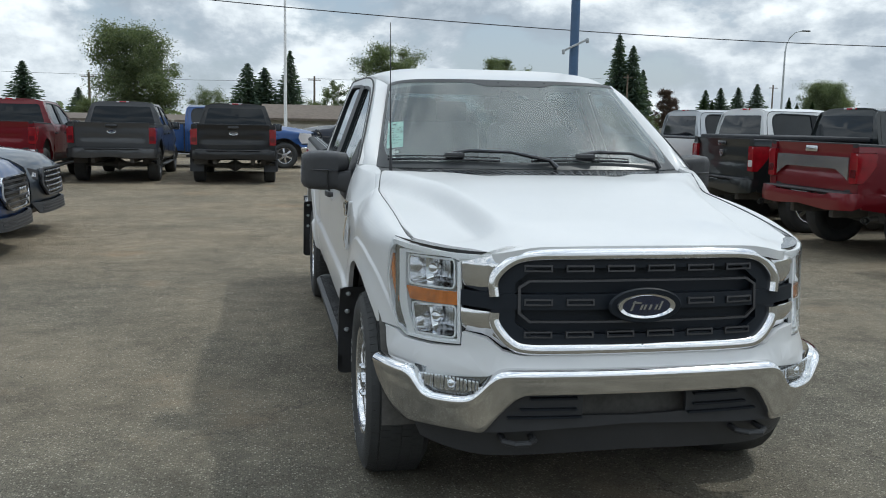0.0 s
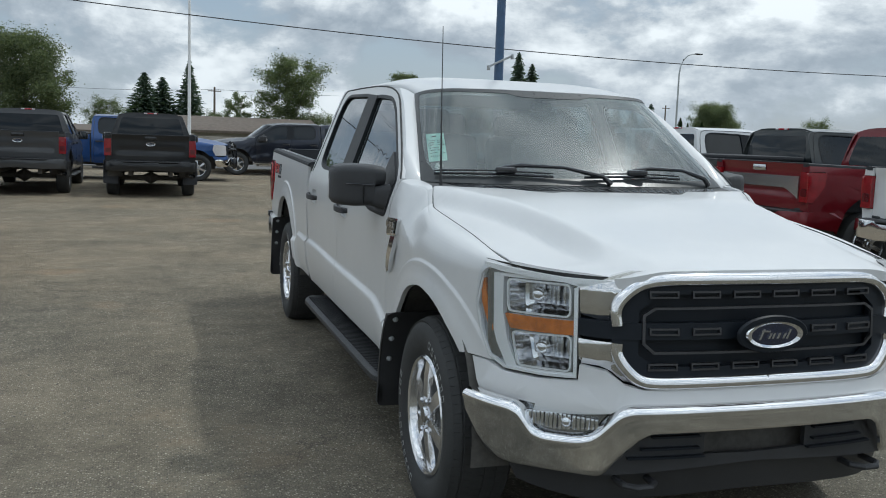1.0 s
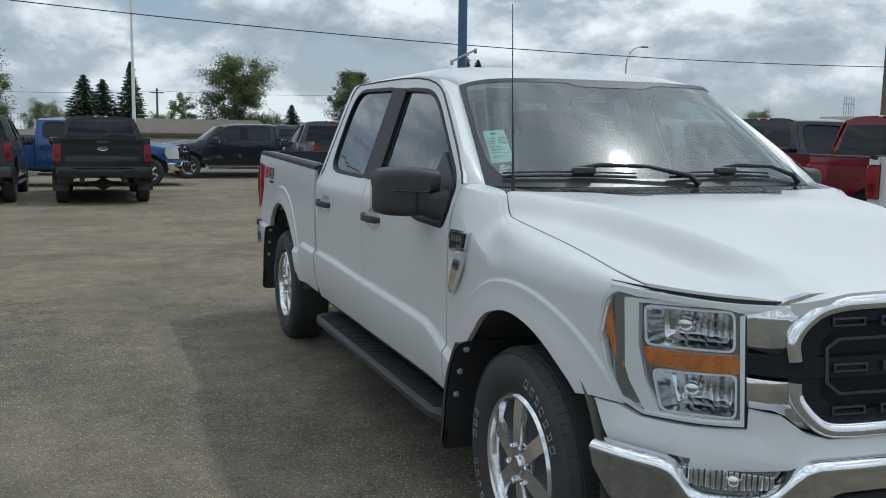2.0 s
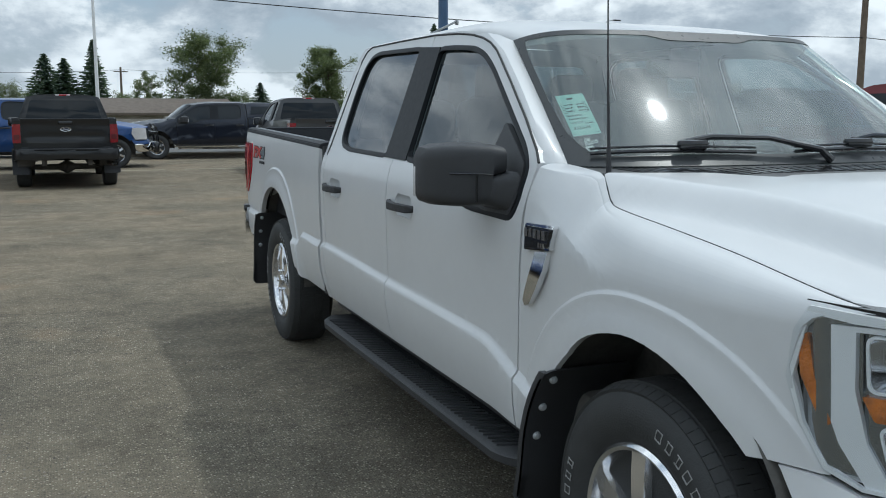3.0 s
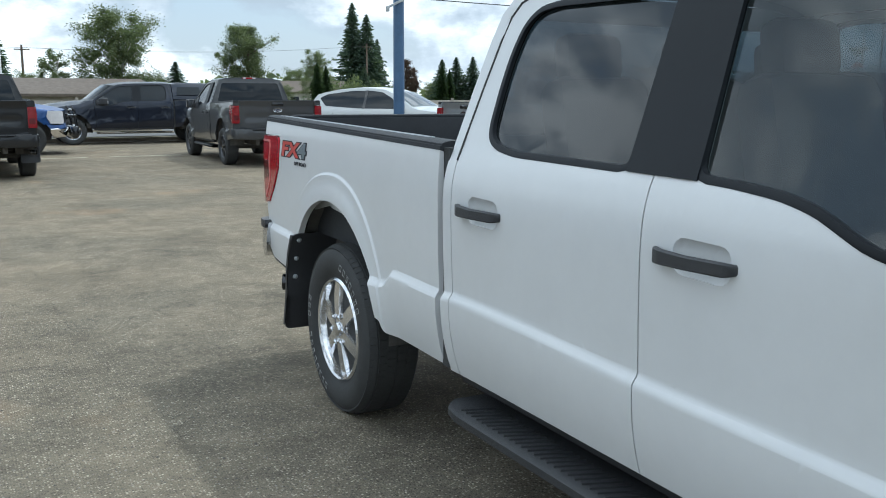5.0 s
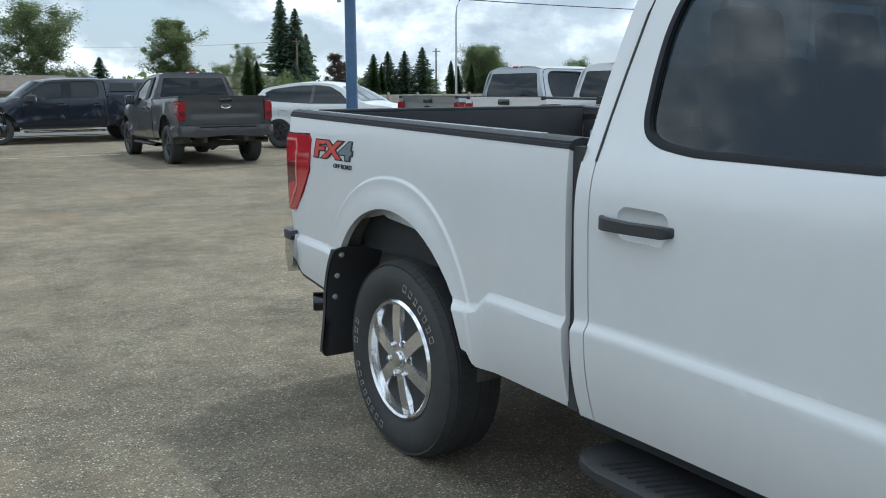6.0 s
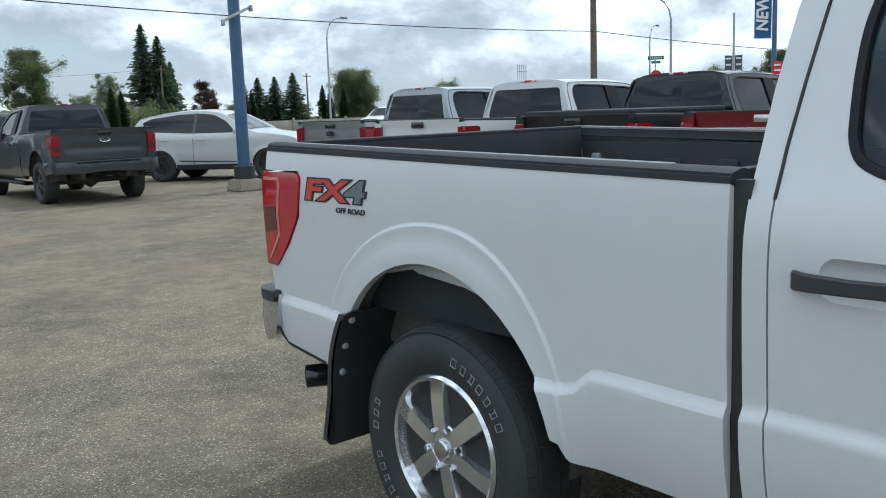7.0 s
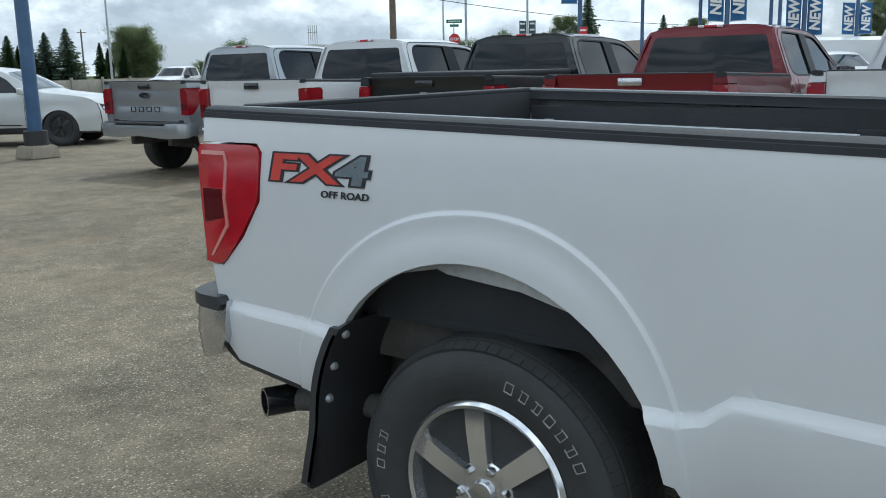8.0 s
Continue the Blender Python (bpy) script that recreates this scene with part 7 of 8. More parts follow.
street_lamp(42.7, 68.6, 9.9, 1.6, 0)
street_lamp(52.0, 40.0, 9.0, 2.2, 150)
street_lamp(66.0, 52.0, 8.6, 2.2, 20)
street_lamp(-24.0, 26.0, 9.0, 2.0, 0)
pole("flag_pole", -0.2, 45.0, 9.5, 0.10, 0.05, M_SIGNWHITE, "slim white metal pole beside the road", "")
for x, y, h in ((3.1, 78.0, 5.2), (-14.3, 70.0, 4.7), (57.5, 95.0, 6.4), (38.5, 93.0, 7.0)):
    u = tagged(new("utility_pole"), "weathered wooden utility pole with a crossarm", "utility pole", "utility poles")
    part("mast", tube([(x, y, 0), (x, y, h)], [0.12, 0.08], 10), M_WOOD, u)
    c = bmesh.new()
    box(c, (x, y - 0.1, h - 0.35), (1.1, 0.07, 0.08))
    part("crossarm", c, M_WOOD, u)
wood = tagged(new("utility_pole"), "tall weathered wooden utility pole carrying the cable", "utility pole", "utility poles")
part("mast", tube([(39.5, 36.6, -0.1), (39.5, 36.6, 11.0)], [0.22, 0.15], 12), M_WOOD, wood)
cl = bmesh.new()
box(cl, (39.5, 36.4, 9.9), (2.2, 0.12, 0.14))
part("crossarm", cl, M_WOOD, wood)


def cable(p, q, sag, r, label):
    pts = []
    for k in range(25):
        t = k / 24
        v = Vector(p).lerp(Vector(q), t)
        v.z -= sag * 4 * t * (1 - t)
        pts.append(v)
    return tagged(part("cable", tube(pts, r, 6), M_CABLE), label, "cable", "overhead cables")


cable((39.5, 36.5, 5.7), (-22, 36.5, 7.75), 0.9, 0.022, "black overhead cable over the road")
cable((39.5, 36.5, 5.7), (95, 30, 5.0), 0.8, 0.022, "black overhead cable over the road")
cable((39.5, 36.4, 9.9), (-40, 62, 12.5), 1.0, 0.012, "thin overhead wire over the road")
cable((39.0, 36.4, 9.9), (-40, 60, 11.9), 1.0, 0.012, "thin overhead wire over the road")
cable((-14.3, 70, 4.5), (3.1, 78, 5.0), 0.3, 0.014, "thin overhead wire beyond the road")
cable((3.1, 78, 5.0), (38.5, 93, 6.8), 0.5, 0.014, "thin overhead wire beyond the road")
cable((-60, 62, 6.0), (-14.3, 70, 4.5), 0.4, 0.014, "thin overhead wire beyond the road")

# stop sign with street name plates
stop = tagged(new("stop_sign"), "red stop sign under a green street name plate", "stop sign", "")
SX, SY, SZ = 40.95, 33.3, 3.0
part("sign_post", tube([(SX, SY + 0.03, 0), (SX, SY + 0.03, 4.05)], 0.03, 10), M_GALV, stop)
face_turn = Matrix.Rotation(radians(-56), 4, "Z")
octa = bmesh.new()
vs = [octa.verts.new(Vector((0.33 * math.cos(radians(22.5 + 45 * k)), 0, 0.33 * math.sin(radians(22.5 + 45 * k))))) for k in range(8)]
octa.faces.new(vs)
g = bmesh.ops.extrude_face_region(octa, geom=octa.faces[:])
for v in (q for q in g["geom"] if isinstance(q, bmesh.types.BMVert)):
    v.co.y -= 0.012
bmesh.ops.transform(octa, matrix=Matrix.Translation((SX, SY, SZ)) @ face_turn, verts=octa.verts)
part("sign_face", octa, M_SIGNRED, stop)
tx = letters("STOP", 0.22, 0.002, 0, 0.004)
bent(tx, lambda c: Matrix.Translation((SX, SY, SZ)) @ face_turn @ Vector((c.x, -0.016 - c.z, c.y)))
part("sign_letters", tx, M_SIGNWHITE, stop)
np_ = bmesh.new()
box(np_, (SX, SY, 4.0), (0.90, 0.02, 0.20), 0.004, face_turn)
box(np_, (SX, SY, 3.76), (0.50, 0.02, 0.14), 0.004, face_turn)
part("name_plate", np_, M_SIGNGREEN, stop)
nb = bmesh.new()
for k in range(6):
    p = Matrix.Translation((SX, SY, 4.0)) @ face_turn @ Vector((-0.30 + 0.12 * k, -0.014, 0))
    box(nb, p, (0.07, 0.006, 0.08), 0.0, face_turn)
part("plate_bars", nb, M_SIGNWHITE, stop)


def banner_pole(x, y, h, sides, mat, text, w=0.62, top=None, turn=-62, low=1.9, pole_mat=None):
    ob = tagged(new("banner_pole"), "pole with hanging dealership banners", "banner", "banner poles")
    part("pole_shaft", tube([(x, y, 0), (x, y, h)], [0.07, 0.06], 10), pole_mat or M_POLEBLUE, ob)
    rot = Matrix.Translation((x, y, 0)) @ Matrix.Rotation(radians(turn), 4, "Z")
    top = top or h - 0.15
    for s in sides:
        f = bmesh.new()
        n = 6
        rows = []
        for k in range(n + 1):
            z = low + (top - low) * k / n
            rows.append([rot @ Vector((s * (0.08 + w * j / 4), 0.03 * math.sin(j * 1.4 + k * 0.5), z + 0.01 * j)) for j in range(5)])
        bn = part("banner", loft(rows, f, closed=False), mat, ob, "blue cloth banner" if text else "dark cloth banner")
        if text:
            t = letters(text, w * 0.95, 0.002, 0.15, 0.014)
            mid = (low + top) / 2
            bent(t, lambda c: rot @ Vector((s * (0.08 + w / 2) - c.y * 1.0, -0.055 - c.z, mid + c.x * 0.95)))
            part("banner_letters", t, M_SIGNWHITE, bn)
        else:
            b = bmesh.new()
            for k in range(3):
                box(b, rot @ Vector((s * (0.08 + w / 2), -0.045, low + 0.25 + 0.35 * k)), (w * 0.7, 0.008, 0.10), 0.0, Matrix.Rotation(radians(turn), 4, "Z"))
            part("banner_bars", b, M_SIGNWHITE, bn)
        br = bmesh.new()
        for z in (low, top):
            tube([rot @ Vector((0, 0, z)), rot @ Vector((s * (0.10 + w), 0, z + 0.03))], 0.012, 6, br)
        part("bracket", br, M_GALV, ob)
    return ob


banner_pole(20.75, 14.9, 5.2, (-1,), M_BANNER, "NEW", 0.44, low=3.1, top=4.4)
banner_pole(20.0, 10.5, 4.2, (-1, 1), M_BANNER, "NEW", 0.38, low=2.40, top=3.5)
banner_pole(22.8, 9.40, 4.3, (-1, 1), M_BANNER, "NEW", 0.38, low=2.05, top=3.1)
banner_pole(30.0, 9.60, 4.6, (-1, 1), M_BANNER, "NEW", 0.38, low=2.2, top=3.2)
banner_pole(44.9, 30.8, 6.4, (-1, 1), M_BANNERDARK, "", 0.40, low=2.9, top=4.0, pole_mat=M_GALV)
for x, y, h in ((20.2, 12.8, 6.0), (20.2, 11.25, 6.0), (20.6, 9.62, 6.0), (20.4, 9.35, 6.0)):
    pole("flag_pole", x, y, h, 0.05, 0.04, M_POLEBLUE, "slim blue lot pole", "lot poles")

red_plate = bmesh.new()
box(red_plate, (20.72, 14.78, 2.24), (0.24, 0.012, 0.46), 0.004, Matrix.Rotation(radians(-62), 4, "Z"))
plate_ob = tagged(part("lot_sign", red_plate, M_SIGNRED), "small red sign fixed to a blue pole", "sign", "")
pb = bmesh.new()
for k in range(3):
    box(pb, (20.705, 14.772, 2.10 + 0.14 * k), (0.17, 0.008, 0.05), 0.0, Matrix.Rotation(radians(-62), 4, "Z"))
part("sign_bars", pb, M_SIGNWHITE, plate_ob)

# ---- trees ----


def cards(points, sizes, seed, mat, parent, name="crown", dirs=None, slim=0.5):
    """Small tilted leaf blades at points, joined."""
    r = np.random.default_rng(seed)
    n = len(points)
    p = np.asarray(points, float)
    s = np.asarray(sizes, float)[:, None]
    a = r.normal(size=(n, 3))
    a /= np.linalg.norm(a, axis=1)[:, None]
    a[:, 2] *= 0.6
    if dirs is not None:
        a = np.asarray(dirs, float) + a * 0.45
        a /= np.linalg.norm(a, axis=1)[:, None]
    b = np.cross(a, r.normal(size=(n, 3)))
    b /= np.linalg.norm(b, axis=1)[:, None] + 1e-9
    q = np.stack([p - a * s, p + b * s * slim, p + a * s, p - b * s * slim], 1).reshape(-1, 3)
    faces = np.arange(4 * n).reshape(-1, 4)
    me = bpy.data.meshes.new(name)
    me.from_pydata(q.tolist(), [], faces.tolist())
    me.materials.append(mat)
    ob = new(name, me)
    ob.parent = parent
    return ob


def spruce(h, width, seed, label="tall dark green spruce tree", mat=None, dense=1.0, column=False):
    r = np.random.default_rng(seed)
    tree = tagged(new("spruce_tree"), label, "tree", "spruces")
    part("trunk", tube([(0, 0, 0), (0.006 * h, 0, h * 0.5), (0, 0, h * 0.99)], [h * 0.018, h * 0.011, h * 0.0015], 8), M_BARK, tree)
    pts, sz, dirs = [], [], []
    z = 0.06 * h
    while z < h * 0.995:
        t = z / h
        rad = width * ((1 - t) ** 0.85 if not column else min(1.0, 2.2 * (1 - t))) * r.uniform(0.70, 1.18) + 0.006 * h
        n = int((7 + 9 * (1 - t)) * dense)
        for k in range(n):
            a = 2 * math.pi * (k + r.uniform(-0.4, 0.4)) / n
            ln = rad * r.uniform(0.7, 1.12)
            m = int(3 + ln / h * 60)
            for j in range(m):
                f = (j + r.uniform(0, 1)) / m
                d = ln * f
                side = r.normal(0, 0.10 * ln * (1.1 - f) + 0.002 * h)
                drop = -0.35 * d + 0.22 * d * f
                pts.append((math.cos(a) * d - math.sin(a) * side, math.sin(a) * d + math.cos(a) * side, z + drop + r.normal(0, 0.003 * h)))
                dirs.append((math.cos(a), math.sin(a), -0.35))
                sz.append(h * r.uniform(0.018, 0.040) * (1.0 - 0.50 * t))
        z += h * (0.014 + 0.016 * (1 - t))
    cards(pts, sz, seed, mat or M_SPRUCE, tree, dirs=dirs, slim=0.40)
    return tree


def broadleaf(h, width, seed, label, mat, bark=None, base=0.22, lumps=60, leaves=130, leaf=0.0105, stems=1, airy=0.0, cat_name="broadleaf_tree"):
    r = np.random.default_rng(seed)
    tree = tagged(new(cat_name), label, "tree", "broadleaf trees")
    wood_bm = bmesh.new()
    tips = []
    for st in range(stems):
        lean = r.normal(0, 0.10, 2) * h * (0.6 if stems == 1 else 1.4)
        top = Vector((lean[0], lean[1], h * r.uniform(0.80, 0.95)))
        tr = [Vector((0.10 * st * h * 0.2, 0, 0)), Vector((lean[0] * 0.2, lean[1] * 0.2, h * 0.3)), Vector((lean[0] * 0.6, lean[1] * 0.6, h * 0.6)), top]
        tube(tr, [h * 0.024, h * 0.018, h * 0.011, h * 0.003], 8, wood_bm)
        for k in range(13):
            t = r.uniform(base, 0.92)
            seg = min(2, int(t * 3))
            p0 = tr[seg].lerp(tr[seg + 1], t * 3 - seg)
            a = r.uniform(0, 2 * math.pi)
            ln = width * r.uniform(0.55, 1.05) * (1.15 - abs(t - 0.55) * 1.3)
            end = p0 + Vector((math.cos(a) * ln, math.sin(a) * ln, ln * r.uniform(0.15, 0.7)))
            midp = p0.lerp(end, 0.5) + Vector((0, 0, 0.06 * ln))
            tube([p0, midp, end], [h * 0.008, h * 0.005, h * 0.0015], 5, wood_bm)
            tips += [end, midp, p0.lerp(end, 0.75)]
        tips.append(top)
    part("trunk", wood_bm, bark or M_BARK, tree)
    pts, sz = [], []
    blobs = []
    for k in range(26):
        a = 2.4 * k + r.uniform(-0.5, 0.5)
        up = base + 0.08 + (0.86 - base) * ((k + r.uniform(0, 1)) / 26) ** 0.9
        out_r = width * r.uniform(0.25, 0.78) * math.sin(math.pi * min(0.93, 0.20 + 0.68 * (up - base) / (1 - base))) ** 0.7
        blobs.append((np.array([math.cos(a) * out_r, math.sin(a) * out_r, h * up]), width * r.uniform(0.20, 0.36)))
    blobs.append((np.array([0, 0, h * 0.90]), width * 0.28))
    for k in range(int(lumps * 3.0)):
        if k < len(tips):
            c = np.array(tips[k])
        else:
            bc, br_ = blobs[k % len(blobs)]
            u = r.normal(size=3)
            u /= np.linalg.norm(u)
            c = bc + u * br_ * r.uniform(0.25, 1.0) * np.array([1, 1, 0.9])
        spread = width * r.uniform(0.055, 0.13)
        m = int(1.25 * leaves * r.uniform(0.3, 1.4))
        q = c + r.normal(size=(m, 3)) * spread * np.array([1, 1, 0.8])
        pts += q.tolist()
        sz += (h * leaf * r.uniform(0.6, 1.25, m)).tolist()
    cards(pts, sz, seed, mat, tree)
    return tree


def hedge(name, x, y, z, sx, sy, sz_, seed, mat, label, n=2500, size=0.12):
    r = np.random.default_rng(seed)
    ob = tagged(new(name), label, "shrub", "")
    u = r.normal(size=(n, 3))
    u /= np.linalg.norm(u, axis=1)[:, None]
    u *= (r.uniform(0.5, 1.0, n) ** 0.4)[:, None]
    u[:, 2] = np.abs(u[:, 2])
    lump = 1 + 0.15 * np.sin(u[:, 0] * 9) + 0.12 * np.sin(u[:, 1] * 11 + 1)
    pts = np.c_[x + u[:, 0] * sx, y + u[:, 1] * sy, z + u[:, 2] * sz_ * lump]
    cards(pts, r.uniform(0.6, 1.3, n) * size, seed, mat, ob, "foliage")
    return ob


def at(tree, x, y, turn=0, scale=1.0):
    tree.matrix_basis = pose(x, y, -0.05, 0, 0, turn) @ Matrix.Scale(scale, 4)
    return tree


def again(tree, x, y, turn, scale, wide=1.0):
    return copy_thing(tree, pose(x, y, -0.05, 0, 0, turn) @ Matrix.Diagonal((scale * wide, scale * wide, scale, 1)))


# spruces
s1 = at(spruce(13.9, 3.7, 1, dense=1.5), 46.8, 116.6)
s2 = at(spruce(8.2, 2.3, 2, dense=1.3), 0.9, 75.0, 0, 0.88)
again(s1, 48.4, 115.5, 70, 0.885, 1.15)
again(s1, 50.4, 116.5, 150, 0.66, 1.05)
for x, y, sc, tn in ((-2.6, 75.0, 0.84, 40), (-1.2, 75.6, 0.80, 200), (-19.0, 70.0, 0.76, 80), (-15.1, 70.0, 0.50, 120), (-23.0, 72, 0.75, 10), (12.2, 67.0, 0.535, 60)):
    again(s2, x, y, tn, sc, 1.7)
for x, y, sc, tn in ((54.5, 93.3, 0.90, 10), (51.4, 96.0, 0.84, 100), (53.2, 95.2, 0.85, 220), (49.9, 96.8, 0.80, 300), (36.9, 90, 0.62, 30)):
    again(s2, x, y, tn, sc, 1.35)
# broadleaf
at(broadleaf(7.4, 3.5, 11, "broad green poplar by the road", M_LEAF, lumps=120, leaves=190, base=0.08), -9.7, 60.0)
birch = at(broadleaf(6.9, 2.6, 12, "pair of white-stemmed birches in full leaf", M_LEAF, M_BIRCH, lumps=80, leaves=150, base=0.14, stems=2), 7.2, 62.0)
at(broadleaf(4.2, 1.1, 13, "thin pale weeping birch tree", M_LEAFPALE, M_BIRCH, lumps=34, leaves=60, base=0.25, leaf=0.016), 3.5, 62.0)
rt = at(broadleaf(6.2, 2.1, 14, "rounded green tree by the road", M_LEAF, lumps=75, leaves=170, base=0.18), 15.8, 62.0)
at(broadleaf(7.6, 4.4, 15, "large dense round pale willow", M_LEAFPALE, lumps=130, leaves=240, base=0.02, leaf=0.0125), 67.8, 100.0, 0, 0.9)
hb_ = at(broadleaf(4.6, 2.2, 16, "low green tree beyond the road", M_LEAF, lumps=60, leaves=120, base=0.1), -5.0, 62.0, 0, 0.75)
for x, y, tn, sc in ((2.3, 66, 40, 0.85), (-13.5, 64, 90, 0.8), (10.5, 66, 150, 0.85), (29.5, 84, 10, 1.2), (-30, 60, 70, 1.6), (33.0, 100, 200, 1.3), (42.0, 105, 20, 0.9), (56, 110, 60, 1.0), (80, 95, 130, 1.6), (62.5, 104, 15, 0.9)):
    again(hb_, x, y, tn, sc)
for k, (x, y, sc) in enumerate(((39.5, 108, 0.8), (44.0, 112, 0.9), (50.0, 110, 0.85), (56.5, 111, 0.95), (60.0, 108, 0.85), (73.0, 108, 0.95), (77.5, 110, 0.85), (83.0, 106, 0.9), (25.0, 82, 0.7), (21.0, 80, 0.6))):
    again(hb_, x, y, 55 * k, sc, 1.35)
pu = at(broadleaf(6.6, 1.9, 17, "dark purple-leaved garden tree", M_LEAFPURPLE, lumps=55, leaves=130, base=0.1), 44.6, 96.0, 0, 0.88)
again(pu, 46.0, 97.5, 80, 0.8)
at(broadleaf(5.6, 1.7, 18, "pale airy poplar beyond the road", M_LEAFPALE, lumps=50, leaves=90, base=0.2), 27.0, 78.0)
for x, y, sc in ((24.0, 70.0, 1.0), (25.0, 70.6, 0.95), (60.3, 96.0, 1.25), (62.0, 97.0, 1.1), (63.4, 96.0, 1.15), (47.3, 92.0, 1.2), (48.6, 92.6, 1.1)):
    if sc == 1.0:
        cedar = spruce(4.1, 0.62, 21, "narrow columnar dark green cedar", M_CEDAR, 1.8, True)
        cedar.matrix_basis = pose(x, y, -0.05)
    else:
        again(cedar, x, y, 50 * sc, sc)
for k, (x, y, sc) in enumerate(((60, 46, 0.9), (63, 38, 0.85), (75, 45, 1.0), (70, 30, 0.8), (95, 40, 1.2), (100, 22, 1.2), (90, 60, 1.3))):
    again(rt if k % 2 else hb_, x, y, 40 * k, sc * (1.0 if k % 2 else 1.2))
for x, y, sc in ((58, 33.5, 0.9), (78, 36.0, 0.8)):
    again(s2, x, y, 33, sc)
hedge("shrub", 13.0, 64, 0, 3.4, 1.0, 1.9, 31, M_HEDGE, "yellow-green hedge beyond the fence")
hedge("shrub", 31.0, 80, 0, 3.0, 1.4, 3.0, 32, M_LEAFPALE, "pale rounded shrub beyond the fence")
hedge("shrub", 38.0, 92, 0, 4.5, 1.4, 2.6, 33, M_LEAF, "dark green shrubs beyond the fence", 3000, 0.16)

# distant woods all round
wr = np.random.default_rng(9)
pts, sz = [], []
for k in range(9000):
    a = wr.uniform(0, 2 * math.pi)
    d = wr.uniform(170, 230)
    hgt = (3.0 + 1.8 * math.sin(a * 11) + 1.3 * math.sin(a * 29 + 2)) * wr.uniform(0.05, 1.0)
    pts.append((d * math.cos(a), d * math.sin(a), max(0.2, hgt)))
    sz.append(wr.uniform(0.6, 1.3))
woods = tagged(new("woods"), "low dark line of far trees", "woods", kind="stuff")
cards(pts, sz, 9, M_LEAF, woods, "foliage")

# ---- fence and far buildings ----
fence = tagged(new("fence"), "long low weathered board barrier along the road", "fence", "")
for k in range(40):
    x = -30 + 3.0 * k
    y = 46.0 + max(0, x - 10) * 0.42
    x2, y2 = x + 2.96, 46.0 + max(0, x + 3 - 10) * 0.42
    pn = bmesh.new()
    ang = math.atan2(y2 - y, x2 - x)
    box(pn, ((x + x2) / 2, (y + y2) / 2, 0.60), (math.hypot(x2 - x, y2 - y) - 0.02, 0.08, 1.16), 0.01, Matrix.Rotation(ang, 4, "Z"))
    part("fence_panel", pn, M_FENCE, fence)
    ps = bmesh.new()
    box(ps, (x, y - 0.06, 0.66), (0.14, 0.14, 1.32), 0.01)
    part("fence_post", ps, M_FENCE, fence)


def house(x, y, w, d, h, roof_h, turn, label, wall=None, roofm=None):
    ob = tagged(new("house"), label, "house", "far houses")
    b = bmesh.new()
    box(b, (0, 0, h / 2), (w, d, h))
    part("wall", b, wall or M_WALLPALE, ob)
    r = bmesh.new()
    o = 0.35
    loft([[Vector((-w / 2 - o, -d / 2 - o, h)), Vector((-w / 2 - o, 0, h + roof_h)), Vector((-w / 2 - o, d / 2 + o, h)), Vector((-w / 2 - o, d / 2 + o, h - 0.15)), Vector((-w / 2 - o, -d / 2 - o, h - 0.15))],
          [Vector((w / 2 + o, -d / 2 - o, h)), Vector((w / 2 + o, 0, h + roof_h)), Vector((w / 2 + o, d / 2 + o, h)), Vector((w / 2 + o, d / 2 + o, h - 0.15)), Vector((w / 2 + o, -d / 2 - o, h - 0.15))]], r)
    part("roof", r, roofm or M_ROOF, ob)
    for k in (-0.3, 0.05, 0.33):
        wn = bmesh.new()
        box(wn, (w * k, -d / 2 - 0.02, h * 0.55), (w * 0.13, 0.06, h * 0.35), 0.01)
        part("window", wn, M_DARKPANE, ob)
    ob.matrix_basis = pose(x, y, 0, 0, 0, turn)
    return ob


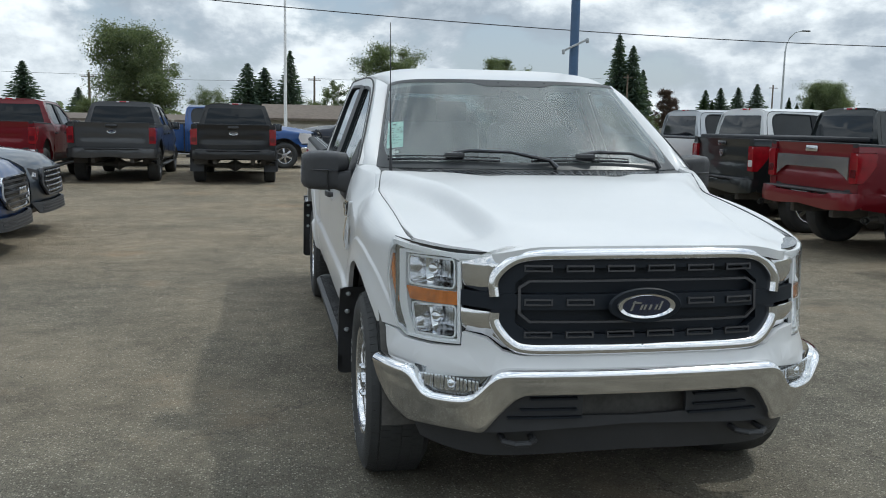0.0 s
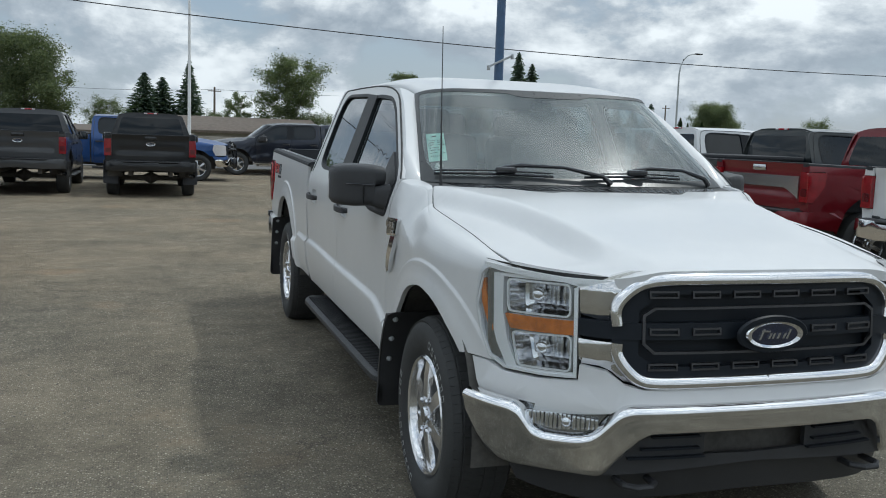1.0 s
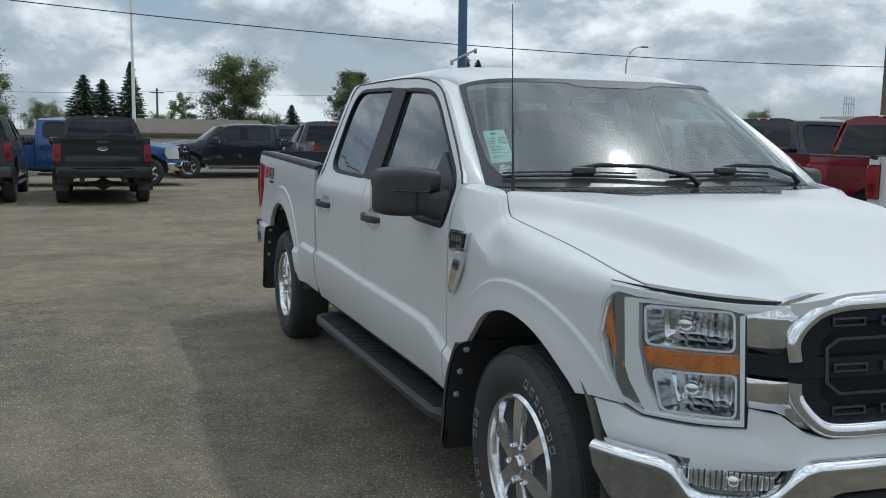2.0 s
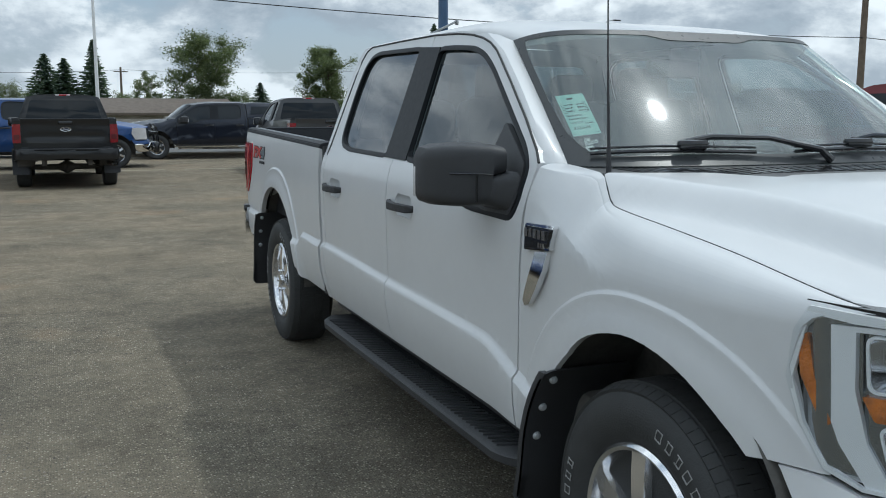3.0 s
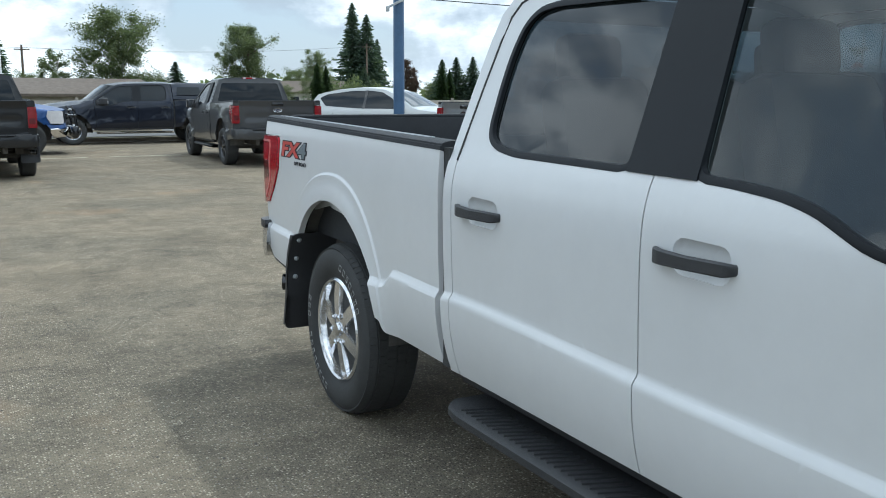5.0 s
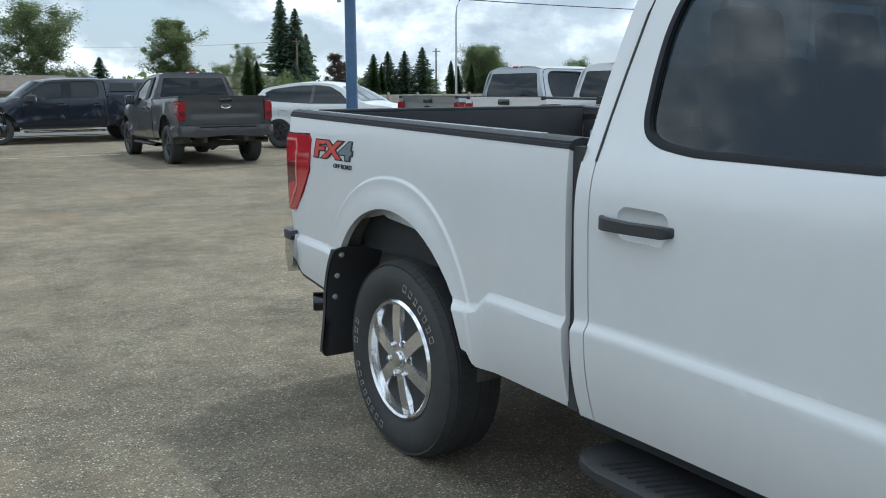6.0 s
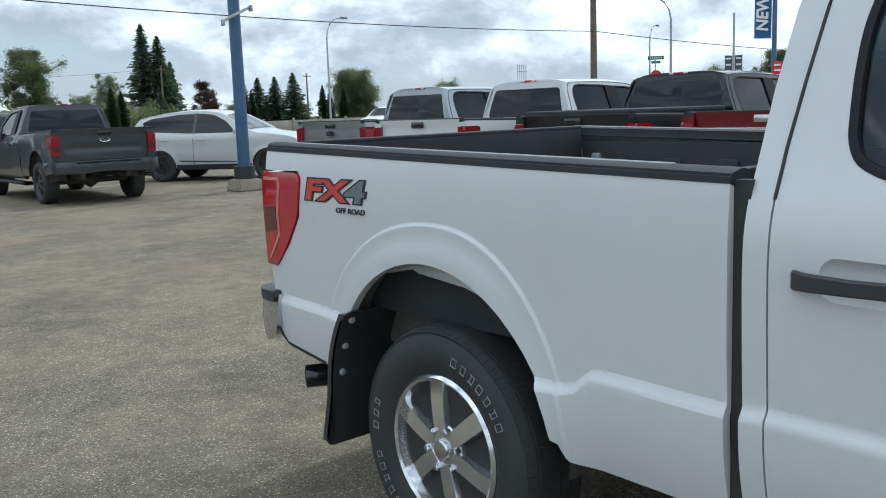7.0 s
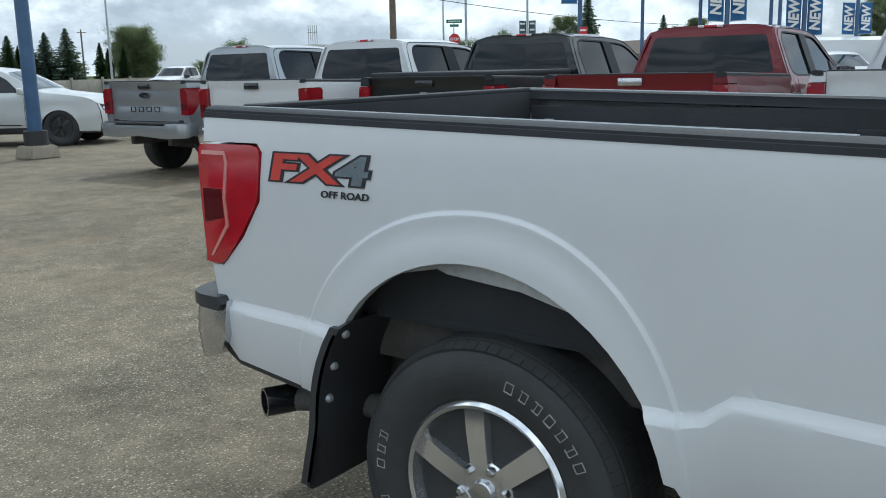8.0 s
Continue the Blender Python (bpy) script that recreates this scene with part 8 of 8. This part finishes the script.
house(3.4, 58.0, 9, 6, 1.5, 0.9, 4, "low dark-roofed house behind the birches", M_FENCE)
house(33.0, 96.0, 7, 5, 1.8, 1.2, -10, "brown-roofed house among trees")
house(-11.0, 52.0, 12, 6, 1.3, 0.3, 0, "long pale low building behind the trucks")
house(117.0, 55.0, 9, 7, 2.6, 1.9, 60, "small house beyond the banners")
blk = tagged(new("apartment_block"), "far flat-roofed block with roof masts", "building", "")
b = bmesh.new()
box(b, (112, 113, 2.8), (4, 6, 5.6))
part("wall", b, M_WALLPALE, blk)
for j in range(3):
    for k in range(7):
        wn = bmesh.new()
        box(wn, (110.4 + 0.53 * k, 109.98, 1.0 + 1.7 * j), (0.32, 0.1, 0.8))
        part("window", wn, M_DARKPANE, blk)
ms = bmesh.new()
for k in range(5):
    tube([(111 + 0.5 * k, 112, 5.6), (111 + 0.5 * k, 112, 8.8)], 0.06, 6, ms)
box(ms, (112.0, 112, 7.6), (2.4, 0.12, 0.12))
part("roof_mast", ms, M_GALV, blk)

# far vehicles across the road
far_car = crossover("pale car far across the road", M_WHITE, "far cars")
far_car.matrix_basis = pose(62.0, 64.0, 0, 0, 0, -65)
park(pickup("white pickup far across the road", M_WHITE, bed_len=1.7, group="far cars"), 32.5, 48.6, -65)
van = tagged(new("delivery_van"), "white high-roofed van beyond the lot", "van", "")
rows = []
for y, w, zt in ((-1.0, 0.85, 0.9), (-0.7, 0.95, 1.15), (-0.1, 0.97, 1.35), (0.8, 0.95, 2.2), (1.6, 0.97, 2.45), (4.6, 0.97, 2.5), (4.75, 0.95, 2.4)):
    rows.append([Vector((-w, y, 0.35)), Vector((-w, y, zt * 0.6)), Vector((-w * 0.9, y, zt * 0.95)), Vector((-w * 0.7, y, zt)), Vector((w * 0.7, y, zt)), Vector((w * 0.9, y, zt * 0.95)), Vector((w, y, zt * 0.6)), Vector((w, y, 0.35))])
part("van_body", loft(rows), M_WHITE, van)
for s in (-1, 1):
    for y in (0.0, 3.6):
        wheel(van, s * 0.93, y, s, "alloy", False)
    gl = bmesh.new()
    box(gl, (s * 0.955, 0.95, 1.62), (0.02, 0.95, 0.5), 0.005)
    part("van_window", gl, M_DARKPANE, van)
van.matrix_basis = pose(30.5, 6.4, 0, 0, 0, 8) @ Matrix.Diagonal((1, 1, 0.86, 1))
copy_thing(far_car, pose(27.5, 9.2, 0, 0, 0, -60))
